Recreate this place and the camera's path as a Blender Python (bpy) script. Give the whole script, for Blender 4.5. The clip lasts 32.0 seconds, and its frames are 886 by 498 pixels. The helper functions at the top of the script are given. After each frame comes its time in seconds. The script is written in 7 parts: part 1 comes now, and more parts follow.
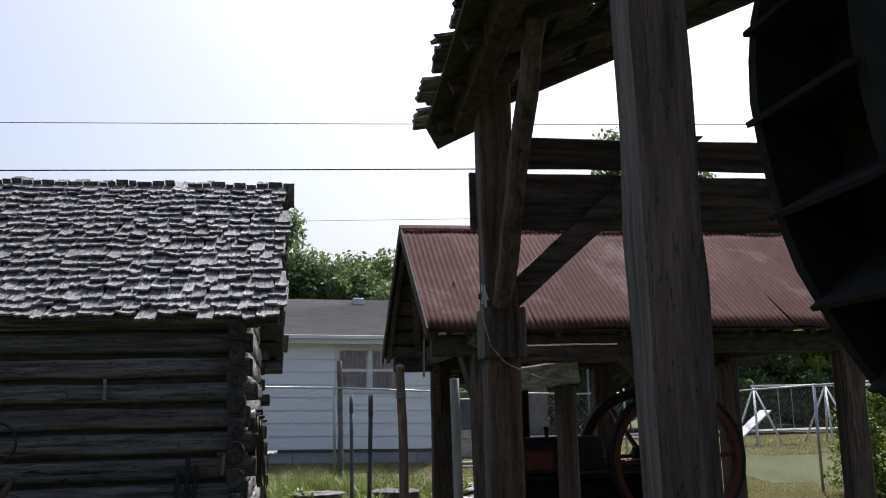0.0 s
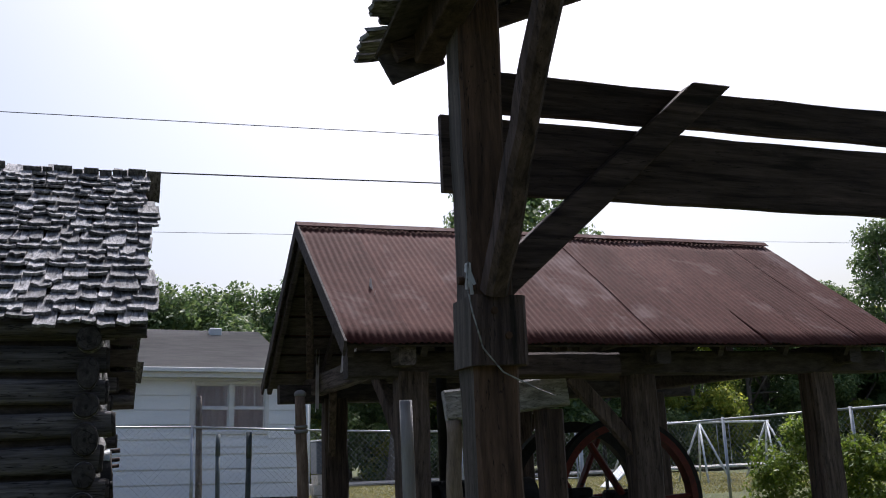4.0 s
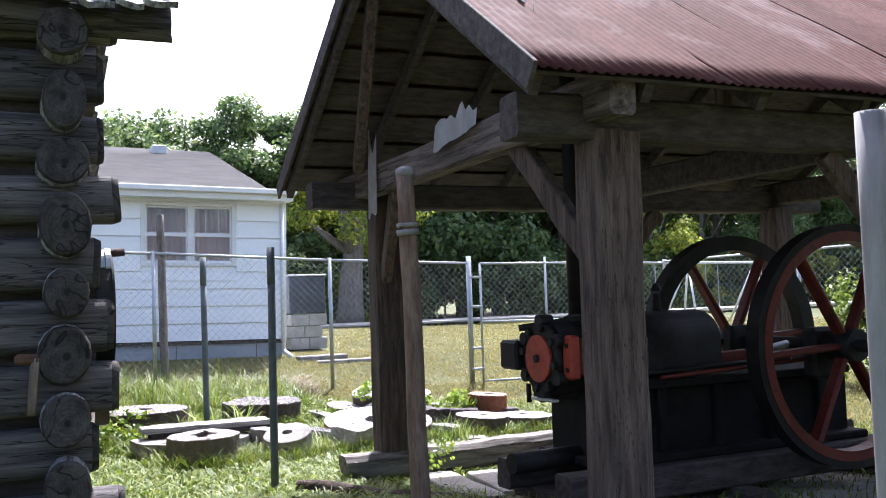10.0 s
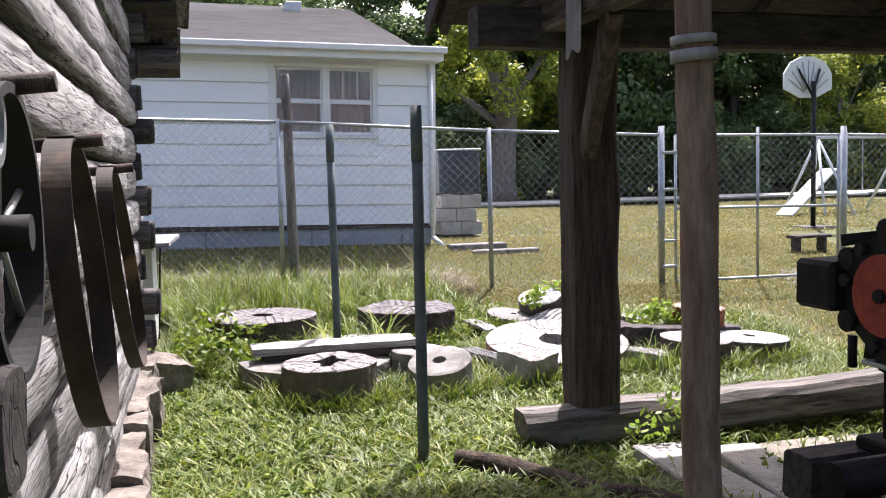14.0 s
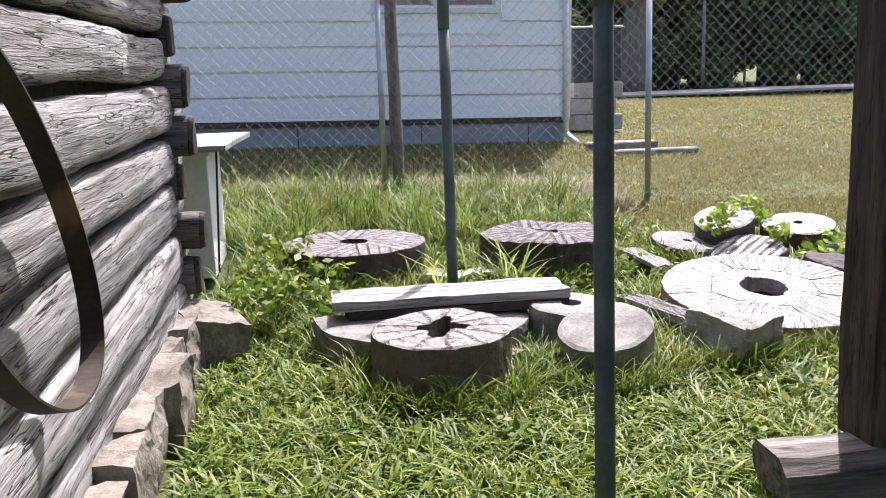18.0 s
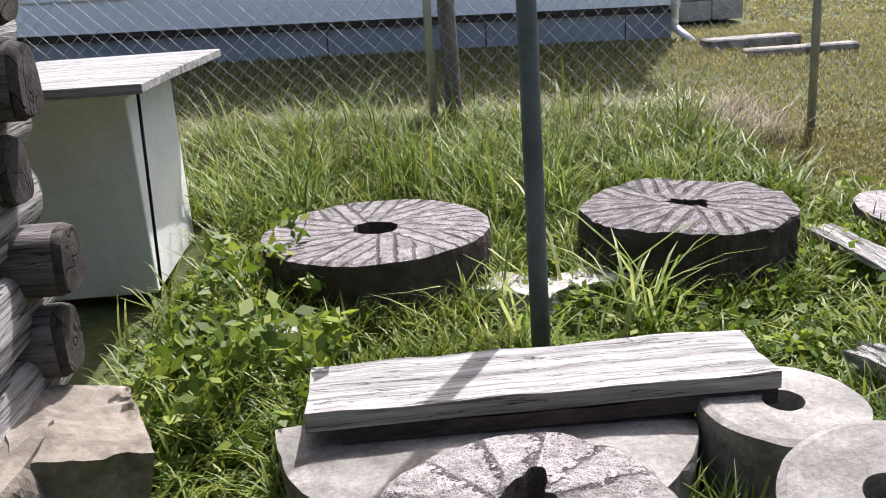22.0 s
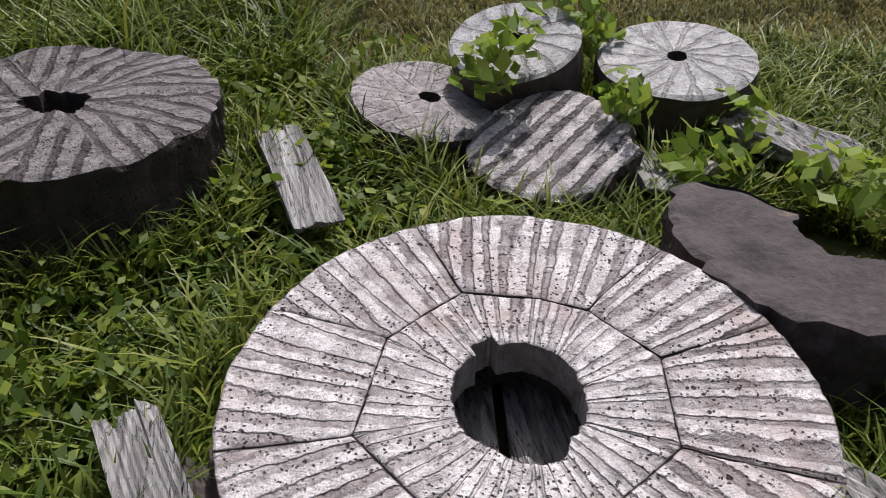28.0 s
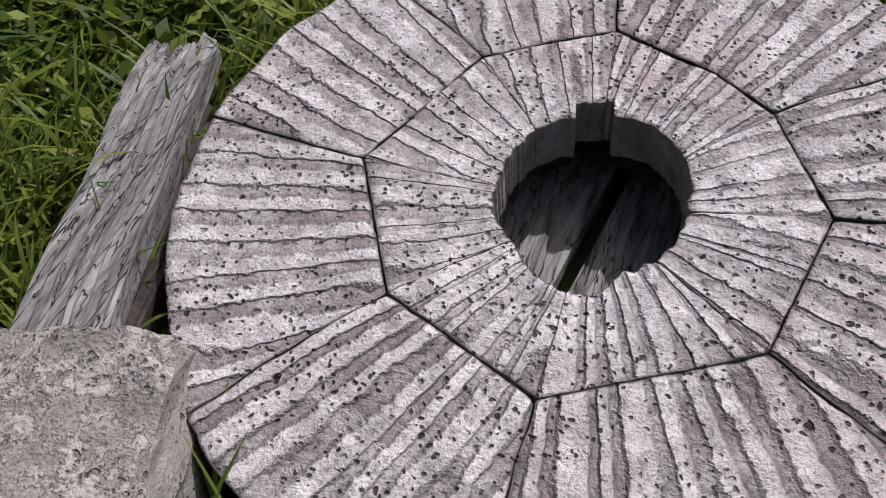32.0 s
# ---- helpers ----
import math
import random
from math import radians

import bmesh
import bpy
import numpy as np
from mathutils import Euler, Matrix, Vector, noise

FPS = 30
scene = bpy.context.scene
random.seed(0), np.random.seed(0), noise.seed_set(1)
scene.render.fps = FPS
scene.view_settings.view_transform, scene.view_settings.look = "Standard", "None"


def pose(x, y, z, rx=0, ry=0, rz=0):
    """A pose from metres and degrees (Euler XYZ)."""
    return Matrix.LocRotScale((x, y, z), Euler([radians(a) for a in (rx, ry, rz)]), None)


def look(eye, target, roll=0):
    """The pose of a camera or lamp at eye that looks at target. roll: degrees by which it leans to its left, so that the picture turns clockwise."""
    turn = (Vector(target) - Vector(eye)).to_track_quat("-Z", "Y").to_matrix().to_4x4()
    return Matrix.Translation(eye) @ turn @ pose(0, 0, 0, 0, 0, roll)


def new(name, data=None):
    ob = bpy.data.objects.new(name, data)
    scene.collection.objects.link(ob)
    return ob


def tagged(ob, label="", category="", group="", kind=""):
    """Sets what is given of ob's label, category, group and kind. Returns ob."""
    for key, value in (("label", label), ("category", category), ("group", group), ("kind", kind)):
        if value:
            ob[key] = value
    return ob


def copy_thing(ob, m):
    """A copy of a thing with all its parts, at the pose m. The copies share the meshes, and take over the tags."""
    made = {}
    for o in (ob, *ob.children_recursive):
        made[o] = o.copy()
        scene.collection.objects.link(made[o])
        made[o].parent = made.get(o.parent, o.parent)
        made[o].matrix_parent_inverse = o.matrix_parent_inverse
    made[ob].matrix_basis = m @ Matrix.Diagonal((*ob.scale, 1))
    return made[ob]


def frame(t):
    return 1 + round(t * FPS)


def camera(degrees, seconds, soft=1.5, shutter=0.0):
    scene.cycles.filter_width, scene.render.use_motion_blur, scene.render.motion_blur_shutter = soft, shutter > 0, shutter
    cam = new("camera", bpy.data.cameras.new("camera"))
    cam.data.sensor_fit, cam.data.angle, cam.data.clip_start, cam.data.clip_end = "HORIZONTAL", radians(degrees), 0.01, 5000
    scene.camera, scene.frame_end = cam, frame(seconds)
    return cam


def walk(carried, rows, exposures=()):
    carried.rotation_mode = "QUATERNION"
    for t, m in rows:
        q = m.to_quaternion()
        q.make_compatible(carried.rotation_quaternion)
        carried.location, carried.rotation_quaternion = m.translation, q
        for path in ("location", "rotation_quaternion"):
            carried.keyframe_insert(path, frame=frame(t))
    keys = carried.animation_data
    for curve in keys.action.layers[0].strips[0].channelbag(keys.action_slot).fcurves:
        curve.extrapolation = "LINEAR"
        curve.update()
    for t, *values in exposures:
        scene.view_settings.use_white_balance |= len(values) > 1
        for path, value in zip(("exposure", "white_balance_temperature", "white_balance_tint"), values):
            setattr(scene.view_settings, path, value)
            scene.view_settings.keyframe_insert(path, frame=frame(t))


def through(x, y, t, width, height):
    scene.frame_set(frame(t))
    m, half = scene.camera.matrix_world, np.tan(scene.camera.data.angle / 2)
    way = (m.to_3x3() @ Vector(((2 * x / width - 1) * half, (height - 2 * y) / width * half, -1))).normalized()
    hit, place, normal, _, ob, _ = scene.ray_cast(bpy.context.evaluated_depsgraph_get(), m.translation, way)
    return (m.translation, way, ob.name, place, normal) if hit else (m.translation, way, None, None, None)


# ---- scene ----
cam = camera(51.4, 32.0, 1.0)
METRES, EYE, TILT, LEAN, TURN = 18.1, 1.5, 0.0, 0.0, -9.7
ROWS = [
    (0.0, 0.0, 0.0, 0.0, 0.25, 10.09, 1.38),
    (0.5, -0.0022, 0.0094, -0.0009, -4.68, 10.78, 1.71),
    (1.0, -0.0046, 0.0265, -0.0013, -5.89, 10.77, 1.92),
    (1.5, -0.0043, 0.0462, -0.0007, -5.25, 11.71, 2.07),
    (2.0, -0.0061, 0.0601, -0.0003, -5.05, 12.68, 2.2),
    (2.5, -0.0137, 0.0779, -0.0003, -5.48, 14.24, 2.38),
    (4.5, -0.0484, 0.1365, -0.0038, -9.87, 10.6, 1.87),
    (5.0, -0.0615, 0.1489, -0.0049, -9.36, 8.37, 1.69),
    (5.5, -0.0753, 0.1712, -0.0049, -7.82, 7.57, 1.73),
    (6.0, -0.087, 0.1896, -0.0049, -7.25, 6.94, 2.06),
    (6.5, -0.0959, 0.2044, -0.005, -8.88, 6.24, 2.41),
    (7.0, -0.099, 0.2177, -0.0067, -10.87, 5.68, 2.55),
    (7.5, -0.0998, 0.2357, -0.0069, -12.58, 5.44, 2.39),
    (8.0, -0.1007, 0.2575, -0.0073, -14.19, 5.69, 2.38),
    (8.5, -0.101, 0.279, -0.0081, -15.42, 5.78, 2.53),
    (9.0, -0.0997, 0.299, -0.0094, -15.83, 5.28, 2.39),
    (9.5, -0.0997, 0.3171, -0.0097, -15.67, 4.1, 2.15),
    (10.0, -0.0978, 0.3398, -0.0101, -14.58, 2.93, 1.89),
    (10.5, -0.0957, 0.3608, -0.0103, -12.94, 1.83, 2.06),
    (11.0, -0.0925, 0.3805, -0.01, -11.04, 1.19, 2.24),
    (11.5, -0.0912, 0.4013, -0.0099, -9.93, 1.01, 2.1),
    (12.0, -0.091, 0.4203, -0.0088, -9.17, 0.7, 1.86),
    (12.5, -0.0898, 0.4399, -0.0088, -8.33, 0.1, 1.81),
    (13.0, -0.0897, 0.4591, -0.0068, -7.61, -1.19, 1.62),
    (13.5, -0.0895, 0.478, -0.006, -6.81, -2.85, 1.47),
    (14.0, -0.0863, 0.4939, -0.0068, -5.51, -4.52, 1.44),
    (14.5, -0.0814, 0.5062, -0.007, -3.78, -6.31, 1.41),
    (15.0, -0.0792, 0.5205, -0.0087, -2.17, -8.09, 1.63),
    (15.5, -0.0782, 0.5389, -0.0113, -0.25, -10.03, 2.16),
    (17.5, -0.0855, 0.6099, -0.0122, 2.24, -10.95, 1.93),
    (18.0, -0.0899, 0.6284, -0.0122, 1.47, -10.97, 1.86),
    (18.5, -0.0933, 0.6466, -0.0124, 0.99, -11.45, 2.08),
    (19.0, -0.0964, 0.6662, -0.0132, 0.78, -12.25, 2.4),
    (19.5, -0.0975, 0.6875, -0.0146, 1.5, -12.75, 2.61),
    (20.0, -0.0986, 0.7074, -0.0146, 2.01, -13.41, 2.68),
    (20.5, -0.1003, 0.7267, -0.0149, 2.05, -14.02, 2.4),
    (21.0, -0.1008, 0.745, -0.0155, 3.6, -14.71, 2.45),
    (21.5, -0.0983, 0.7609, -0.0147, 5.97, -16.11, 3.31),
    (22.0, -0.0955, 0.7769, -0.0159, 5.44, -17.44, 3.81),
    (22.5, -0.0937, 0.7893, -0.0143, 1.35, -18.98, 3.19),
    (23.0, -0.0914, 0.8005, -0.0143, -2.84, -19.79, 3.01),
    (23.5, -0.083, 0.8101, -0.0149, -7.11, -21.26, 5.16),
    (24.0, -0.0747, 0.8167, -0.0148, -17.74, -22.53, 6.13),
    (24.5, -0.0674, 0.8252, -0.0137, -27.29, -21.98, 4.55),
    (25.0, -0.0596, 0.8311, -0.0126, -30.96, -20.9, 2.65),
    (25.5, -0.0504, 0.8367, -0.0137, -29.74, -22.13, 2.71),
    (27.5, -0.0138, 0.8595, -0.0158, -19.82, -33.03, 2.83),
    (28.0, -0.0018, 0.8647, -0.0169, -3.55, -32.81, 0.24),
    (28.5, 0.0077, 0.8714, -0.0192, 2.3, -35.49, -0.43),
    (29.0, 0.014, 0.8808, -0.0204, 6.16, -38.84, 0.85),
    (29.5, 0.0156, 0.8889, -0.0222, 11.55, -42.56, 1.52),
    (30.0, 0.0164, 0.8937, -0.023, 18.7, -45.76, 2.44),
    (30.5, 0.0197, 0.8937, -0.0255, 25.26, -46.43, 2.7),
    (31.0, 0.0244, 0.8938, -0.029, 27.59, -47.56, 2.13),
    (31.5, 0.0281, 0.8948, -0.0323, 28.92, -48.96, 2.8),
    (32.0, 0.0277, 0.894, -0.0343, 28.46, -49.91, 2.01),
]
walk(cam, [(t, pose(0, 0, EYE, TILT, LEAN, TURN) @ pose(METRES * x, METRES * y, METRES * z, 90 + pitch, roll, yaw)) for t, x, y, z, yaw, pitch, roll in ROWS],
     exposures=[(0, 0.25, 6250, 15), (2.5, 0.25, 6250, 15), (4.6, 0.1, 6000, 16), (6, 0.27, 5950, 17), (7, 0.68, 5950, 17), (8, 1.3, 5850, 17), (10, 1.7, 5950, 18), (11, 2, 5950, 20), (12, 1.85, 6000, 21), (13, 1.45, 6200, 20), (14, 1.25, 6400, 20), (15, 1.6, 6350, 19), (17.5, 1.3, 6350, 19), (19, 1.05, 6250, 18), (21, 1, 6350, 15), (23, 0.6, 6350, 15), (24, 0.25, 6500, 15), (25, 0.15, 6650, 15), (28, -0.24, 6400, 15), (29, -0.25, 6350, 15), (30, -0.4, 6350, 15), (31, -0.37, 6300, 16), (32, -0.6, 6300, 16)])

# ---- world, sun, exposure ----
SUN_EL, SUN_AZ = 57.0, 28.0          # degrees: height, and compass turn from +y towards +x
world = bpy.data.worlds.new("world")
scene.world = world
world.use_nodes = True
wn = world.node_tree.nodes
sky = wn.new("ShaderNodeTexSky")
sky.sky_type, sky.sun_disc = "NISHITA", False
sky.sun_elevation, sky.sun_rotation = radians(SUN_EL), radians(SUN_AZ)
sky.air_density, sky.dust_density, sky.ozone_density = 1.2, 5.5, 1.0
world.node_tree.links.new(sky.outputs[0], wn["Background"].inputs[0])
wn["Background"].inputs[1].default_value = 0.14
sun = new("sun", bpy.data.lights.new("sun", "SUN"))
sun.data.energy, sun.data.angle, sun.data.color = 5.0, radians(0.6), (1.0, 0.98, 0.95)
sa, se = radians(SUN_AZ), radians(SUN_EL)
sun.matrix_world = look((math.sin(sa) * math.cos(se) * 60, math.cos(sa) * math.cos(se) * 60, math.sin(se) * 60), (0, 0, 0))


# ---- materials ----
def ramp(nt, fac, stops):
    r = nt.nodes.new("ShaderNodeValToRGB")
    e = r.color_ramp.elements
    while len(e) < len(stops):
        e.new(0.5)
    for k, (p, c) in enumerate(stops):
        e[k].position, e[k].color = p, (*c, 1)
    nt.links.new(fac, r.inputs[0])
    return r.outputs[0]


def noise_tex(nt, vec, scale, detail=6.0, rough=0.6, distort=0.0):
    n = nt.nodes.new("ShaderNodeTexNoise")
    n.inputs["Scale"].default_value, n.inputs["Detail"].default_value = scale, detail
    n.inputs["Roughness"].default_value, n.inputs["Distortion"].default_value = rough, distort
    nt.links.new(vec, n.inputs["Vector"])
    return n.outputs["Fac"]


def mix(nt, a, b, fac, kind="MIX"):
    m = nt.nodes.new("ShaderNodeMix")
    m.data_type, m.blend_type = "RGBA", kind
    for sock, val in ((m.inputs[0], fac), (m.inputs[6], a), (m.inputs[7], b)):
        if isinstance(val, (int, float)):
            sock.default_value = val
        elif isinstance(val, tuple):
            sock.default_value = (*val, 1)
        else:
            nt.links.new(val, sock)
    return m.outputs[2]


def coords(nt, stretch=(1, 1, 1), kind="Object"):
    tc = nt.nodes.new("ShaderNodeTexCoord")
    mp = nt.nodes.new("ShaderNodeMapping")
    mp.inputs["Scale"].default_value = stretch
    nt.links.new(tc.outputs[kind], mp.inputs["Vector"])
    return mp.outputs["Vector"]


def surface(name, c1, c2, scale=4.0, stretch=(1, 1, 1), fine=40.0, rough=0.8, metal=0.0, bump=0.3, depth=0.01, stain=None, stain_at=0.6, spread=0.0, kind="Object", stain_scale=1.5, cracks=0.0, speckle=0.75, gloss=0.3):
    """Two colours mixed by a stretched coarse noise, a fine grain over it, stains, and relief from both."""
    m = bpy.data.materials.new(name)
    m.use_nodes = True
    nt = m.node_tree
    p = nt.nodes["Principled BSDF"]
    v = coords(nt, stretch, kind)
    info = nt.nodes.new("ShaderNodeObjectInfo")
    add = nt.nodes.new("ShaderNodeVectorMath")
    add.operation = "ADD"
    sc = nt.nodes.new("ShaderNodeVectorMath")
    sc.operation = "SCALE"
    sc.inputs[0].default_value = (37.0, 19.0, 11.0)
    nt.links.new(info.outputs["Random"], sc.inputs["Scale"])
    nt.links.new(v, add.inputs[0])
    nt.links.new(sc.outputs[0], add.inputs[1])
    v = add.outputs[0]
    coarse, grain = noise_tex(nt, v, scale, 5, 0.6, 0.4), noise_tex(nt, v, fine, 4, 0.7)
    col = ramp(nt, coarse, [(0.32, c1), (0.68, c2)])
    g = ramp(nt, grain, [(0.25, (0.45, 0.45, 0.45)), (0.7, (1.1, 1.1, 1.1))])
    col = mix(nt, col, g, speckle, "MULTIPLY")
    if stain:
        s = ramp(nt, noise_tex(nt, v, stain_scale, 5, 0.65, 0.6), [(stain_at, (0, 0, 0)), (stain_at + 0.12, (1, 1, 1))])
        col = mix(nt, col, stain, s)
    if cracks:
        gap = noise_tex(nt, v, scale * 1.3, 3, 0.5, 0.2)
        line = ramp(nt, gap, [(0.5 - cracks, (0, 0, 0)), (0.5, (1, 1, 1)), (0.5 + cracks, (0, 0, 0))])
        col = mix(nt, col, tuple(q * 0.12 for q in c1), line)
    if spread:
        h = nt.nodes.new("ShaderNodeHueSaturation")
        mr = nt.nodes.new("ShaderNodeMapRange")
        mr.inputs["To Min"].default_value, mr.inputs["To Max"].default_value = 1 - spread, 1 + spread
        nt.links.new(info.outputs["Random"], mr.inputs["Value"])
        nt.links.new(mr.outputs[0], h.inputs["Value"])
        nt.links.new(col, h.inputs["Color"])
        col = h.outputs[0]
    nt.links.new(col, p.inputs["Base Color"])
    p.inputs["Roughness"].default_value, p.inputs["Metallic"].default_value = rough, metal
    p.inputs["Specular IOR Level"].default_value = gloss
    b = nt.nodes.new("ShaderNodeBump")
    b.inputs["Strength"].default_value, b.inputs["Distance"].default_value = bump, depth
    hh = mix(nt, coarse, grain, 0.5)
    if cracks:
        hh = mix(nt, hh, (0.0, 0.0, 0.0), line)
    nt.links.new(hh, b.inputs["Height"])
    nt.links.new(b.outputs[0], p.inputs["Normal"])
    return m


def end_grain(name, dark, light):
    """Sawn log ends: growth rings about the heart, checks running outward, dark weathered patches."""
    m = bpy.data.materials.new(name)
    m.use_nodes = True
    nt = m.node_tree
    p = nt.nodes["Principled BSDF"]
    tc = nt.nodes.new("ShaderNodeTexCoord")
    info = nt.nodes.new("ShaderNodeObjectInfo")

    def vec(op, a, b):
        n = nt.nodes.new("ShaderNodeVectorMath")
        n.operation = op
        for k, val in enumerate((a, b)):
            if isinstance(val, tuple):
                n.inputs[k].default_value = val
            elif val is not None:
                nt.links.new(val, n.inputs[k])
        return n

    def num(op, a, b=0.0, c=0.0):
        n = nt.nodes.new("ShaderNodeMath")
        n.operation = op
        for k, val in enumerate((a, b, c)):
            if isinstance(val, (int, float)):
                n.inputs[k].default_value = val
            else:
                nt.links.new(val, n.inputs[k])
        return n.outputs[0]
    off = vec("SUBTRACT", tc.outputs["Generated"], (0.5, 0.5, 0.5)).outputs[0]
    r = num("SQRT", num("ADD", vec("DOT_PRODUCT", off, off).outputs["Value"], -0.2499))
    v = tc.outputs["Object"]
    shift = vec("SCALE", (13.0, 7.0, 5.0), None)
    nt.links.new(info.outputs["Random"], shift.inputs["Scale"])
    v = vec("ADD", v, shift.outputs[0]).outputs[0]
    blot = noise_tex(nt, v, 11.0, 5, 0.65, 0.6)
    fine = noise_tex(nt, v, 60.0, 4, 0.7)
    rings = num("SINE", num("MULTIPLY_ADD", r, 95.0, num("MULTIPLY", blot, 14.0)))
    col = ramp(nt, blot, [(0.35, dark), (0.68, light)])
    col = mix(nt, col, ramp(nt, rings, [(0.0, (0.75, 0.75, 0.75)), (0.9, (1.05, 1.05, 1.05))]), 0.6, "MULTIPLY")
    col = mix(nt, col, ramp(nt, fine, [(0.3, (0.4, 0.4, 0.4)), (0.6, (1, 1, 1))]), 0.7, "MULTIPLY")
    gap = noise_tex(nt, v, 6.0, 2, 0.5, 0.5)
    line = ramp(nt, gap, [(0.485, (0, 0, 0)), (0.5, (1, 1, 1)), (0.515, (0, 0, 0))])
    col = mix(nt, col, (0.006, 0.005, 0.005), line)
    col = mix(nt, col, (0.012, 0.01, 0.01), ramp(nt, r, [(0.03, (1, 1, 1)), (0.09, (0, 0, 0))]))
    nt.links.new(col, p.inputs["Base Color"])
    p.inputs["Roughness"].default_value, p.inputs["Specular IOR Level"].default_value = 0.9, 0.25
    b = nt.nodes.new("ShaderNodeBump")
    b.inputs["Strength"].default_value, b.inputs["Distance"].default_value = 0.8, 0.01
    nt.links.new(mix(nt, mix(nt, blot, fine, 0.5), (0.0, 0.0, 0.0), line), b.inputs["Height"])
    nt.links.new(b.outputs[0], p.inputs["Normal"])
    return m


M_LOG = surface("weathered_log", (0.10, 0.095, 0.09), (0.42, 0.40, 0.385), 2.0, (0.8, 9, 9), 14, 0.85, bump=0.9, depth=0.02, stain=(0.04, 0.036, 0.033), stain_at=0.62, spread=0.2, cracks=0.012)
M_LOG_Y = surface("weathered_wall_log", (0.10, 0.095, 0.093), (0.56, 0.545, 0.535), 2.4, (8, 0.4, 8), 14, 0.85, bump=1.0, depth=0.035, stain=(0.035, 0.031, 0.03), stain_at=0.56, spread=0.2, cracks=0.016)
# Darker log copy for south and north walls: shade and less bleaching in colour.
M_SHADEDLOG = surface("shaded_brown_log", (0.03, 0.027, 0.027), (0.18, 0.163, 0.16), 2.0, (0.6, 9, 9), 14, 0.85, bump=0.9, depth=0.02, stain=(0.01, 0.009, 0.009), stain_at=0.58, spread=0.35, cracks=0.012)
# Ends are much darker than the log faces: their shade is in the colour.
M_LOG_END = end_grain("log_end_grain", (0.026, 0.022, 0.021), (0.075, 0.066, 0.061))
M_SHINGLE = surface("grey_shake", (0.03, 0.03, 0.032), (0.405, 0.395, 0.40), 3.0, (12, 2, 8), 12, 0.8, bump=0.9, depth=0.014, spread=0.5)
# For west post faces only: grey weathering, with skylight put into the colour.
M_LITWEST = surface("lit_west_timber", (0.045, 0.04, 0.038), (0.145, 0.122, 0.11), 2.5, (7, 7, 0.4), 16, 0.85, bump=0.8, depth=0.012, stain=(0.05, 0.042, 0.036), stain_at=0.6, cracks=0.008)
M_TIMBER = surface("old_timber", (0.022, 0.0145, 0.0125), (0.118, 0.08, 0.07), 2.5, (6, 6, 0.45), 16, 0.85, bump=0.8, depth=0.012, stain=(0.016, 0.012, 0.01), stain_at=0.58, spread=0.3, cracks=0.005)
M_RUST = surface("rusty_iron", (0.03, 0.018, 0.012), (0.11, 0.06, 0.035), 6.0, (1, 1, 1), 30, 0.9, bump=0.5)
M_BROWNPOST = surface("brown_post_timber", (0.035, 0.02, 0.014), (0.15, 0.088, 0.06), 2.5, (5, 5, 0.5), 14, 0.85, bump=0.7, depth=0.012, stain=(0.02, 0.012, 0.009), stain_at=0.6, cracks=0.006)
M_TIMBER_Y = surface("old_tie_beam", (0.04, 0.032, 0.029), (0.20, 0.163, 0.146), 2.5, (9, 0.6, 9), 12, 0.85, bump=0.8, depth=0.012, stain=(0.02, 0.016, 0.014), stain_at=0.58, spread=0.2, cracks=0.01)
M_ROTLOG = surface("rotten_log_bark", (0.02, 0.015, 0.012), (0.12, 0.085, 0.06), 5.0, (3, 3, 3), 30, 0.95, bump=1.0, depth=0.03, stain=(0.22, 0.18, 0.14), stain_at=0.62, stain_scale=6)
M_DIRT = surface("packed_dirt", (0.17, 0.15, 0.125), (0.36, 0.33, 0.29), 1.5, (1, 1, 1), 18, 0.95, bump=0.7, depth=0.015, stain=(0.09, 0.085, 0.05), stain_at=0.6, stain_scale=2.5)
# Near-black, rough wood used for the whole wheel.
M_WHEELWOOD = surface("black_wheel_wood", (0.005, 0.005, 0.005), (0.018, 0.017, 0.017), 4.0, (1, 1, 1), 25, 0.95, bump=0.5)
M_ROCKTAN = surface("tan_field_stone", (0.11, 0.094, 0.078), (0.31, 0.275, 0.235), 4.0, (1, 1, 1), 25, 0.9, bump=0.9, depth=0.02, stain=(0.09, 0.07, 0.055), stain_at=0.58, stain_scale=4)
M_SHEDPOST = surface("shed_post_timber", (0.042, 0.03, 0.0255), (0.165, 0.12, 0.10), 2.5, (9, 9, 0.8), 12, 0.85, bump=0.7, depth=0.012, stain=(0.03, 0.026, 0.024), stain_at=0.62, spread=0.25, cracks=0.01)
M_TIMBER_X = surface("old_beam", (0.021, 0.0145, 0.013), (0.112, 0.08, 0.072), 2.5, (0.45, 6, 6), 16, 0.85, bump=0.8, depth=0.012, stain=(0.016, 0.012, 0.01), stain_at=0.58, spread=0.3, cracks=0.005)
M_PALE = surface("bleached_board", (0.15, 0.147, 0.145), (0.47, 0.465, 0.46), 2.0, (0.6, 14, 14), 14, 0.85, bump=0.9, depth=0.01, stain=(0.07, 0.062, 0.058), stain_at=0.6, cracks=0.012)
M_PALE_Y = surface("bleached_split_board", (0.10, 0.095, 0.093), (0.50, 0.49, 0.48), 2.4, (18, 0.5, 18), 14, 0.85, bump=1.0, depth=0.014, stain=(0.05, 0.044, 0.04), stain_at=0.6, cracks=0.014)
M_SILL = surface("sill_timber", (0.07, 0.06, 0.055), (0.26, 0.24, 0.22), 2.0, (1, 10, 10), 10, 0.9, bump=0.8, depth=0.012, stain=(0.03, 0.026, 0.024), stain_at=0.55)
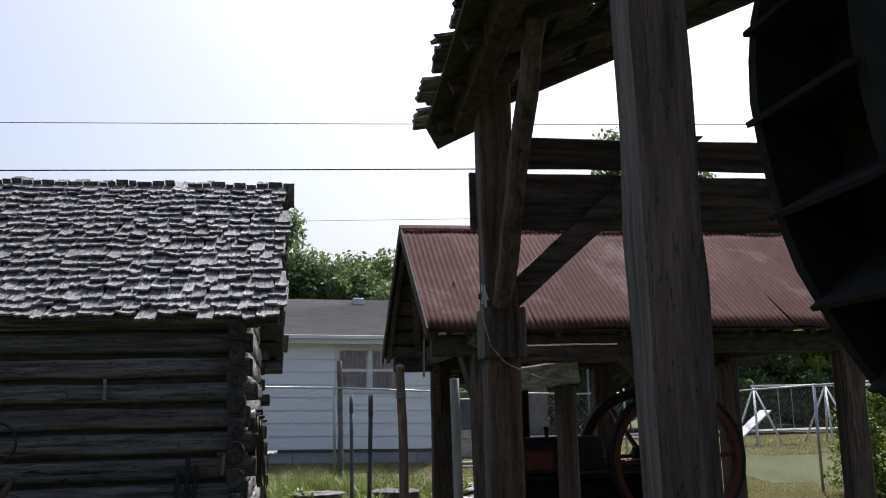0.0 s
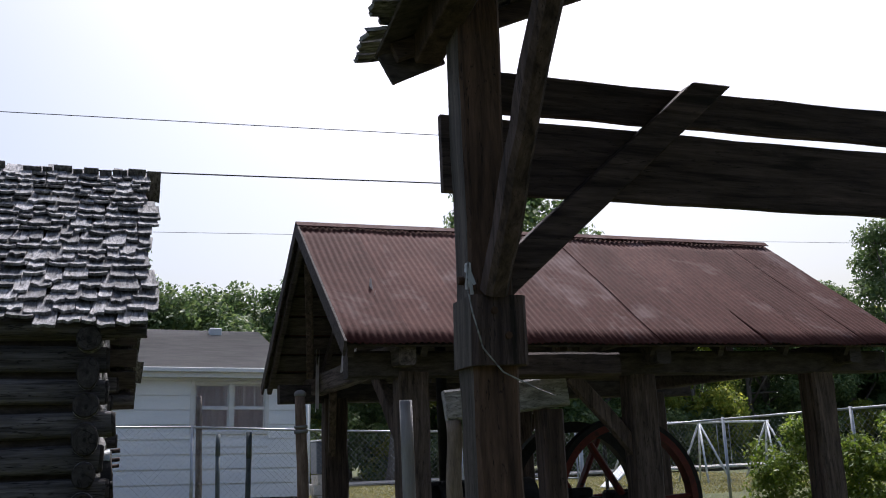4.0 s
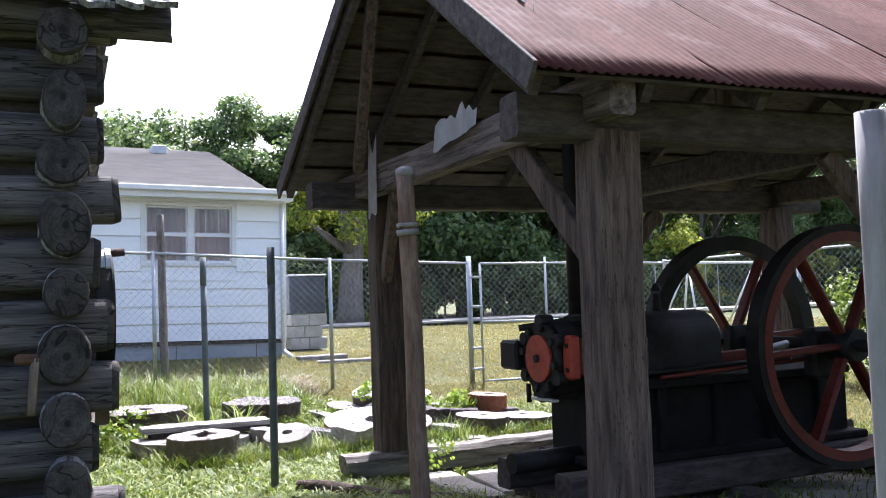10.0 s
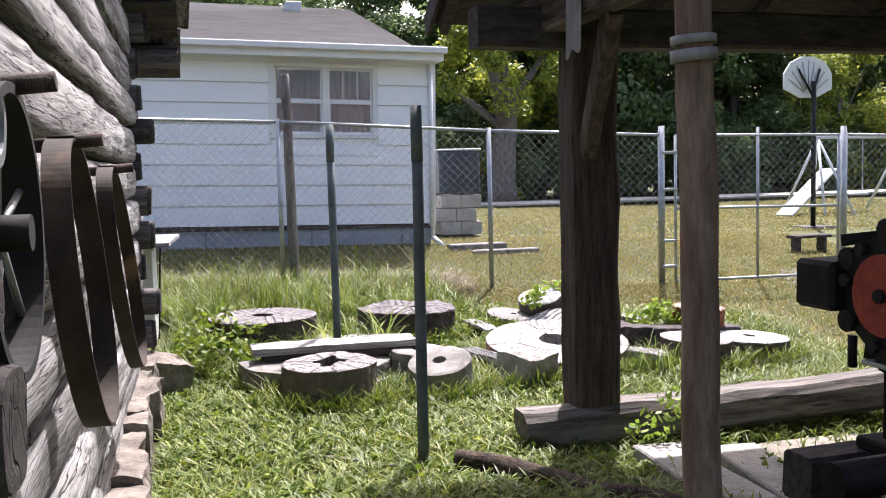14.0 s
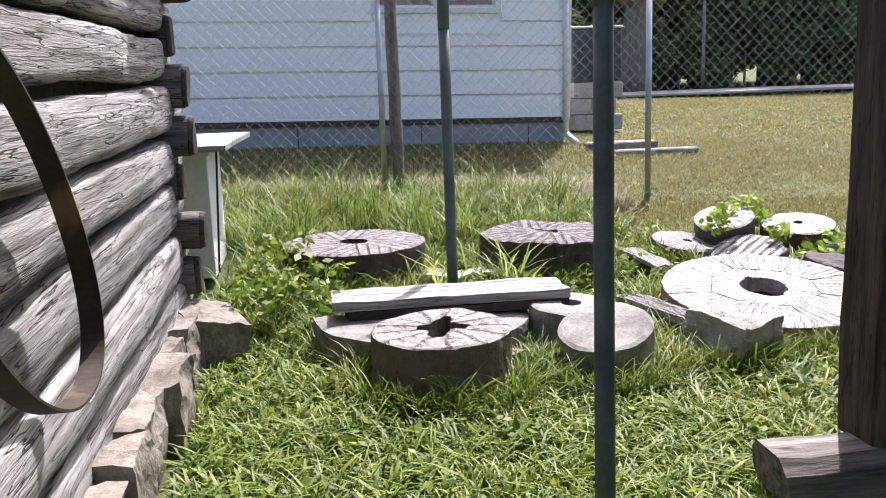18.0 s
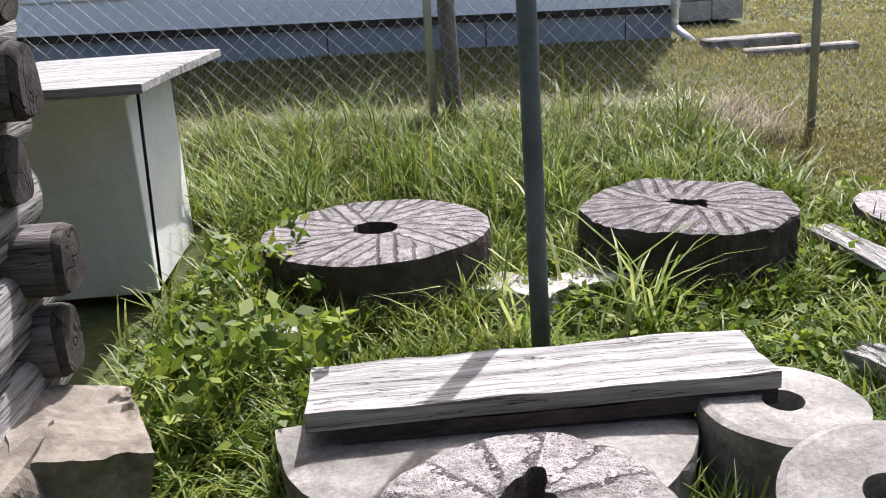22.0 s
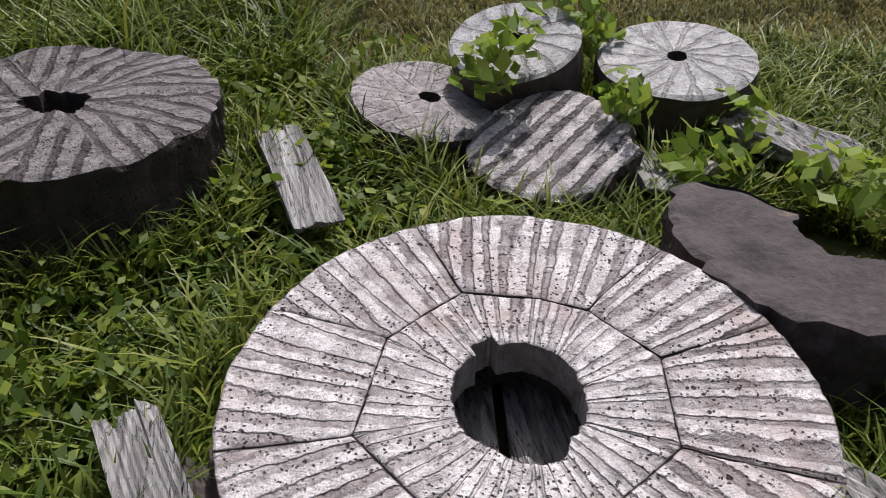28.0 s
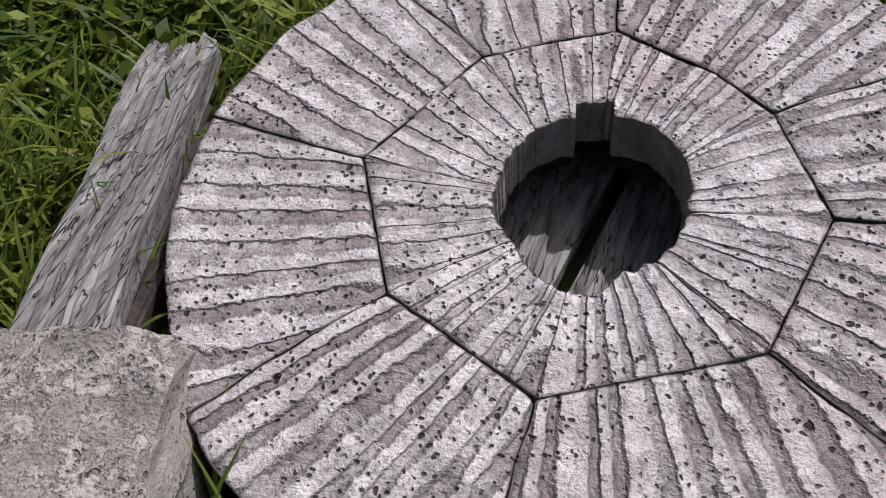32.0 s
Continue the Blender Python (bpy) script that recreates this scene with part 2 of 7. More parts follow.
# Pale patches in the tin also carry its sheen as colour.
M_TIN = surface("rusted_tin", (0.06, 0.021, 0.017), (0.10, 0.045, 0.038), 1.2, (1, 0.5, 1), 20, 0.85, 0.0, bump=0.12, stain=(0.125, 0.082, 0.078), stain_at=0.54, stain_scale=1.1, spread=0.12, gloss=0.08)
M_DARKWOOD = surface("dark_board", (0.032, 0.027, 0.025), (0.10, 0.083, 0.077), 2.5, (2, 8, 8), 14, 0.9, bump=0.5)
M_GROUND = surface("ground", (0.045, 0.06, 0.017), (0.098, 0.104, 0.034), 0.7, (1, 1, 1), 9, 0.95, bump=0.6, depth=0.03, stain=(0.125, 0.108, 0.05), stain_at=0.62, stain_scale=0.3)
M_ROCK = surface("field_stone", (0.12, 0.112, 0.105), (0.36, 0.34, 0.315), 7.0, (1, 1, 1), 45, 0.9, bump=0.9, depth=0.02, stain=(0.08, 0.072, 0.066), stain_at=0.6, stain_scale=3)
M_SIDING = surface("white_siding", (0.80, 0.83, 0.87), (0.86, 0.88, 0.91), 1.0, (1, 1, 6), 30, 0.55, bump=0.05, speckle=0.25)
M_TRIM = surface("white_trim", (0.66, 0.67, 0.68), (0.75, 0.76, 0.76), 2.0, (1, 1, 1), 30, 0.5, bump=0.05, speckle=0.25)
M_FOUND = surface("painted_block", (0.22, 0.25, 0.29), (0.32, 0.35, 0.38), 2.0, (1, 1, 1), 25, 0.9, bump=0.3, speckle=0.25)
M_ASPHALT = surface("asphalt_shingles", (0.07, 0.07, 0.073), (0.125, 0.124, 0.126), 1.5, (1, 3, 1), 60, 0.9, bump=0.4)
M_STEEL = surface("galvanised_steel", (0.30, 0.32, 0.33), (0.45, 0.47, 0.48), 6.0, (1, 1, 1), 40, 0.45, 0.7, bump=0.1, speckle=0.25)
M_GREENPIPE = surface("green_grey_pipe", (0.065, 0.085, 0.088), (0.12, 0.145, 0.15), 5.0, (1, 1, 1), 40, 0.6, 0.0, bump=0.1, stain=(0.09, 0.075, 0.06), stain_at=0.62, stain_scale=6, speckle=0.4)
M_BLACK = surface("black_iron", (0.008, 0.008, 0.0085), (0.028, 0.025, 0.025), 5.0, (1, 1, 1), 40, 0.65, 0.3, bump=0.3)
M_RED = surface("red_paint", (0.085, 0.014, 0.010), (0.17, 0.028, 0.018), 5.0, (1, 1, 1), 30, 0.55, bump=0.2, stain=(0.03, 0.014, 0.011), stain_at=0.58, stain_scale=5)
# Lighter copy of the red paint, with sunlight on the head put into it.
M_LITRED = surface("sunlit_red_paint", (0.30, 0.04, 0.022), (0.46, 0.07, 0.04), 5.0, (1, 1, 1), 30, 0.5, bump=0.2, stain=(0.08, 0.025, 0.018), stain_at=0.62, stain_scale=6)
M_BELT = surface("leather_belt", (0.014, 0.010, 0.008), (0.05, 0.035, 0.024), 4.0, (1, 1, 1), 30, 0.75, bump=0.2, stain=(0.17, 0.10, 0.055), stain_at=0.6)
M_BELTBLACK = surface("black_belt", (0.008, 0.008, 0.008), (0.022, 0.021, 0.02), 4.0, (1, 1, 1), 30, 0.85, bump=0.2)
M_BARK = surface("bark", (0.10, 0.085, 0.075), (0.24, 0.21, 0.19), 3.0, (6, 6, 1), 14, 0.9, bump=0.8, depth=0.03)


def foliage(name, stops, rough=0.5, through=0.45, fine=3.0):
    """Leaves and blades: colour by the single blade and by the spot, and light passing through."""
    m = bpy.data.materials.new(name)
    m.use_nodes = True
    nt = m.node_tree
    geo = nt.nodes.new("ShaderNodeNewGeometry")
    spot = noise_tex(nt, coords(nt), fine, 3)
    av = nt.nodes.new("ShaderNodeMath")
    av.operation = "MULTIPLY_ADD"
    av.inputs[1].default_value = 0.6
    nt.links.new(geo.outputs["Random Per Island"], av.inputs[0])
    hf = nt.nodes.new("ShaderNodeMath")
    hf.operation = "MULTIPLY"
    hf.inputs[1].default_value = 0.4
    nt.links.new(spot, hf.inputs[0])
    nt.links.new(hf.outputs[0], av.inputs[2])
    col = ramp(nt, av.outputs[0], stops)
    p = nt.nodes["Principled BSDF"]
    p.inputs["Roughness"].default_value, p.inputs["Specular IOR Level"].default_value = rough, 0.35
    nt.links.new(col, p.inputs["Base Color"])
    tr = nt.nodes.new("ShaderNodeBsdfTranslucent")
    nt.links.new(mix(nt, col, (1.0, 1.0, 0.55), 0.25, "MULTIPLY"), tr.inputs["Color"])
    mx = nt.nodes.new("ShaderNodeMixShader")
    mx.inputs[0].default_value = through
    nt.links.new(p.outputs[0], mx.inputs[1])
    nt.links.new(tr.outputs[0], mx.inputs[2])
    nt.links.new(mx.outputs[0], nt.nodes["Material Output"].inputs[0])
    return m


M_GRASS = foliage("grass_blades", [(0.06, (0.015, 0.04, 0.006)), (0.34, (0.075, 0.125, 0.014)), (0.6, (0.155, 0.205, 0.026)), (0.84, (0.265, 0.27, 0.055)), (0.97, (0.47, 0.41, 0.21))], fine=1.6, through=0.35)
M_LAWN = foliage("dry_lawn_blades", [(0.1, (0.13, 0.135, 0.04)), (0.5, (0.21, 0.195, 0.065)), (0.9, (0.33, 0.26, 0.11))], through=0.4)
M_WEED = foliage("weed_leaves", [(0.1, (0.04, 0.08, 0.01)), (0.5, (0.12, 0.185, 0.022)), (0.95, (0.33, 0.37, 0.06))], rough=0.55)
M_VINE = foliage("vine_leaves", [(0.1, (0.07, 0.12, 0.018)), (0.55, (0.15, 0.22, 0.03)), (0.95, (0.31, 0.34, 0.065))])
M_SPROUT = foliage("sprout_leaves", [(0.1, (0.12, 0.20, 0.03)), (0.6, (0.24, 0.34, 0.05)), (0.95, (0.42, 0.44, 0.09))], through=0.5)
M_TREE = foliage("tree_leaves", [(0.1, (0.06, 0.105, 0.045)), (0.55, (0.12, 0.185, 0.07)), (0.95, (0.22, 0.27, 0.10))], fine=0.4, through=0.45)
M_TREE_Y = foliage("yellowing_tree_leaves", [(0.1, (0.12, 0.18, 0.035)), (0.55, (0.27, 0.33, 0.05)), (0.95, (0.52, 0.47, 0.09))], fine=0.4, through=0.5)


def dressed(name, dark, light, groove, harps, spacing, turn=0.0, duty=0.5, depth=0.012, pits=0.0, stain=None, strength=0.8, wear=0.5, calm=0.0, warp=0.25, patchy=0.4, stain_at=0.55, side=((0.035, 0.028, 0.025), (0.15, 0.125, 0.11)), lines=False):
    """Millstone face: furrows run parallel within each harp, worn in places, with round pits between.
    lines: the mesh carries the distance across its furrows as the attribute "furrow"."""
    m = bpy.data.materials.new(name)
    m.use_nodes = True
    nt = m.node_tree
    p = nt.nodes["Principled BSDF"]
    tc = nt.nodes.new("ShaderNodeTexCoord")

    def mth(op, a, b=None, c=None):
        n = nt.nodes.new("ShaderNodeMath")
        n.operation = op
        for k, val in enumerate((a, b, c)):
            if val is None:
                continue
            if isinstance(val, (int, float)):
                n.inputs[k].default_value = val
            else:
                nt.links.new(val, n.inputs[k])
        return n.outputs[0]
    v = tc.outputs["Object"]
    sep = nt.nodes.new("ShaderNodeSeparateXYZ")
    nt.links.new(v, sep.inputs[0])
    x, y = sep.outputs[0], sep.outputs[1]
    d = 2 * math.pi / harps
    a = mth("ADD", mth("ARCTAN2", y, x), turn + 20 * math.pi)
    phi = mth("MULTIPLY", mth("FRACT", mth("DIVIDE", a, d)), d)
    r = mth("SQRT", mth("ADD", mth("MULTIPLY", x, x), mth("MULTIPLY", y, y)))
    big, fine_n, mid = noise_tex(nt, v, 5.0, 4, 0.6), noise_tex(nt, v, 55.0, 5, 0.7), noise_tex(nt, v, 16.0, 4, 0.6)
    if lines:
        at = nt.nodes.new("ShaderNodeAttribute")
        at.attribute_name = "furrow"
        u = mth("DIVIDE", at.outputs["Fac"], spacing)
    else:
        u = mth("DIVIDE", mth("MULTIPLY", r, mth("SINE", phi)), spacing)
    u = mth("ADD", u, mth("MULTIPLY", mth("ADD", mid, -0.5), 0.35))
    u = mth("ADD", u, mth("MULTIPLY", mth("ADD", big, -0.5), warp))
    u = mth("ADD", u, mth("MULTIPLY", mth("ADD", fine_n, -0.5), 0.4))
    fr = mth("FRACT", u)
    g = ramp(nt, fr, [(0.0, (0.0, 0.0, 0.0)), (min(0.1, duty * 0.25), (1, 1, 1)), (duty * 0.7, (0.8, 0.8, 0.8)), (duty, (0, 0, 0)), (1.0, (0.0, 0.0, 0.0))])
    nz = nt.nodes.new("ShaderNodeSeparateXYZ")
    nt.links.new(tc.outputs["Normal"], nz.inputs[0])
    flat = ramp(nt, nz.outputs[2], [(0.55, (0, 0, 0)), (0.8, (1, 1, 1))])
    g = mth("MULTIPLY", mth("MULTIPLY", g, flat), ramp(nt, big, [(0.5 - wear * 0.35, (0.3, 0.3, 0.3)), (0.56, (1, 1, 1))]))
    col = ramp(nt, mid, [(0.3, dark), (0.62, light)])
    col = mix(nt, col, ramp(nt, fine_n, [(0.28, (0.45, 0.43, 0.43)), (0.55, (1, 1, 1))]), 0.85, "MULTIPLY")
    speck = noise_tex(nt, v, 190.0, 3, 0.7)
    col = mix(nt, col, ramp(nt, speck, [(0.33, (0.4, 0.38, 0.38)), (0.5, (1, 1, 1))]), 0.8, "MULTIPLY")
    if stain:
        col = mix(nt, col, stain, ramp(nt, noise_tex(nt, v, 3.1, 5, 0.65, 0.5), [(stain_at, (0, 0, 0)), (stain_at + 0.15, (0.8, 0.8, 0.8))]))
    # Sides get a darker earth brown, with their shade put into the colour.
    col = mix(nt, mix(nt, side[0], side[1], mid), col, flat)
    # Furrow tint: dirt, plus the groove's shade painted in, darkest along one edge.
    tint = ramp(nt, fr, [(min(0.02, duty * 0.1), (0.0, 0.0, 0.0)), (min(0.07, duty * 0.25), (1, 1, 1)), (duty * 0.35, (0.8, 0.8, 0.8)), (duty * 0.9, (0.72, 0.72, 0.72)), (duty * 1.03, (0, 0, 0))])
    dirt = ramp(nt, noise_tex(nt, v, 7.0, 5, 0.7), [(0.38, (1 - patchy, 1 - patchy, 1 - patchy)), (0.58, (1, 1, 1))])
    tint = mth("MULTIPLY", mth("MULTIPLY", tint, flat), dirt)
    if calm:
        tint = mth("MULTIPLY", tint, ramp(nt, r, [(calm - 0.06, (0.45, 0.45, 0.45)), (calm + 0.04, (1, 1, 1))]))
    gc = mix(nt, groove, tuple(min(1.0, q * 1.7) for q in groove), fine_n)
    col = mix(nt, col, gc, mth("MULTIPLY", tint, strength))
    h = mth("ADD", mth("MULTIPLY_ADD", g, -1.0, mth("MULTIPLY", speck, 0.25)), mth("ADD", mth("MULTIPLY", fine_n, 0.45), mth("MULTIPLY", mid, 0.4)))
    if pits:
        wobble = nt.nodes.new("ShaderNodeTexNoise")
        wobble.inputs["Scale"].default_value = 45.0
        nt.links.new(v, wobble.inputs["Vector"])
        for sc, lim, thr in ((75.0, 0.24, 0.56), (30.0, 0.15, 0.6)):
            vo = nt.nodes.new("ShaderNodeTexVoronoi")
            vo.inputs["Scale"].default_value = sc
            nt.links.new(mix(nt, v, wobble.outputs["Color"], 0.018), vo.inputs["Vector"])
            near = ramp(nt, vo.outputs["Distance"], [(lim * 0.75, (1, 1, 1)), (lim * 1.15, (0, 0, 0))])
            here = ramp(nt, noise_tex(nt, v, 9.0, 2), [(thr - 0.16, (0, 0, 0)), (thr - 0.03, (1, 1, 1))])
            pit = mth("MULTIPLY", mth("MULTIPLY", near, here), pits)
            col = mix(nt, col, (0.035, 0.028, 0.026), pit)
            h = mth("ADD", h, mth("MULTIPLY", pit, -1.3))
    nt.links.new(col, p.inputs["Base Color"])
    p.inputs["Roughness"].default_value, p.inputs["Specular IOR Level"].default_value = 0.9, 0.12
    b = nt.nodes.new("ShaderNodeBump")
    b.inputs["Strength"].default_value, b.inputs["Distance"].default_value = 1.0, depth
    nt.links.new(h, b.inputs["Height"])
    nt.links.new(b.outputs[0], p.inputs["Normal"])
    return m


PALE_D, PALE_L = (0.43, 0.407, 0.415), (0.77, 0.742, 0.747)
GREY_D, GREY_L = (0.185, 0.172, 0.174), (0.40, 0.378, 0.382)
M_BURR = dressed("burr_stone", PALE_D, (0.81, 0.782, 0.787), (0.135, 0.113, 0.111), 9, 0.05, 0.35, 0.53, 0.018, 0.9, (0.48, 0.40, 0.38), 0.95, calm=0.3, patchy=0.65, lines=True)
M_DARKSTONE = surface("dark_broken_stone", (0.035, 0.03, 0.031), (0.105, 0.09, 0.092), 5.0, (1, 1, 1), 40, 0.9, bump=0.9, depth=0.02, stain=(0.17, 0.13, 0.10), stain_at=0.62, stain_scale=3)
M_SAND = surface("sandstone_slab", (0.15, 0.143, 0.134), (0.33, 0.318, 0.30), 6.0, (1, 1, 1), 60, 0.92, bump=0.8, stain=(0.10, 0.094, 0.086), stain_at=0.58, stain_scale=5)
M_CONC = surface("concrete", (0.27, 0.26, 0.245), (0.43, 0.42, 0.40), 3.0, (1, 1, 1), 40, 0.9, bump=0.6, stain=(0.14, 0.13, 0.115), stain_at=0.58, stain_scale=3)
M_POLE = surface("peeled_pole", (0.12, 0.075, 0.055), (0.30, 0.215, 0.17), 3.0, (5, 5, 1), 18, 0.8, bump=0.5, stain=(0.17, 0.07, 0.04), stain_at=0.6, stain_scale=2.5)
M_GREYPOLE = surface("grey_pole", (0.18, 0.172, 0.17), (0.27, 0.26, 0.258), 3.0, (5, 5, 1), 18, 0.7, bump=0.2, speckle=0.25)
M_HONEY = surface("knotty_pole", (0.13, 0.10, 0.075), (0.26, 0.21, 0.165), 3.0, (6, 6, 1), 18, 0.75, bump=0.5, stain=(0.07, 0.045, 0.03), stain_at=0.64, stain_scale=5)
M_BEDBLACK = surface("matte_black_iron", (0.004, 0.004, 0.004), (0.014, 0.013, 0.013), 5.0, (1, 1, 1), 30, 0.9, bump=0.4)
M_BOULDER = dressed("pebbly_rock", (0.24, 0.225, 0.21), (0.56, 0.53, 0.495), (0.2, 0.19, 0.18), 6, 9.0, 0.3, 0.01, 0.022, 0.45, (0.12, 0.108, 0.095), 0.0, side=((0.22, 0.205, 0.19), (0.48, 0.455, 0.425)))
M_PLASTIC = surface("torn_plastic", (0.42, 0.42, 0.43), (0.60, 0.60, 0.61), 4.0, (1, 1, 1), 20, 0.4, bump=0.2, speckle=0.25)
M_WHITEBOX = surface("white_painted_box", (0.60, 0.62, 0.58), (0.74, 0.75, 0.72), 2.0, (1, 1, 1), 30, 0.6, bump=0.15, stain=(0.38, 0.40, 0.33), stain_at=0.62, speckle=0.25)
M_CURTAIN = surface("curtain", (0.70, 0.70, 0.72), (0.86, 0.86, 0.87), 3.0, (14, 1, 1), 30, 0.9, bump=0.2, speckle=0.25)
M_BLUEDARK = surface("dark_blue_metal", (0.03, 0.04, 0.055), (0.06, 0.075, 0.095), 4.0, (1, 1, 1), 40, 0.5, bump=0.1, speckle=0.25)
M_GALV = surface("white_pipe_frame", (0.55, 0.57, 0.58), (0.70, 0.71, 0.71), 4.0, (1, 1, 1), 40, 0.5, bump=0.05, speckle=0.25)
M_WIRE = surface("fence_wire", (0.20, 0.215, 0.22), (0.30, 0.32, 0.33), 6.0, (1, 1, 1), 40, 0.5, 0.3, bump=0.0, speckle=0.25)
M_GLASS = bpy.data.materials.new("window_glass")
M_GLASS.use_nodes = True
gn = M_GLASS.node_tree
g_tr, g_gl, g_mx, g_fr = (gn.nodes.new(k) for k in ("ShaderNodeBsdfTransparent", "ShaderNodeBsdfGlossy", "ShaderNodeMixShader", "ShaderNodeFresnel"))
g_tr.inputs[0].default_value, g_gl.inputs["Roughness"].default_value, g_fr.inputs[0].default_value = (0.95, 0.96, 0.96, 1), 0.03, 1.5
for x_, y_ in ((g_fr.outputs[0], g_mx.inputs[0]), (g_tr.outputs[0], g_mx.inputs[1]), (g_gl.outputs[0], g_mx.inputs[2]), (g_mx.outputs[0], gn.nodes["Material Output"].inputs[0])):
    gn.links.new(x_, y_)


# ---- mesh helpers ----
def part(name, bm, material, parent=None, label=""):
    me = bpy.data.meshes.new(name)
    bm.to_mesh(me)
    bm.free()
    for mat in material if isinstance(material, (list, tuple)) else [material]:
        me.materials.append(mat)
    ob = new(name, me)
    if parent:
        ob.parent = parent
    if label:
        ob["label"] = label
    return ob


def thing(name, label, category, at=(0, 0, 0), group="", kind=""):
    ob = new(name)
    ob.location = at
    ob.empty_display_size = 0.2
    return tagged(ob, label, category, group, kind)


def mesh_thing(name, bm, material, label, category, group="", kind=""):
    return tagged(part(name, bm, material), label, category, group, kind)


def from_arrays(name, verts, faces, material, parent=None, smooth=False):
    me = bpy.data.meshes.new(name)
    me.from_pydata(verts, [], faces)
    for mat in material if isinstance(material, (list, tuple)) else [material]:
        me.materials.append(mat)
    if smooth:
        me.polygons.foreach_set("use_smooth", [True] * len(me.polygons))
    ob = new(name, me)
    if parent:
        ob.parent = parent
    return ob


def box(x0, x1, y0, y1, z0, z1, bevel=0.0, bm=None, rough=0.0, cuts=0):
    own = bm is None
    b = bmesh.new()
    bmesh.ops.create_cube(b, size=1)
    for v in b.verts:
        v.co = Vector(((x0 + x1) / 2 + v.co.x * (x1 - x0), (y0 + y1) / 2 + v.co.y * (y1 - y0), (z0 + z1) / 2 + v.co.z * (z1 - z0)))
    if bevel:
        bmesh.ops.bevel(b, geom=b.edges[:], offset=bevel, segments=1, affect="EDGES")
    if cuts:
        bmesh.ops.subdivide_edges(b, edges=b.edges[:], cuts=cuts, use_grid_fill=True)
    if rough:
        for v in b.verts:
            v.co += rough * (noise.noise_vector(v.co * 2.3) + 0.5 * noise.noise_vector(v.co * 7.0))
    if own:
        return b
    me = bpy.data.meshes.new("tmp")
    b.to_mesh(me)
    b.free()
    bm.from_mesh(me)
    bpy.data.meshes.remove(me)
    return bm


def beam(p, q, w, h, bevel=0.012, rough=0.008, up=(0, 0, 1), cuts=6):
    """A hewn timber from p to q, w wide and h high."""
    p, q = Vector(p), Vector(q)
    d = q - p
    n = d.length
    ax = d.normalized()
    side = ax.cross(Vector(up))
    if side.length < 1e-4:
        side = Vector((1, 0, 0))
    side.normalize()
    top = side.cross(ax)
    b = bmesh.new()
    rings = []
    for k in range(cuts + 1):
        ring = []
        for sx, sz, ex, ez in ((-1, -1, 1, 0), (-1, -1, 0, 1), (-1, 1, 0, -1), (-1, 1, 1, 0), (1, 1, -1, 0), (1, 1, 0, -1), (1, -1, 0, 1), (1, -1, -1, 0)):
            c = p + ax * (n * k / cuts) + side * (sx * w / 2 + ex * bevel) + top * (sz * h / 2 + ez * bevel)
            c += rough * noise.noise_vector(c * 2.1 + Vector((w * 50, 0, h * 31))) + rough * 0.4 * noise.noise_vector(c * 6.3 + Vector((0, h * 17, 0)))
            ring.append(b.verts.new(c))
        rings.append(ring)
    for r0, r1 in zip(rings, rings[1:]):
        for i in range(8):
            b.faces.new((r0[i], r0[(i + 1) % 8], r1[(i + 1) % 8], r1[i]))
    b.faces.new(rings[0][::-1])
    b.faces.new(rings[-1])
    bmesh.ops.recalc_face_normals(b, faces=b.faces[:])
    return b


def rod(p, q, r, r2=None, seg=12, rough=0.0, cuts=1, bm=None):
    p, q = Vector(p), Vector(q)
    r2 = r if r2 is None else r2
    ax = (q - p).normalized()
    a = ax.orthogonal().normalized()
    c = ax.cross(a)
    b = bm or bmesh.new()
    rings = []
    for k in range(cuts + 1):
        f = k / cuts
        ring = []
        for i in range(seg):
            t = 2 * math.pi * i / seg
            rr = r + (r2 - r) * f
            o = p.lerp(q, f) + (a * math.cos(t) + c * math.sin(t)) * rr
            if rough:
                o += rough * noise.noise_vector(o * 3.0)
            ring.append(b.verts.new(o))
        rings.append(ring)
    for r0, r1 in zip(rings, rings[1:]):
        for i in range(seg):
            f = b.faces.new((r0[i], r0[(i + 1) % seg], r1[(i + 1) % seg], r1[i]))
            f.smooth = True
    b.faces.new(rings[0][::-1])
    b.faces.new(rings[-1])
    return b


def ground_z(x, y):
    base = np.interp(y, [-5, 8, 12, 14, 17, 18.5, 20.5, 24, 30, 60, 400], [0, 0, -0.2, -0.34, -0.34, -0.22, -0.05, 0.3, 0.4, 0.45, 0.45])
    return base - 0.022 * np.clip(x - 1.2, -6, 12) + 0.09 * np.clip(x - 7.2, 0, 5) * np.interp(y, [17, 20], [1, 0])


# ---- ground ----
def build_ground():
    xs = np.concatenate([np.array([-900, -300, -100, -40, -20, -12]), np.arange(-9, 16, 0.5), np.array([18, 22, 28, 40, 60, 100, 300, 900])])
    ys = np.concatenate([np.array([-900, -300, -100, -40, -15, -8, -5]), np.arange(-3, 31, 0.5), np.array([33, 37, 42, 50, 60, 80, 120, 300, 900])])
    verts = [(float(x), float(y), float(ground_z(x, y)) + 0.03 * noise.noise(Vector((x * 0.8, y * 0.8, 0)))) for y in ys for x in xs]
    n = len(xs)
    faces = [(j * n + i, j * n + i + 1, (j + 1) * n + i + 1, (j + 1) * n + i) for j in range(len(ys) - 1) for i in range(n - 1)]
    g = from_arrays("ground", verts, faces, M_GROUND, smooth=True)
    tagged(g, "weedy green lawn with dry brown patches", "ground", kind="structure")


build_ground()


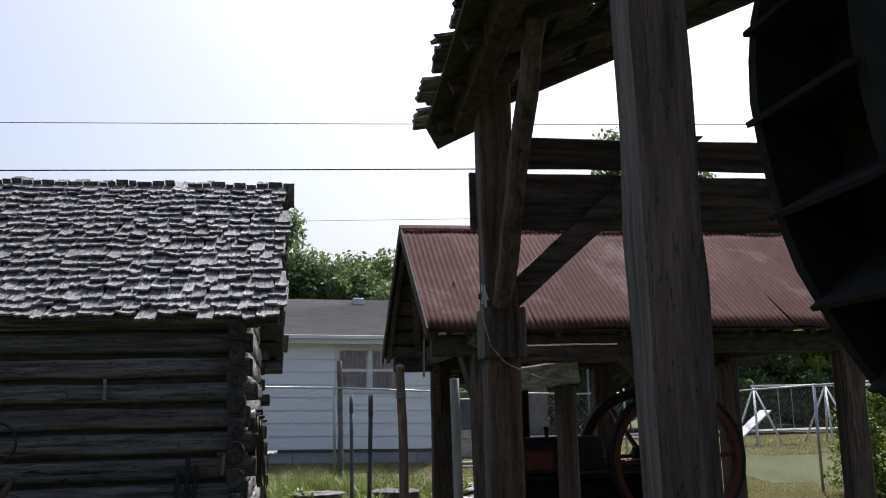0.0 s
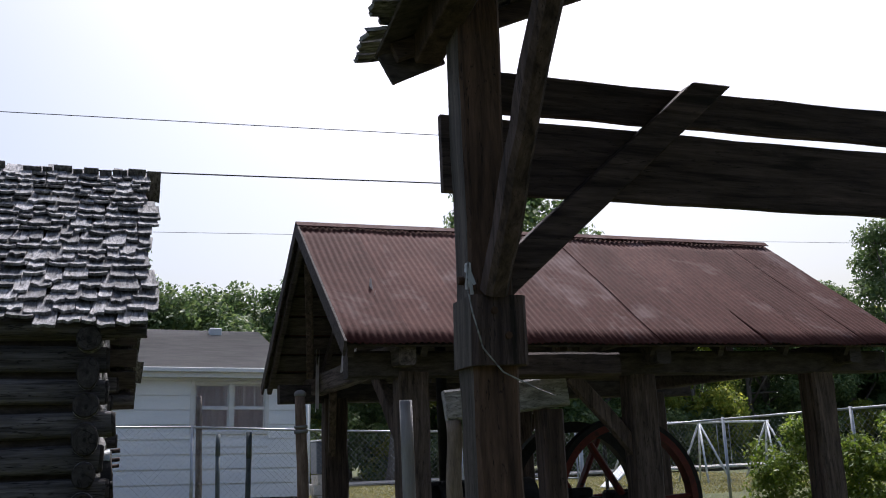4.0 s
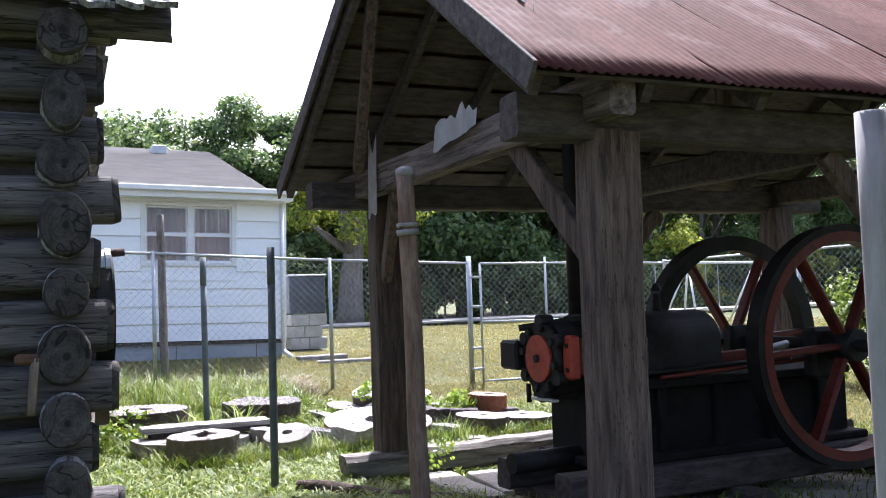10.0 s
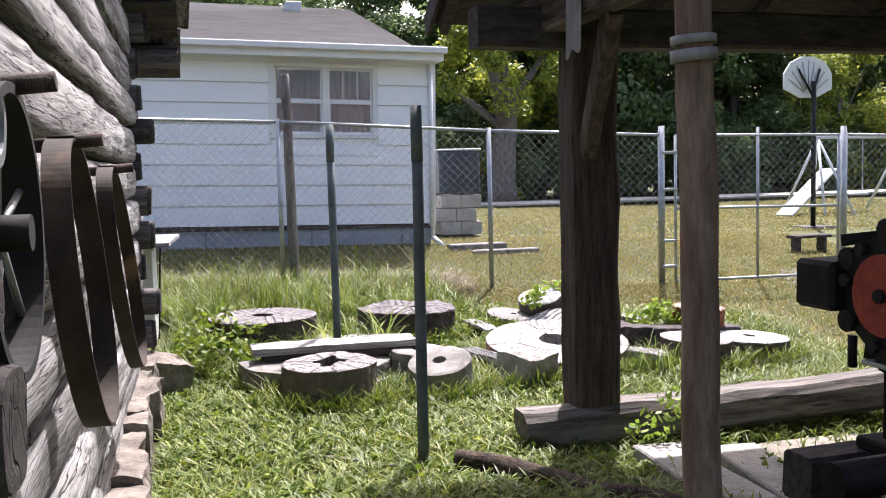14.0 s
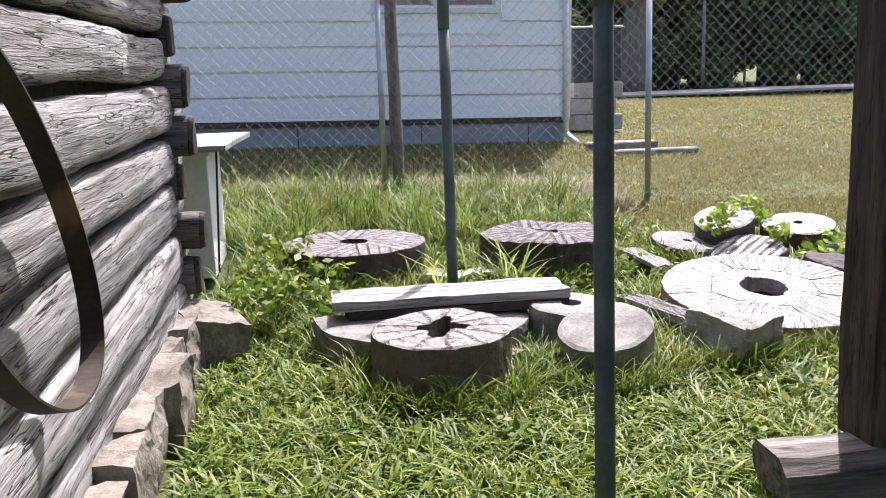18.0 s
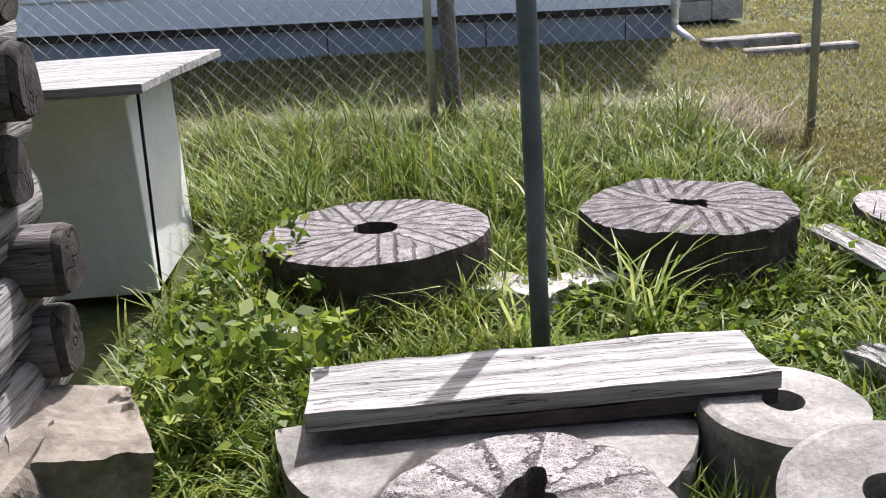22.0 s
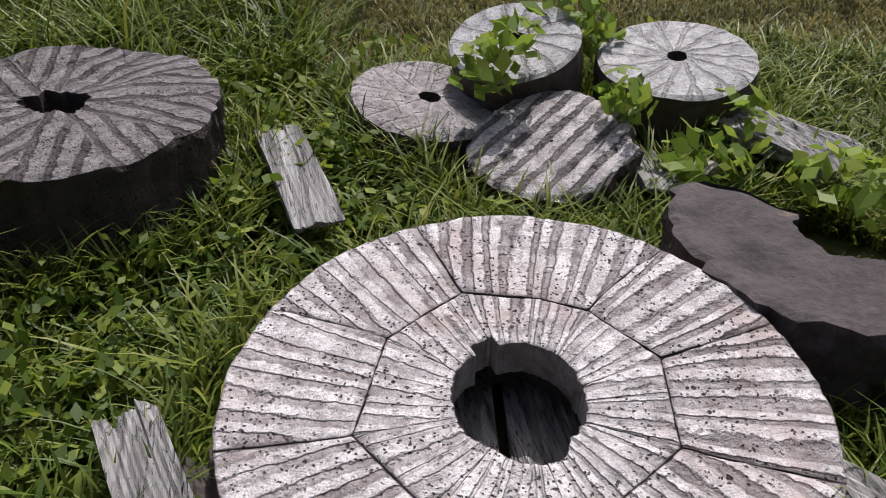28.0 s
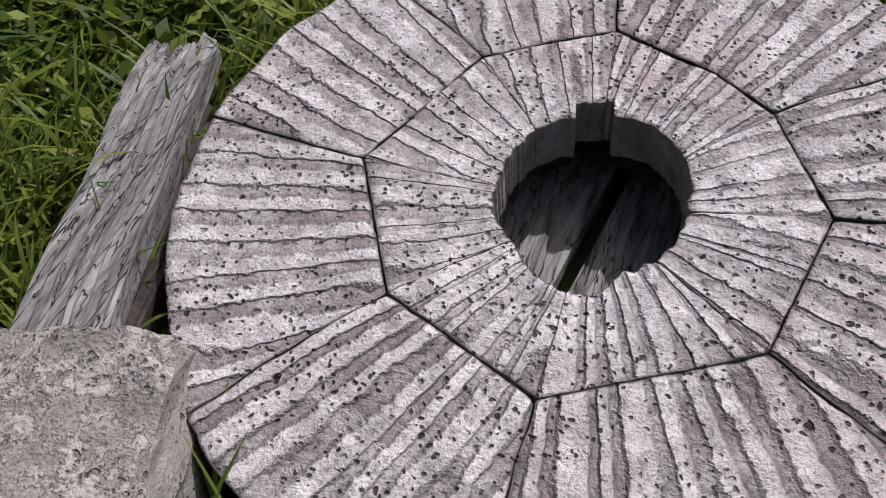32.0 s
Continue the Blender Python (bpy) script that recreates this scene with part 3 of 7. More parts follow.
def fast_mesh(name, verts, faces, material, parent=None, smooth=False):
    """A mesh from numpy arrays; faces is an (n, 4) or (n, 3) array."""
    me = bpy.data.meshes.new(name)
    k = faces.shape[1]
    me.vertices.add(len(verts))
    me.vertices.foreach_set("co", np.ascontiguousarray(verts, dtype=np.float32).ravel())
    me.loops.add(faces.size)
    me.loops.foreach_set("vertex_index", np.ascontiguousarray(faces, dtype=np.int32).ravel())
    me.polygons.add(len(faces))
    me.polygons.foreach_set("loop_start", np.arange(0, faces.size, k, dtype=np.int32))
    if smooth:
        me.polygons.foreach_set("use_smooth", np.ones(len(faces), dtype=bool))
    me.update(calc_edges=True)
    me.materials.append(material)
    ob = new(name, me)
    if parent:
        ob.parent = parent
    return ob


def holder(ob):
    """Returns a function that hangs a part, built in world places, under ob."""
    inv = Matrix.Translation(-ob.location)

    def put(o):
        o.matrix_parent_inverse = inv
        return o
    return put


def rock_bm(sx, sy, sz, seed, cuts=4, rough=0.09):
    """A rough field stone: a cube worn towards a lump, with broken facets."""
    b = bmesh.new()
    bmesh.ops.create_cube(b, size=1)
    bmesh.ops.subdivide_edges(b, edges=b.edges[:], cuts=11, use_grid_fill=True)
    off = Vector((seed * 3.7, seed * 1.3, seed * 7.1))
    for v in b.verts:
        c = v.co.lerp(v.co.normalized() * 0.62, 0.1)
        d = noise.noise_vector(c * 1.7 + off) * rough * 1.5 + noise.noise_vector(c * 4.1 + off) * rough * 0.6 + noise.noise_vector(c * 9 + off) * rough * 0.35 + noise.noise_vector(c * 19 + off) * rough * 0.18
        c = c + d * 0.8
        v.co = Vector((c.x * sx, c.y * sy, c.z * sz))
    return b


def log_bm(p, q, w, h, cuts, rough, seed, square=3.0, round_ends=False):
    """A hewn log lying level: rounded profile, uneven along its length, sawn ends of a second material."""
    p, q = Vector(p), Vector(q)
    ax = (q - p).normalized()
    side = ax.cross(Vector((0, 0, 1))).normalized()
    up = Vector((0, 0, 1))
    b = bmesh.new()
    rings = []
    n = 16
    for k in range(cuts + 1):
        span = 0.03 / (q - p).length
        c = p.lerp(q, span if k == 1 else 1 - span if k == cuts - 1 else k / cuts)
        s = 0.9 if k in (0, cuts) else 1.0
        ring = []
        sq = 2.1 if round_ends and (k <= 2 or k >= cuts - 2) else square
        for i in range(n):
            t = 2 * math.pi * i / n
            cx = math.copysign(abs(math.cos(t)) ** (2 / sq), math.cos(t)) * w / 2 * s
            cz = math.copysign(abs(math.sin(t)) ** (2 / sq), math.sin(t)) * h / 2 * s
            o = c + side * cx + up * cz
            o += rough * noise.noise_vector(o * 1.3 + Vector((0, 0, seed))) + rough * 0.5 * noise.noise_vector(o * 5 + Vector((seed, 0, 0)))
            ring.append(b.verts.new(o))
        rings.append(ring)
    for k, (r0, r1) in enumerate(zip(rings, rings[1:])):
        for i in range(n):
            f = b.faces.new((r0[i], r0[(i + 1) % n], r1[(i + 1) % n], r1[i]))
            f.smooth = True
            f.material_index = 1 if k in (0, cuts - 1) else 0
    for ring in (rings[0][::-1], rings[-1]):
        b.faces.new(ring).material_index = 1
    bmesh.ops.recalc_face_normals(b, faces=b.faces[:])
    return b


def split_board(p, q, w, h, strips, rag, seed, end=0.5):
    """An old board riven along its grain: strips of uneven length and height side by side, in one piece."""
    rng = random.Random(seed)
    p, q = Vector(p), Vector(q)
    ax = (q - p).normalized()
    side = ax.cross(Vector((0, 0, 1))).normalized()
    up = side.cross(ax)
    b = bmesh.new()
    n = 14
    ends = [(noise.noise(Vector((i * 0.45, seed, 0))) * rag + rng.uniform(0, rag * 0.6), noise.noise(Vector((i * 0.5, seed, 5))) * rag + rng.uniform(0, rag * 0.5)) for i in range(strips * 2 + 1)]
    top, low = [], []
    for i in range(strips * 2 + 1):
        e0, e1 = p + ax * ends[i // 2][0], q - ax * ends[i // 2][1]
        s = (i / (strips * 2) - 0.5) * w + rng.uniform(-0.1, 0.1) * w / strips
        groove = -0.12 * h if i % 2 == 0 and 0 < i < strips * 2 else 0.0
        t_row, l_row = [], []
        for k in range(n + 1):
            c = e0.lerp(e1, k / n)
            wob = 0.008 * noise.noise(c * 4 + Vector((seed, 0, 0)))
            dz = groove + 0.012 * noise.noise(c * 5 + Vector((0, seed, i * 0.3)))
            thin = end + (1 - end) * min(1, min(k, n - k) / 2)
            t_row.append(b.verts.new(c + side * (s + wob) + up * (h / 2 * thin + dz)))
            l_row.append(b.verts.new(c + side * (s + wob) - up * (h / 2 * thin)))
        top.append(t_row)
        low.append(l_row)
    m = strips * 2
    for i in range(m):
        for k in range(n):
            b.faces.new((top[i][k], top[i][k + 1], top[i + 1][k + 1], top[i + 1][k]))
            b.faces.new((low[i][k], low[i + 1][k], low[i + 1][k + 1], low[i][k + 1]))
        for k in (0, n):
            b.faces.new((top[i][k], top[i + 1][k], low[i + 1][k], low[i][k]))
    for i in (0, m):
        for k in range(n):
            b.faces.new((top[i][k], top[i][k + 1], low[i][k + 1], low[i][k]))
    bmesh.ops.recalc_face_normals(b, faces=b.faces[:])
    return b


# ---- log cabin ----
CABIN = thing("log_cabin", "weathered grey hewn-log cabin with a split-shake roof", "cabin", (-3.5, 14, -0.1))
put_cabin = holder(CABIN)
X_E, Y_S, Y_N, X_W, COURSE = -0.56, 10.74, 16.92, -7.0, 0.275
RIDGE_Y, RIDGE_Z, EAVE_Z = 13.96, 4.83, 2.5


def cabin_log(p, q, h, w=0.19, cuts=16, rough=0.02, mat=None, square=3.4):
    put_cabin(part("log", log_bm(p, q, w, h, cuts, rough, p[2] * 3 + p[1], square, cuts == 60), [mat or M_LOG, M_LOG_END], CABIN))


for k in range(10):
    z = 0.005 + COURSE * k + COURSE / 2
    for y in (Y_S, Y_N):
        cabin_log((X_W - 0.3, y, z), (X_E + 0.19 + 0.05 * math.sin(k * 2.3), y, z), 0.225 + 0.015 * math.sin(k * 5.1), mat=M_SHADEDLOG)
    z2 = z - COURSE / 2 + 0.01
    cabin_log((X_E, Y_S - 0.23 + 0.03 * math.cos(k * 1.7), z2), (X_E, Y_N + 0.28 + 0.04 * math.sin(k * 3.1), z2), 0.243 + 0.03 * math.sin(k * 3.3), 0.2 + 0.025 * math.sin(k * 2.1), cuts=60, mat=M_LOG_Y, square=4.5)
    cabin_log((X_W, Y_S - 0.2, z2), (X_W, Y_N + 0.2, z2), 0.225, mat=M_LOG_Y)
for k in range(9):
    z = 2.6 + 0.255 * k
    d = (RIDGE_Z - z - 0.12) / 0.7
    if d > 0.2:
        cabin_log((X_E, RIDGE_Y - d, z), (X_E, RIDGE_Y + d, z), 0.235, cuts=24, mat=M_LOG_Y)
# One solid dark block fills the cabin behind the gaps between the logs.
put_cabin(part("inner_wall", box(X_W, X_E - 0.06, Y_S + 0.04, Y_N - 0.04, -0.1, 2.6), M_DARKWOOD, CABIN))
# eave logs that carry the roof past the gable
for y, z in ((Y_S - 0.1, 2.6), (Y_N + 0.28, 2.42), (RIDGE_Y, RIDGE_Z - 0.16), (12.4, 3.68), (15.5, 3.68)):
    put_cabin(part("purlin", rod((X_W, y, z), (-0.1, y, z), 0.085, seg=12, rough=0.012, cuts=10), M_SHADEDLOG, CABIN))
SLOPE = math.atan2(RIDGE_Z - EAVE_Z, RIDGE_Y - 10.55)
LEN = math.hypot(RIDGE_Z - EAVE_Z, RIDGE_Y - 10.55)
for sgn, y_e, e_z in ((1, 10.6, EAVE_Z), (-1, 17.5, 2.26)):
    for j in range(9):
        f0, f1 = j / 9 + 0.01, (j + 1) / 9 - 0.012
        pts = [Vector((0, y_e + (RIDGE_Y - y_e) * f, e_z + (RIDGE_Z - e_z) * f)) for f in (f0, f1)]
        mid = (pts[0] + pts[1]) / 2
        up = Vector((0, -sgn * math.sin(SLOPE), math.cos(SLOPE)))
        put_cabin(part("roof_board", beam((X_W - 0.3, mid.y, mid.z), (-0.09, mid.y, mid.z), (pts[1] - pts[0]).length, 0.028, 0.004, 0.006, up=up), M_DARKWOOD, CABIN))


def shake_mesh(w, length, seed):
    """One riven shake: butt end at the origin, running up +y; slightly cupped, with a ragged butt."""
    b = bmesh.new()
    nx, ny = 4, 4
    top, bot = [], []
    for j in range(ny + 1):
        for i in range(nx + 1):
            u, v = i / nx - 0.5, (0.0, 0.09, 0.2, 0.36, 1.0)[j]
            x = u * w * (1 - 0.03 * v)
            y = v * length - (0.05 * noise.noise(Vector((u * 4, seed, 0))) if j == 0 else 0)
            lift = 0.024 * (u * 2) ** 2 * (1 - v) * (0.35 + 0.5 * noise.noise(Vector((seed * 1.7, 0, 0)))) + 0.006 * noise.noise(Vector((u * 5, v * 3, seed)))
            tilt = max(0.0, 1 - 2.4 * v) ** 1.5 * (0.034 + 0.05 * abs(noise.noise(Vector((0, seed * 2.1, 0)))))
            top.append(b.verts.new((x, y, 0.024 * (1 - 0.6 * v) + lift + tilt)))
            bot.append(b.verts.new((x, y, lift + tilt - 0.004)))
    n = nx + 1
    for j in range(ny):
        for i in range(nx):
            a = j * n + i
            b.faces.new((top[a], top[a + 1], top[a + n + 1], top[a + n]))
    for i in range(nx):
        b.faces.new((bot[i], bot[i + 1], top[i + 1], top[i]))
    for j in range(ny):
        a, c = j * n, j * n + nx
        b.faces.new((top[a], top[a + n], bot[a + n], bot[a]))
        b.faces.new((bot[c], bot[c + n], top[c + n], top[c]))
    me = bpy.data.meshes.new("shake")
    b.to_mesh(me)
    b.free()
    me.materials.append(M_SHINGLE)
    return me


SHAKES = [(w, shake_mesh(w, 0.52, k * 1.31 + w * 10)) for k in range(5) for w in (0.11, 0.14, 0.17, 0.21)]


def joined_shakes(name, mats, material, parent, put):
    verts, faces, base = [], [], 0
    for me, m in mats:
        for v in me.vertices:
            verts.append(m @ v.co)
        for p in me.polygons:
            faces.append(tuple(base + i for i in p.vertices))
        base = len(verts)
    ob = put(from_arrays(name, verts, faces, material, parent))
    ob["kind"] = "stuff"
    return ob


def shake_rows(parent, put, origin, x_from, x_to, up_dir, across, normal, length, rows, near, rng, name="shake", slant=0.0):
    """Rows of shakes on a roof plane: origin at one end of the eave, across along the eave, up_dir up the slope."""
    far = []
    for r in range(rows):
        s = x_from + rng.uniform(-0.1, 0.0)
        while s < x_to - 0.12 - slant * r / rows:
            w, me = rng.choice(SHAKES)
            pos = origin + across * (s + w / 2) + up_dir * (r * length / rows - 0.03 + rng.uniform(-0.075, 0.075)) + normal * 0.03
            rot = Matrix((across, up_dir, normal)).transposed().to_4x4()
            m = Matrix.Translation(pos) @ rot @ pose(0, 0, 0, rng.uniform(-2.5, 2), rng.uniform(-4, 4), rng.uniform(-4, 4))
            if near(pos):
                o = new(name, me)
                o.parent = parent
                o.matrix_parent_inverse = Matrix.Translation(-parent.location)
                o.matrix_basis = m
            else:
                far.append((me, m))
            s += w + rng.uniform(0.004, 0.018)
    return far


RNG = random.Random(7)


# ---- tin-roofed engine shed ----
SHED = thing("engine_shed", "open timber shed with a rusted corrugated tin roof", "shed", (4.8, 12.6, -0.2))
put_shed = holder(SHED)
SX0, SX1, SR_Y, SR_Z = 1.55, 7.95, 12.53, 4.05
for (ya, za) in ((10.2, 2.42), (15.17, 2.42)):
    n_sheet = 10
    w = (SX1 - SX0) / n_sheet
    for s in range(n_sheet):
        nx, ny = 41, 10
        lift = 0.003 * (s % 2)
        verts = []
        for j in range(ny):
            f = j / (ny - 1)
            for i in range(nx):
                x = SX0 + s * w + (w + 0.03) * i / (nx - 1)
                o = 0.009 * math.sin(2 * math.pi * (x - SX0) / 0.068) + lift + 0.02 * noise.noise(Vector((x * 1.5, f * 3, s * 0.3)))
                o += 0.03 * (1 - f) ** 6 * noise.noise(Vector((x * 2.2, 0, s))) * (1 if s > 6 else 0.3)
                verts.append((x, ya + (SR_Y - ya) * f, za + (SR_Z - za) * f + o))
        faces = [(j * nx + i, j * nx + i + 1, (j + 1) * nx + i + 1, (j + 1) * nx + i) for j in range(ny - 1) for i in range(nx - 1)]
        o = put_shed(from_arrays("tin_sheet", verts, faces, M_TIN, SHED, smooth=True))
        sol = o.modifiers.new("thickness", "SOLIDIFY")
        sol.thickness = 0.003
    # sheathing boards and rafters below, dark for the shade under the roof, and rake boards
    sgn = 1 if ya < SR_Y else -1
    dy, dz = SR_Y - ya, SR_Z - za
    up = Vector((0, -dz * sgn, abs(dy))).normalized()
    for j in range(8):
        f = (j + 0.5) / 8
        c = Vector((0, ya + dy * f, za + dz * f)) - up * 0.04
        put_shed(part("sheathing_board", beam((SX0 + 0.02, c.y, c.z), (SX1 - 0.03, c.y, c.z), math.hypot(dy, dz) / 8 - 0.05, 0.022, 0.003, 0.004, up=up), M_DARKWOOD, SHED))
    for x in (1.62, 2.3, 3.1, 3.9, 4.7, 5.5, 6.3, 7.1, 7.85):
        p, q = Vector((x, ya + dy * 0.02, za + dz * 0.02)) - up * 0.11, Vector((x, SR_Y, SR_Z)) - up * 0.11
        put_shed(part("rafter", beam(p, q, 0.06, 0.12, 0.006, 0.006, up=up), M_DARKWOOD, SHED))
    p, q = Vector((SX0 - 0.012, ya, za - 0.045)), Vector((SX0 - 0.012, SR_Y, SR_Z - 0.045))
    put_shed(part("rake_board", beam(p, q, 0.025, 0.15, 0.004, 0.004, up=up), M_DARKWOOD, SHED))
for sgn, half in ((1, 0.115), (-1, 0.115)):
    put_shed(part("ridge_cap", beam((SX0 - 0.02, SR_Y + sgn * 0.055, SR_Z + 0.012), (SX1 + 0.02, SR_Y + sgn * 0.055, SR_Z + 0.012), half, 0.012, 0.002, 0.006, up=(0, sgn * 0.57, 0.82), cuts=20), M_TIN, SHED))
for x, y in ((2.27, 10.66), (4.72, 10.7), (6.97, 10.7), (2.38, 14.45), (5.02, 14.45), (7.2, 14.45)):
    zb = -0.11 if (x, y) == (2.38, 14.45) else -0.35
    w = 0.29 if y < 12 else 0.3
    put_shed(part("post", beam((x, y, zb), (x, y, 2.2), w, w * 0.9, 0.025, 0.014, up=(0, 1, 0), cuts=16), M_SHEDPOST, SHED))
# Eave beams and inner tie beams use the darker wood: interior shade as colour.
for y in (10.66, 14.5):
    put_shed(part("eave_beam", beam((SX0 + 0.1, y, 2.27), (SX1 - 0.1, y, 2.27), 0.2, 0.24, 0.02, 0.01, cuts=16), M_DARKWOOD, SHED))
for x in (2.14, 4.8, 7.2):
    put_shed(part("tie_beam", beam((x, 10.3, 2.36), (x, 14.95, 2.36), 0.16, 0.25, 0.02, 0.012, cuts=12), M_TIMBER_Y if x < 3 else M_DARKWOOD, SHED))
    if x > 3:
        put_shed(part("king_post", beam((x, SR_Y, 2.4), (x, SR_Y, 3.9), 0.12, 0.12, 0.01, 0.008, up=(0, 1, 0)), M_SHEDPOST, SHED))
for a, b_ in (((2.16, 11.5, 2.28), (2.24, 10.78, 1.5)), ((2.2, 13.7, 2.26), (2.3, 14.3, 1.5)), ((5.5, 14.45, 2.15), (4.9, 14.45, 1.45)), ((3.95, 10.68, 2.15), (4.65, 10.7, 1.4)), ((2.0, 14.1, 2.48), (1.74, 12.9, 3.72))):
    put_shed(part("brace", beam(a, b_, 0.09, 0.15, 0.01, 0.01), M_SHEDPOST, SHED))


def chamfered(b, x0, z0):
    """The near end of the sill is hewn away underneath."""
    for v in b.verts:
        f = max(0.0, 1 - (v.co.x - x0) / 0.2)
        if v.co.z < z0:
            v.co.z += f * 0.09
    return b


put_shed(part("sill_rail", chamfered(beam((1.88, 14.4, -0.22), (6.8, 14.4, -0.14), 0.28, 0.25, 0.05, 0.02, cuts=40), 1.88, -0.22), M_SILL, SHED, "grey weathered sill beam"))


def ragged_sheet(y0, y1, z0, z1, x, seed):
    b = bmesh.new()
    n = 12
    up_, dn = [], []
    for i in range(n + 1):
        y = y0 + (y1 - y0) * i / n
        up_.append((x + 0.02 * noise.noise(Vector((y * 6, seed, 0))), y, z1 + 0.8 * noise.noise(Vector((y * 9, seed, 1))) * (z1 - z0)))
        dn.append((x - 0.02 + 0.03 * noise.noise(Vector((y * 6, seed, 3))), y, z0 - 0.1 * (y - y0) + 0.25 * noise.noise(Vector((y * 8, seed, 2))) * (z1 - z0)))
    u, d = [b.verts.new(v) for v in up_], [b.verts.new(v) for v in dn]
    for i in range(n):
        b.faces.new((d[i], d[i + 1], u[i + 1], u[i]))
    bmesh.ops.solidify(b, geom=b.faces[:], thickness=0.002)
    return b


for y0, y1, z0, z1, sd in ((11.8, 12.5, 2.44, 2.6, 1), (13.75, 13.95, 2.05, 2.7, 2), (11.0, 11.22, 2.7, 3.05, 3), (11.9, 12.0, 3.3, 3.55, 4)):
    put_shed(part("torn_plastic", ragged_sheet(y0, y1, z0, z1, 2.04, sd), M_PLASTIC, SHED, "torn scrap of grey plastic"))


xs, ys = np.arange(2.7, 7.55, 0.2), np.arange(10.9, 14.15, 0.2)
verts = [(float(x + 0.12 * noise.noise(Vector((x, y * 2, 0)))), float(y + 0.12 * noise.noise(Vector((x * 2, y, 4)))), float(ground_z(x, y)) + 0.028 + 0.02 * noise.noise(Vector((x * 1.5, y * 1.5, 2)))) for y in ys for x in xs]
faces = [(j * len(xs) + i, j * len(xs) + i + 1, (j + 1) * len(xs) + i + 1, (j + 1) * len(xs) + i) for j in range(len(ys) - 1) for i in range(len(xs) - 1)]
tagged(from_arrays("shed_floor", verts, faces, M_DIRT, smooth=True), "pale packed dirt floor under the shed", "floor", kind="structure")


# ---- water-wheel shelter ----
WH = thing("wheel_shelter", "dark timber water-wheel shelter with a shake roof", "shelter", (3.2, 5.2, 0))
put_wh = holder(WH)


def lit_west_side(b):
    """The west face of an upright timber takes the second, paler material: weathering and skylight painted in."""
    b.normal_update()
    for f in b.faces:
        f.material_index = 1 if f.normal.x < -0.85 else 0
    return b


def cut_brace(x0, z0, x1, z1, w, y, t):
    """A slanting brace with its upper end sawn level and its foot sawn upright."""
    b = bmesh.new()
    k = (x1 - x0) / (z1 - z0)
    prof = [(x0, z0), (x0, z0 + w / k), (x1 - w, z1), (x1, z1)]
    a, c = [b.verts.new((x, y - t / 2, z)) for x, z in prof], [b.verts.new((x, y + t / 2, z)) for x, z in prof]
    b.faces.new(a)
    b.faces.new(c[::-1])
    for i in range(4):
        b.faces.new((a[i], c[i], c[(i + 1) % 4], a[(i + 1) % 4]))
    bmesh.ops.recalc_face_normals(b, faces=b.faces[:])
    bmesh.ops.bevel(b, geom=b.edges[:], offset=0.01, segments=1, affect="EDGES")
    return b


put_wh(part("post", lit_west_side(beam((1.465, 3.35, -0.05), (1.435, 3.35, 4.8), 0.24, 0.25, 0.02, 0.014, up=(0, 1, 0), cuts=24)), [M_TIMBER, M_LITWEST], WH))
put_wh(part("post", lit_west_side(beam((1.69, 7.27, -0.05), (1.69, 7.27, 4.2), 0.27, 0.25, 0.02, 0.012, up=(0, 1, 0), cuts=24)), [M_BROWNPOST, M_LITWEST], WH))
put_wh(part("post", beam((6.3, 7.3, -0.05), (6.3, 7.3, 6.1), 0.29, 0.27, 0.02, 0.018, up=(0, 1, 0), cuts=10), M_TIMBER, WH))
put_wh(part("post", beam((6.3, 3.3, -0.05), (6.3, 3.3, 6.6), 0.29, 0.27, 0.02, 0.018, up=(0, 1, 0), cuts=10), M_TIMBER, WH))
put_wh(part("post_collar", lit_west_side(beam((1.70, 7.24, 1.92), (1.70, 7.24, 2.31), 0.34, 0.34, 0.03, 0.01, up=(0, 1, 0))), [M_TIMBER, M_LITWEST], WH))
for x, z in ((1.74, 2.08), (1.66, 2.22)):
    put_wh(part("bolt", rod((x, 7.05, z), (x, 7.08, z), 0.022, seg=6), M_RUST, WH))
put_wh(part("bolt", rod((1.52, 7.25, 2.42), (1.56, 7.25, 2.42), 0.025, seg=6), M_RUST, WH))
RAG = part("rag_knot", rock_bm(0.03, 0.03, 0.045, 2.2, rough=0.2), M_PLASTIC, WH, "frayed white rag knot")
RAG.location = Vector((1.535, 7.12, 2.47)) - WH.location
for dx, dz in ((-0.02, -0.13), (0.012, -0.16), (0.03, -0.10)):
    put_wh(part("rag_tail", beam((1.535, 7.11, 2.47), (1.535 + dx, 7.10, 2.47 + dz), 0.02, 0.004, 0.001, 0.004, up=(0, 1, 0), cuts=4), M_PLASTIC, WH))
put_wh(part("plank", beam((1.51, 7.43, 3.25), (6.5, 7.43, 3.25), 0.05, 0.49, 0.006, 0.01, cuts=16), M_TIMBER_X, WH))
put_wh(part("plank", beam((1.66, 7.43, 3.68), (6.5, 7.43, 3.70), 0.05, 0.27, 0.006, 0.01, cuts=16), M_TIMBER_X, WH))
put_wh(part("brace", cut_brace(1.82, 2.3, 3.58, 3.83, 0.3, 7.33, 0.14), M_TIMBER_X, WH))
put_wh(part("brace", beam((1.68, 7.1, 2.33), (1.72, 5.95, 4.25), 0.14, 0.15, 0.03, 0.02, cuts=12), M_TIMBER, WH))
put_wh(part("eave_beam", beam((1.5, 7.6, 4.0), (1.5, 1.8, 4.95), 0.18, 0.2), M_TIMBER, WH))


def wh_z(x, y):
    return 3.95 + 0.45 * (x - 1.1) + 0.17 * (7.8 - y)


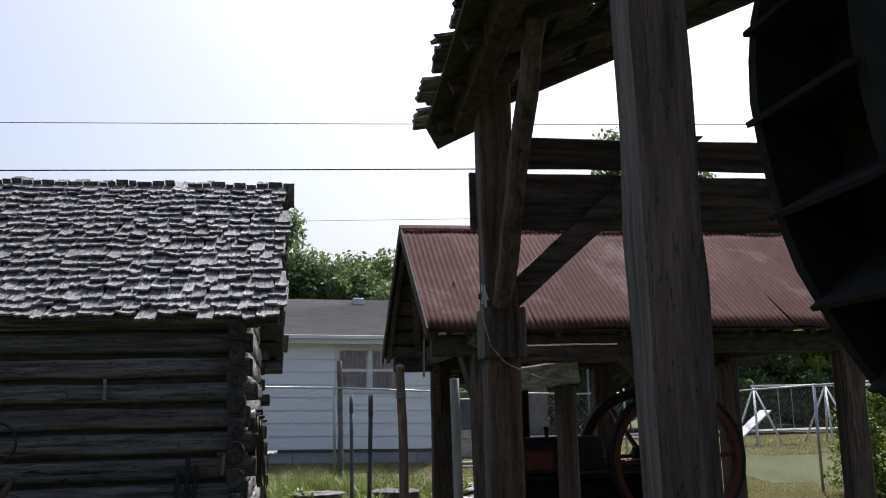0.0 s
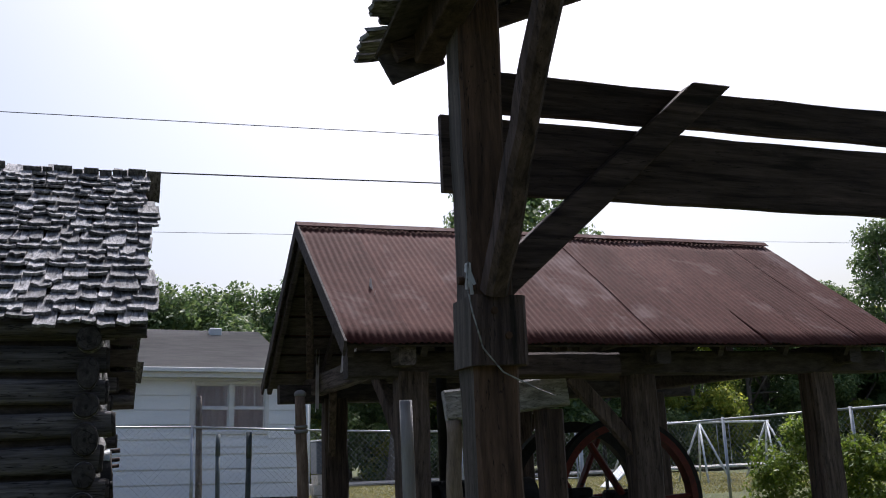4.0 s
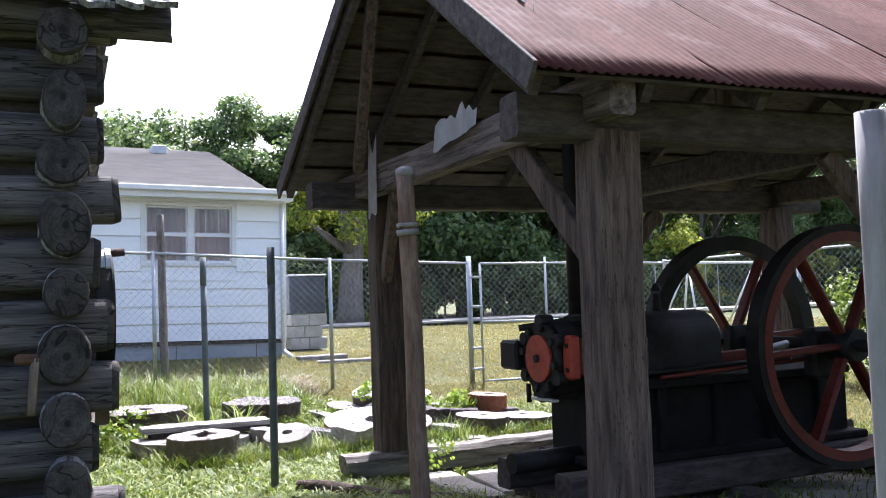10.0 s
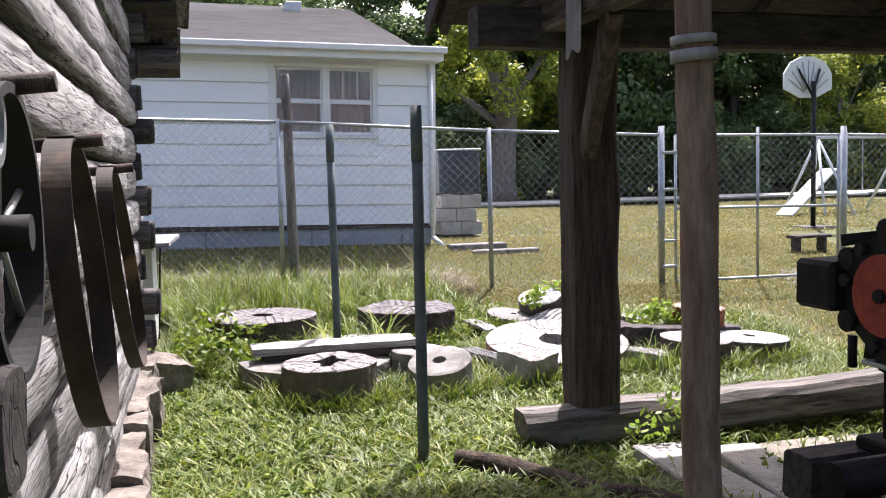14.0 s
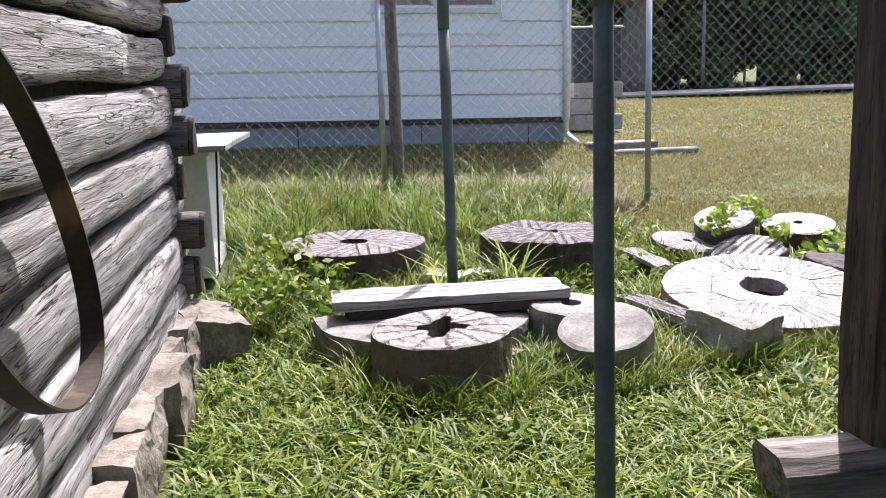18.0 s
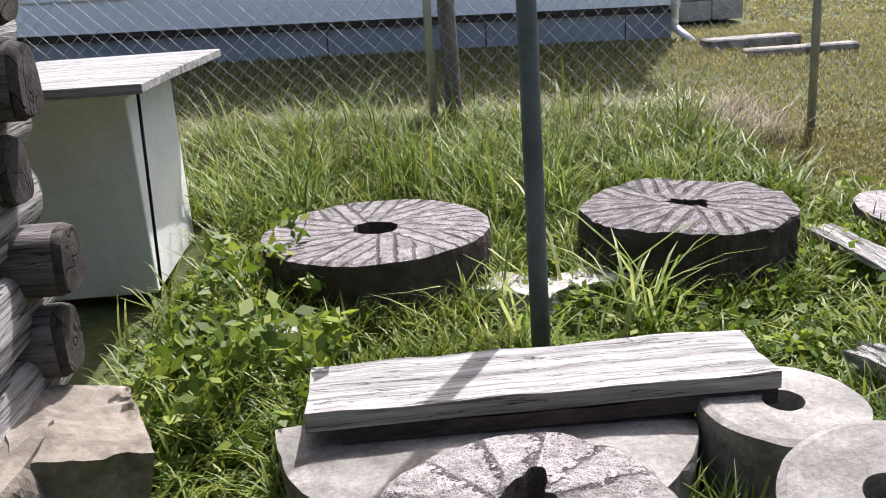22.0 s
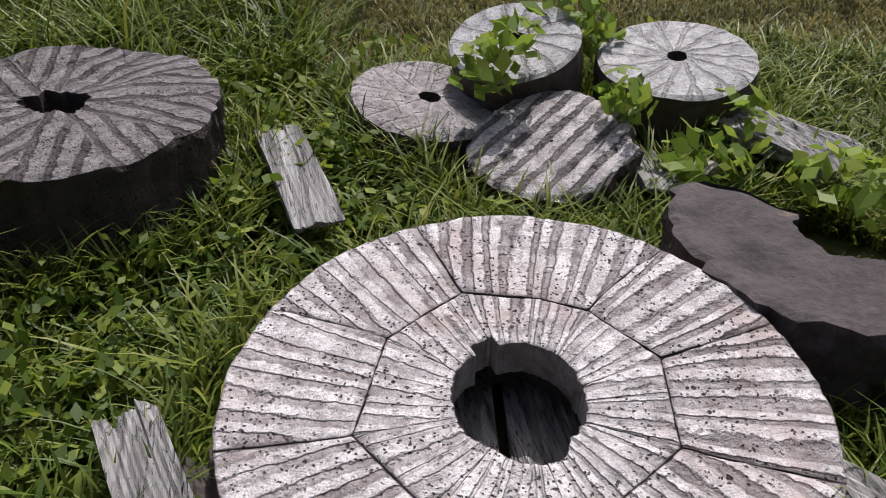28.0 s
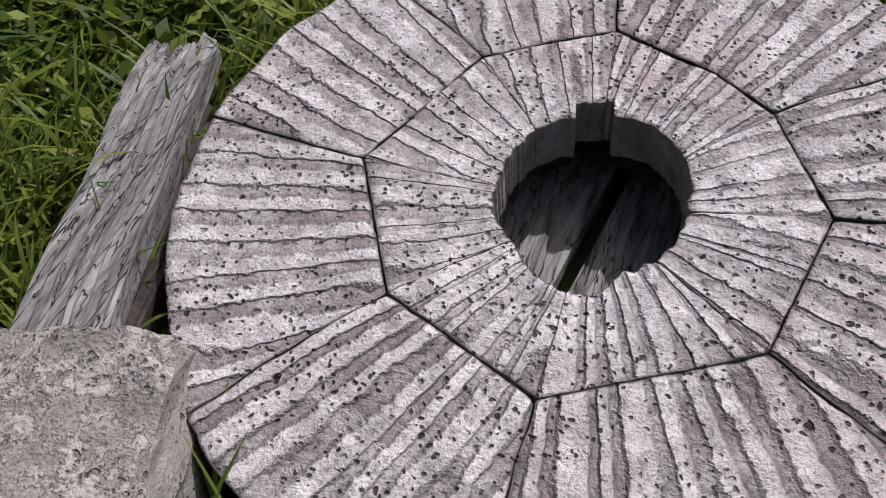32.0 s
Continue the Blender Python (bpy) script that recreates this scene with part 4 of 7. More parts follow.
for j in range(10):
    y = 7.6 - j * 0.65
    put_wh(part("rafter", beam((1.28, y, wh_z(1.28, y) - 0.1), (6.6, y, wh_z(6.6, y) - 0.1), 0.06, 0.13), M_TIMBER_X, WH))
for j in range(12):
    x = 1.33 + j * 0.46
    put_wh(part("roof_batten", beam((x, 7.75, wh_z(x, 7.75) - 0.02), (x, 1.2, wh_z(x, 1.2) - 0.02), 0.3, 0.025, 0.004, 0.005, up=(-0.4, 0, 0.9)), M_DARKWOOD, WH))
put_wh(part("barge_board", beam((1.24, 7.66, 3.86), (1.6, 7.66, 4.04), 0.03, 0.2, 0.005, 0.01), M_DARKWOOD, WH))
rope = bpy.data.curves.new("rope", "CURVE")
rope.dimensions, rope.bevel_depth, rope.bevel_resolution = "3D", 0.0045, 2
sp = rope.splines.new("POLY")
loop = [(1.53, 7.1, 2.5), (1.5, 7.05, 2.35), (1.5, 6.99, 2.2), (1.55, 6.98, 2.0), (1.66, 6.98, 1.87), (1.85, 6.98, 1.78), (1.98, 7.02, 1.74)]
sp.points.add(len(loop) - 1)
for pt, c in zip(sp.points, loop):
    pt.co = (*c, 1)
rope.materials.append(M_PALE)
tagged(new("rope", rope), "thin pale rope tied round the timber post", "rope")


# ---- water wheel ----
WHEEL = thing("water_wheel", "large dark overshot water wheel under the shelter", "water wheel", (4.82, 3.9, 3.1))
put_wheel = holder(WHEEL)


def ring_bm(cx, cy0, cy1, cz, r0, r1, seg=64, rough=0.0):
    """A ring about an axis along y."""
    b = bmesh.new()
    rings = []
    for r, y in ((r0, cy0), (r1, cy0), (r1, cy1), (r0, cy1)):
        rings.append([b.verts.new((cx + math.cos(2 * math.pi * i / seg) * (r + rough * noise.noise(Vector((i * 0.7, r, y)))), y, cz + math.sin(2 * math.pi * i / seg) * r)) for i in range(seg)])
    for k in range(4):
        a, c = rings[k], rings[(k + 1) % 4]
        for i in range(seg):
            b.faces.new((a[i], a[(i + 1) % seg], c[(i + 1) % seg], c[i]))
    bmesh.ops.recalc_face_normals(b, faces=b.faces[:])
    return b


put_wheel(part("shroud", ring_bm(4.82, 3.42, 3.5, 3.1, 1.9, 2.36, 64, 0.02), M_WHEELWOOD, WHEEL))
put_wheel(part("shroud", ring_bm(4.82, 4.3, 4.38, 3.1, 1.9, 2.38, 64, 0.02), M_WHEELWOOD, WHEEL))
put_wheel(part("sole", ring_bm(4.82, 3.45, 4.35, 3.1, 1.88, 1.95, 64), M_WHEELWOOD, WHEEL))
put_wheel(part("axle", rod((4.82, 2.6, 3.1), (4.82, 5.4, 3.1), 0.16), M_WHEELWOOD, WHEEL))
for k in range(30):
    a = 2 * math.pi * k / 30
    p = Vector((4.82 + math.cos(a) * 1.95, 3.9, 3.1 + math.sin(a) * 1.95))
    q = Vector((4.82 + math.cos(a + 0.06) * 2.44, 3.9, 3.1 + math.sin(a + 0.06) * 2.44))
    put_wheel(part("bucket_board", beam(p, q, 0.88, 0.03, 0.004, 0.006, up=(-math.sin(a), 0, math.cos(a))), M_WHEELWOOD, WHEEL))
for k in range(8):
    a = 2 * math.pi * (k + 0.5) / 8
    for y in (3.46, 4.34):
        put_wheel(part("spoke", beam((4.82, y, 3.1), (4.82 + math.cos(a) * 1.95, y, 3.1 + math.sin(a) * 1.95), 0.1, 0.14, up=(0, 1, 0)), M_WHEELWOOD, WHEEL))
put_wheel(part("pivot_block", box(4.7, 5.2, 2.6, 2.85, 2.6, 3.0, 0.02), M_TIMBER, WHEEL))


# ---- poles and the raised beam between the sheds ----
STAND = thing("beam_stand", "weathered grey beam resting on a knotty log post", "beam stand", (2.0, 8.3, 0))
put_st = holder(STAND)
put_st(part("post", rod((1.86, 8.34, -0.1), (1.84, 8.34, 1.66), 0.058, 0.05, 14, 0.026, 22), M_HONEY, STAND, "knotty peeled log post"))
put_st(part("beam", beam((1.81, 8.40, 1.765), (2.63, 8.18, 1.845), 0.2, 0.21, 0.015, 0.012, cuts=10), M_PALE, STAND, "bleached grey beam"))
put_st(part("cross_beam", beam((1.9, 7.9, 1.99), (2.9, 8.0, 2.0), 0.24, 0.16, 0.015, 0.012, cuts=10), M_TIMBER_X, STAND))
put_st(part("post", beam((2.5, 8.2, -0.1), (2.5, 8.2, 1.72), 0.16, 0.16, 0.02, 0.01, up=(0, 1, 0)), M_TIMBER, STAND))
mesh_thing("steel_pole", rod((1.5, 8.22, -0.1), (1.478, 8.22, 1.8), 0.045, 0.042, 16, 0.002, 6), M_GREYPOLE, "plain grey pole standing upright in the grass", "pole")
POLE = thing("capped_pole", "peeled brown pole with a rounded metal cap", "pole", (1.42, 11.6, -0.2))
put_pole = holder(POLE)
put_pole(part("shaft", rod((1.43, 11.5, -0.25), (1.385, 11.5, 2.07), 0.062, 0.052, 16, 0.012, 14), M_POLE, POLE))
b = bmesh.new()
bmesh.ops.create_uvsphere(b, u_segments=16, v_segments=8, radius=0.062, matrix=Matrix.Translation((1.385, 11.5, 2.07)) @ Matrix.Diagonal((1, 1, 0.7, 1)))
for f in b.faces:
    f.smooth = True
put_pole(part("cap", b, M_GREYPOLE, POLE, "dull grey metal cap"))
put_pole(part("wire_wrap", rod((1.392, 11.5, 1.69), (1.39, 11.5, 1.725), 0.068, seg=16), M_GREYPOLE, POLE, "wire wrapped round the pole"))
put_pole(part("wire_wrap", rod((1.39, 11.5, 1.74), (1.389, 11.5, 1.765), 0.067, seg=16), M_GREYPOLE, POLE))


# ---- hit-and-miss engine ----
ENG = thing("stationary_engine", "old red and black stationary engine with two spoked flywheels", "engine", (3.9, 12.05, -0.2))
put_eng = holder(ENG)
put_eng(part("bed", box(2.85, 5.3, 11.8, 12.35, 0.1, 0.62, 0.03), M_BEDBLACK, ENG))
for x in (2.83, 3.35, 3.87, 4.39, 4.91):
    put_eng(part("bed_rib", box(x, x + 0.07, 11.74, 12.41, 0.09, 0.62, 0.012), M_BEDBLACK, ENG))
put_eng(part("bed_foot", box(2.75, 5.35, 11.66, 12.49, 0.09, 0.15, 0.012), M_BEDBLACK, ENG))
put_eng(part("bed_top", box(2.9, 5.2, 11.68, 12.47, 0.62, 0.68, 0.01), M_BEDBLACK, ENG, "black bed flange"))
b = bmesh.new()
n = 14
prof = [(11.78, 0.72)] + [(12.08 - 0.3 * math.cos(math.pi * i / n), 0.95 + 0.22 * math.sin(math.pi * i / n)) for i in range(n + 1)] + [(12.38, 0.72)]
la, lb = [b.verts.new((2.85, y, z)) for y, z in prof], [b.verts.new((3.98, y, z)) for y, z in prof]
for i in range(len(prof) - 1):
    b.faces.new((la[i], la[i + 1], lb[i + 1], lb[i])).smooth = True
b.faces.new(la)
b.faces.new(lb[::-1])
bmesh.ops.recalc_face_normals(b, faces=b.faces[:])
put_eng(part("hopper", b, M_BLACK, ENG))
put_eng(part("cylinder", rod((2.62, 12.08, 0.86), (2.95, 12.08, 0.86), 0.27, seg=24), M_BLACK, ENG))
put_eng(part("head_flange", rod((2.56, 12.08, 0.86), (2.63, 12.08, 0.86), 0.25, seg=24), M_BLACK, ENG))
put_eng(part("head_plate", rod((2.535, 12.08, 0.86), (2.565, 12.08, 0.86), 0.172, seg=28), M_LITRED, ENG, "bright red round head plate"))
put_eng(part("hub_bolt", rod((2.515, 12.08, 0.86), (2.54, 12.08, 0.86), 0.03, seg=8), M_BLACK, ENG))
for k in range(8):
    a = 2 * math.pi * k / 8 + 0.2
    put_eng(part("bolt", rod((2.525, 12.08 + 0.225 * math.cos(a), 0.86 + 0.225 * math.sin(a)), (2.565, 12.08 + 0.225 * math.cos(a), 0.86 + 0.225 * math.sin(a)), 0.03, seg=6), M_BLACK, ENG))
put_eng(part("cylinder_flange", box(2.6, 2.68, 11.72, 11.84, 0.72, 1.03, 0.015), M_LITRED, ENG, "dull red cylinder flange"))
put_eng(part("exhaust_riser", rod((3.09, 12.4, 0.9), (3.09, 12.4, 3.35), 0.065, seg=16), M_BLACK, ENG, "tall black exhaust pipe"))
put_eng(part("water_jacket", box(2.68, 3.3, 11.76, 11.9, 0.74, 1.0, 0.02), M_RED, ENG, "red water jacket"))
for z in (0.79, 0.96):
    put_eng(part("bolt", rod((2.59, 11.77, z), (2.61, 11.77, z), 0.018, seg=6), M_BLACK, ENG))
put_eng(part("connecting_rod", beam((3.5, 11.86, 0.78), (4.3, 11.86, 0.8), 0.06, 0.09, 0.01, 0.0), M_RED, ENG, "dull red connecting rod"))
put_eng(part("crank_end", rod((4.3, 11.86, 0.8), (4.72, 11.86, 0.865), 0.03, seg=10), M_STEEL, ENG))
put_eng(part("side_shaft", rod((3.3, 11.64, 0.7), (4.75, 11.6, 0.76), 0.016, seg=8), M_RED, ENG))
put_eng(part("grease_cup", rod((3.62, 12.08, 1.14), (3.62, 12.08, 1.3), 0.04, 0.03, seg=12), M_BLACK, ENG))
put_eng(part("grease_cup_cap", rod((3.62, 12.08, 1.32), (3.62, 12.08, 1.38), 0.045, 0.02, seg=12), M_BLACK, ENG))
for k in range(6):
    a = 2 * math.pi * (k + 0.5) / 6
    put_eng(part("head_lug", rod((2.55, 12.08 + 0.27 * math.cos(a), 0.86 + 0.27 * math.sin(a)), (2.66, 12.08 + 0.27 * math.cos(a), 0.86 + 0.27 * math.sin(a)), 0.05, seg=10), M_BLACK, ENG))
put_eng(part("drip_edge", box(2.54, 2.6, 11.9, 12.2, 0.555, 0.575, 0.004), M_STEEL, ENG, "thin pale steel edge"))
put_eng(part("valve_chest", box(2.5, 2.8, 12.34, 12.6, 0.76, 0.98, 0.02), M_BLACK, ENG))
put_eng(part("valve_lever", beam((2.52, 12.3, 1.08), (2.9, 11.95, 1.14), 0.04, 0.05), M_BLACK, ENG))
put_eng(part("exhaust_pipe", rod((2.6, 12.25, 0.6), (3.0, 11.9, 0.56), 0.035), M_BLACK, ENG))
put_eng(part("drain_cock", rod((2.58, 12.3, 0.52), (2.58, 12.3, 0.66), 0.02, seg=8), M_BLACK, ENG))
put_eng(part("oil_cup", rod((3.3, 12.08, 1.16), (3.3, 12.08, 1.3), 0.025, 0.04, seg=10), M_BLACK, ENG))
put_eng(part("push_rod", rod((2.9, 11.72, 0.72), (4.5, 11.62, 0.78), 0.018, seg=8), M_BLACK, ENG))
put_eng(part("crankshaft", rod((4.83, 11.1, 0.865), (4.83, 12.95, 0.865), 0.05), M_BLACK, ENG))
for y in (11.6, 12.5):
    put_eng(part("bearing", box(4.67, 4.99, y - 0.07, y + 0.07, 0.6, 1.0, 0.03), M_BLACK, ENG))
for y0 in (11.31, 12.55):
    fw = part("flywheel", ring_bm(4.83, y0, y0 + 0.13, 0.865, 0.84, 0.92, 64), M_BLACK, ENG, "black-rimmed flywheel with red spokes")
    put_eng(fw)
    for nm, bm_, mt in [("rim_web" if y0 < 12 else "rim_lip", ring_bm(4.83, y0 - 0.004, y0 + 0.134, 0.865, 0.79, 0.865, 64), M_RED if y0 < 12 else M_BLACK), ("hub", rod((4.83, y0 - 0.06, 0.865), (4.83, y0 + 0.18, 0.865), 0.12, seg=20), M_BLACK)]:
        o = part(nm, bm_, mt, fw)
    for k in range(6):
        a = 2 * math.pi * (k + 0.05) / 6
        q = Vector((4.83 + math.cos(a) * 0.78, y0 + 0.06, 0.865 + math.sin(a) * 0.78))
        p = Vector((4.83 + math.cos(a) * 0.1, y0 + 0.06, 0.865 + math.sin(a) * 0.1))
        part("spoke", beam(p, q, 0.05, 0.12, 0.018, 0.0, up=(0, 1, 0)), M_RED, fw)
for y in (11.65, 12.5):
    put_eng(part("skid", beam((2.45, y, -0.02), (6.0, y, -0.02), 0.2, 0.22, 0.02, 0.012), M_DARKWOOD, ENG))
for x in (2.75, 3.9, 5.6):
    put_eng(part("cross_skid", beam((x, 11.3, -0.2), (x, 12.78, -0.2), 0.2, 0.15, 0.02, 0.012), M_DARKWOOD, ENG))
put_eng(part("pipe_stub", rod((2.25, 12.0, 0.14), (2.9, 12.05, 0.14), 0.075), M_BLACK, ENG))

ENG.location = (4.04, 12.2, -0.22)


# ---- things on the cabin's gable wall ----
def belt(y, z, ry, rz, x, width, lean, name, label, mat, tilt=0.0):
    """A flat machine belt hanging in a long loop."""
    b = bmesh.new()
    n = 110
    rings = []
    for i in range(n):
        a = 2 * math.pi * i / n
        sq = math.copysign(abs(math.cos(a)) ** 0.9, math.cos(a))
        cy, cz = ry * sq, rz * math.sin(a)
        nn = Vector((0, math.cos(a) / ry, math.sin(a) / rz)).normalized()
        c = Vector((x + lean * math.sin(a), y + cy + tilt * math.sin(a), z + cz))
        ring = []
        for sx, sn in ((-1, -1), (1, -1), (1, 1), (-1, 1)):
            ring.append(b.verts.new(c + Vector((sx * width / 2, 0, 0)) + nn * (sn * 0.004)))
        rings.append(ring)
    for i in range(n):
        r0, r1 = rings[i], rings[(i + 1) % n]
        for k in range(4):
            b.faces.new((r0[k], r0[(k + 1) % 4], r1[(k + 1) % 4], r1[k]))
    bmesh.ops.recalc_face_normals(b, faces=b.faces[:])
    o = mesh_thing(name, b, mat, label, "belt", "belts on the wall")
    yb, zb = y - tilt, z - rz
    part("belt_fastener", box(x - lean - width * 0.52, x - lean + width * 0.52, yb - 0.03, yb + 0.03, zb - 0.012, zb - 0.005, 0.002), M_STEEL, o, "riveted steel fastener")
    part("belt_splice", box(x + lean - width * 0.5, x + lean + width * 0.5, y + tilt - 0.05, y + tilt + 0.05, z + rz + 0.004, z + rz + 0.01, 0.002), mat, o)
    return o


belt(13.62, 0.96, 0.45, 0.49, -0.36, 0.065, -0.03, "machine_belt", "brown leather machine belt hung on the log wall", M_BELT, -0.28)
belt(12.0, 1.08, 0.36, 0.43, -0.36, 0.075, -0.03, "machine_belt", "brown leather machine belt hung on the log wall", M_BELT, -0.05)
for y, z in ((13.36, 1.43), (11.98, 1.49), (11.05, 1.56)):
    mesh_thing("wall_peg", rod((-0.5, y - 0.03, z), (-0.28, y - 0.03, z + 0.02), 0.02, seg=8), M_TIMBER, "short wooden peg driven into the log wall", "peg")
IRON = thing("iron_wheel", "black spoked iron pulley wheel hung on the log wall", "wheel", (-0.39, 10.96, 1.29))


def wheel_part(name, b, label=""):
    part(name, b, M_BELTBLACK, IRON, label).matrix_basis = pose(0, 0, 0, 0, 0, 90)


wheel_part("rim", ring_bm(0, -0.04, 0.04, 0, 0.262, 0.275, 56))
for y in (-0.04, 0.03):
    wheel_part("rim_bead", ring_bm(0, y, y + 0.01, 0, 0.275, 0.283, 56))
wheel_part("hub", rod((0, -0.06, 0), (0, 0.05, 0), 0.035, seg=16))
for k in range(6):
    a = 2 * math.pi * k / 6 + 0.3
    part("spoke", rod((0, 0.04 * math.cos(a), 0.04 * math.sin(a)), (0, 0.265 * math.cos(a), 0.265 * math.sin(a)), 0.008, seg=8), M_STEEL, IRON, "thin worn steel spoke")
for x, z0, z1, r in ((-1.09, 0.35, 1.1, 0.035), (-1.2, 0.3, 0.95, 0.03), (-1.0, 0.5, 1.0, 0.028)):
    mesh_thing("hanging_tool", rod((x, 10.56, z0), (x + 0.03, 10.58, z1), r, r * 0.7, 8, 0.02, 8), M_BELTBLACK, "dark iron tool hung on the log wall", "tool", "tools on the wall")
AXE = thing("wall_tool", "iron-headed hand tool with a pale handle on the log wall", "tool", (-0.7, 10.55, 1.0))
for nm, bm_, mt in (("handle", rod((0, 0, -0.12), (0.02, 0.0, 0.12), 0.017, 0.02, 8, 0.006, 5), M_HONEY), ("head", box(-0.06, 0.04, -0.02, 0.02, 0.09, 0.135, 0.012), M_RUST)):
    part(nm, bm_, mt, AXE)
mesh_thing("cleat", box(-1.98, -1.94, 10.58, 10.62, 1.72, 1.95, 0.006), M_SILL, "small wooden cleat nailed to the log wall", "cleat")
SCRAP = thing("scrap_pile", "pile of rusty iron scrap leaning at the cabin wall", "scrap", (-3.0, 10.25, 0.0))
put_sc = holder(SCRAP)
for k, (xa, za, xb, zb) in enumerate(((-3.3, 0.0, -2.75, 0.95), (-3.1, 0.0, -2.7, 0.75), (-2.9, 0.0, -3.3, 0.85), (-2.7, 0.0, -2.95, 0.7), (-3.5, 0.0, -3.0, 0.6))):
    put_sc(part("iron_bar", rod((xa, 10.1 + k * 0.04, za), (xb, 10.3 + k * 0.02, zb), 0.05, 0.03, 8, 0.02, 6), M_RUST, SCRAP))
put_sc(part("hoop_iron", ring_bm(-2.95, 10.2, 10.23, 1.3, 0.2, 0.22, 36), M_BLACK, SCRAP, "thin dark iron hoop"))
COIL = thing("hose_coil", "small pale hose coil hung at the cabin corner", "hose", (-0.42, 10.86, 1.5))
for k, (r, dx) in enumerate(((0.075, 0.0), (0.07, 0.025), (0.078, 0.048))):
    ring = part("hose_turn", ring_bm(0, -0.011, 0.011, 0, r - 0.011, r + 0.011, 28, 0.006), M_STEEL, COIL)
    ring.matrix_basis = pose(dx, 0, 0, 0, 0, 90)
RNG2 = random.Random(3)
yy = 11.0
while yy < 16.5:
    L = RNG2.uniform(0.32, 0.55)
    o = mesh_thing("foundation_stone", rock_bm(RNG2.uniform(0.3, 0.42), L * 0.95, RNG2.uniform(0.34, 0.42), yy, rough=0.07), RNG2.choice((M_ROCK, M_ROCKTAN, M_ROCKTAN)), "rough grey field stone under the log wall", "stone", "foundation stones")
    o.location = (-0.53 + RNG2.uniform(-0.04, 0.05), yy + L / 2, -0.19)
    yy += L
o = mesh_thing("corner_stone", rock_bm(0.38, 0.44, 0.42, 9.3, rough=0.06), M_ROCKTAN, "large tan field stone at the cabin corner", "stone")
o.matrix_world = pose(-0.38, 16.68, -0.21, 6, 14, 24)

# white box with a board lid
HIVE = thing("white_box", "white painted wooden box with a bleached board lid", "box", (-0.6, 18.5, -0.15))
put_h = holder(HIVE)
put_h(part("body", box(-0.95, -0.3, 18.2, 19.1, -0.15, 0.78, 0.006), M_WHITEBOX, HIVE))
put_h(part("rim", box(-0.97, -0.28, 18.18, 19.12, 0.74, 0.785, 0.006), M_WHITEBOX, HIVE))
put_h(part("lid", beam((-0.62, 17.85, 0.815), (-0.55, 19.35, 0.815), 0.98, 0.04, 0.004, 0.006), M_PALE, HIVE, "bleached board lid"))
HIVE.location.x -= 0.13
put_h(part("strap", rod((-0.22, 18.1, 0.8), (-0.27, 18.15, -0.1), 0.008, seg=6), M_BLACK, HIVE))


# ---- millstones ----
def stone_bm(r, h, hole, seg=160, nr=16, seed=0.0, ragged=0.02, square=False, arc=None, eye=1.0, relief=1.0):
    """A millstone: base at z 0, face at z h, with an eye; furrows come with the stone's material."""
    b = bmesh.new()
    off = Vector((seed * 5.1, seed * 2.7, seed))

    def spot(i, rr):
        a = 2 * math.pi * i / seg
        return math.cos(a) * rr, math.sin(a) * rr

    def rim(i, rr):
        a = 2 * math.pi * i / seg
        c = Vector((math.cos(a), math.sin(a), 0))
        if rr <= hole + 1e-6:
            k = 1 + eye * (0.25 * noise.noise(c * 2.2 + off) + 0.12 * noise.noise(c * 6 + off))
            if square:
                k *= 0.95 + 0.26 * math.cos(4 * a + 0.9)
            return k
        return 1 + ragged * noise.noise(c * 3 + off) + ragged * 0.6 * noise.noise(c * 11 + off)
    radii = [hole + (r - hole) * k / nr for k in range(nr + 1)]
    top = []
    for k, rr in enumerate(radii):
        f = k / nr
        ring = []
        for i in range(seg):
            kk = rim(i, hole) * (1 - f) + rim(i, r) * f
            x, y = spot(i, rr * kk)
            z = h + relief * 0.004 * noise.noise(Vector((x * 8, y * 8, seed))) + relief * 0.008 * noise.noise(Vector((x * 2.5, y * 2.5, seed)))
            if k == nr:
                z -= 0.006 + 0.012 * abs(noise.noise(Vector((x * 7, y * 7, seed + 3))))
            ring.append(b.verts.new((x, y, z)))
        top.append(ring)
    low = [[b.verts.new((v.co.x * (1 - 0.015 * g), v.co.y * (1 - 0.015 * g), h * (1 - g))) for v in top[-1]] for g in (0.12, 0.28, 0.46, 0.66, 0.84)]
    base = [b.verts.new((v.co.x * 0.98, v.co.y * 0.98, 0)) for v in top[-1]]
    inner = [b.verts.new((v.co.x, v.co.y, 0)) for v in top[0]]
    for v in sum(low, []) + base:
        v.co += 0.014 * noise.noise_vector(v.co * 6 + off) + 0.01 * noise.noise_vector(v.co * 19 + off) * (0.4 + ragged * 20)
    rings = [inner] + top + low + [base]
    for q, (r0, r1) in enumerate(zip(rings, rings[1:])):
        for i in range(seg):
            if arc and not (arc[0] <= (360 * i / seg) % 360 < arc[1]):
                continue
            b.faces.new((r0[i], r0[(i + 1) % seg], r1[(i + 1) % seg], r1[i]))
    if arc:
        for i in (int(arc[0] / 360 * seg), int(arc[1] / 360 * seg) % seg):
            b.faces.new([ring[i] for ring in rings] if i else [ring[i] for ring in rings][::-1])
    bmesh.ops.recalc_face_normals(b, faces=b.faces[:])
    bmesh.ops.delete(b, geom=[v for v in b.verts if not v.link_faces], context="VERTS")
    return b


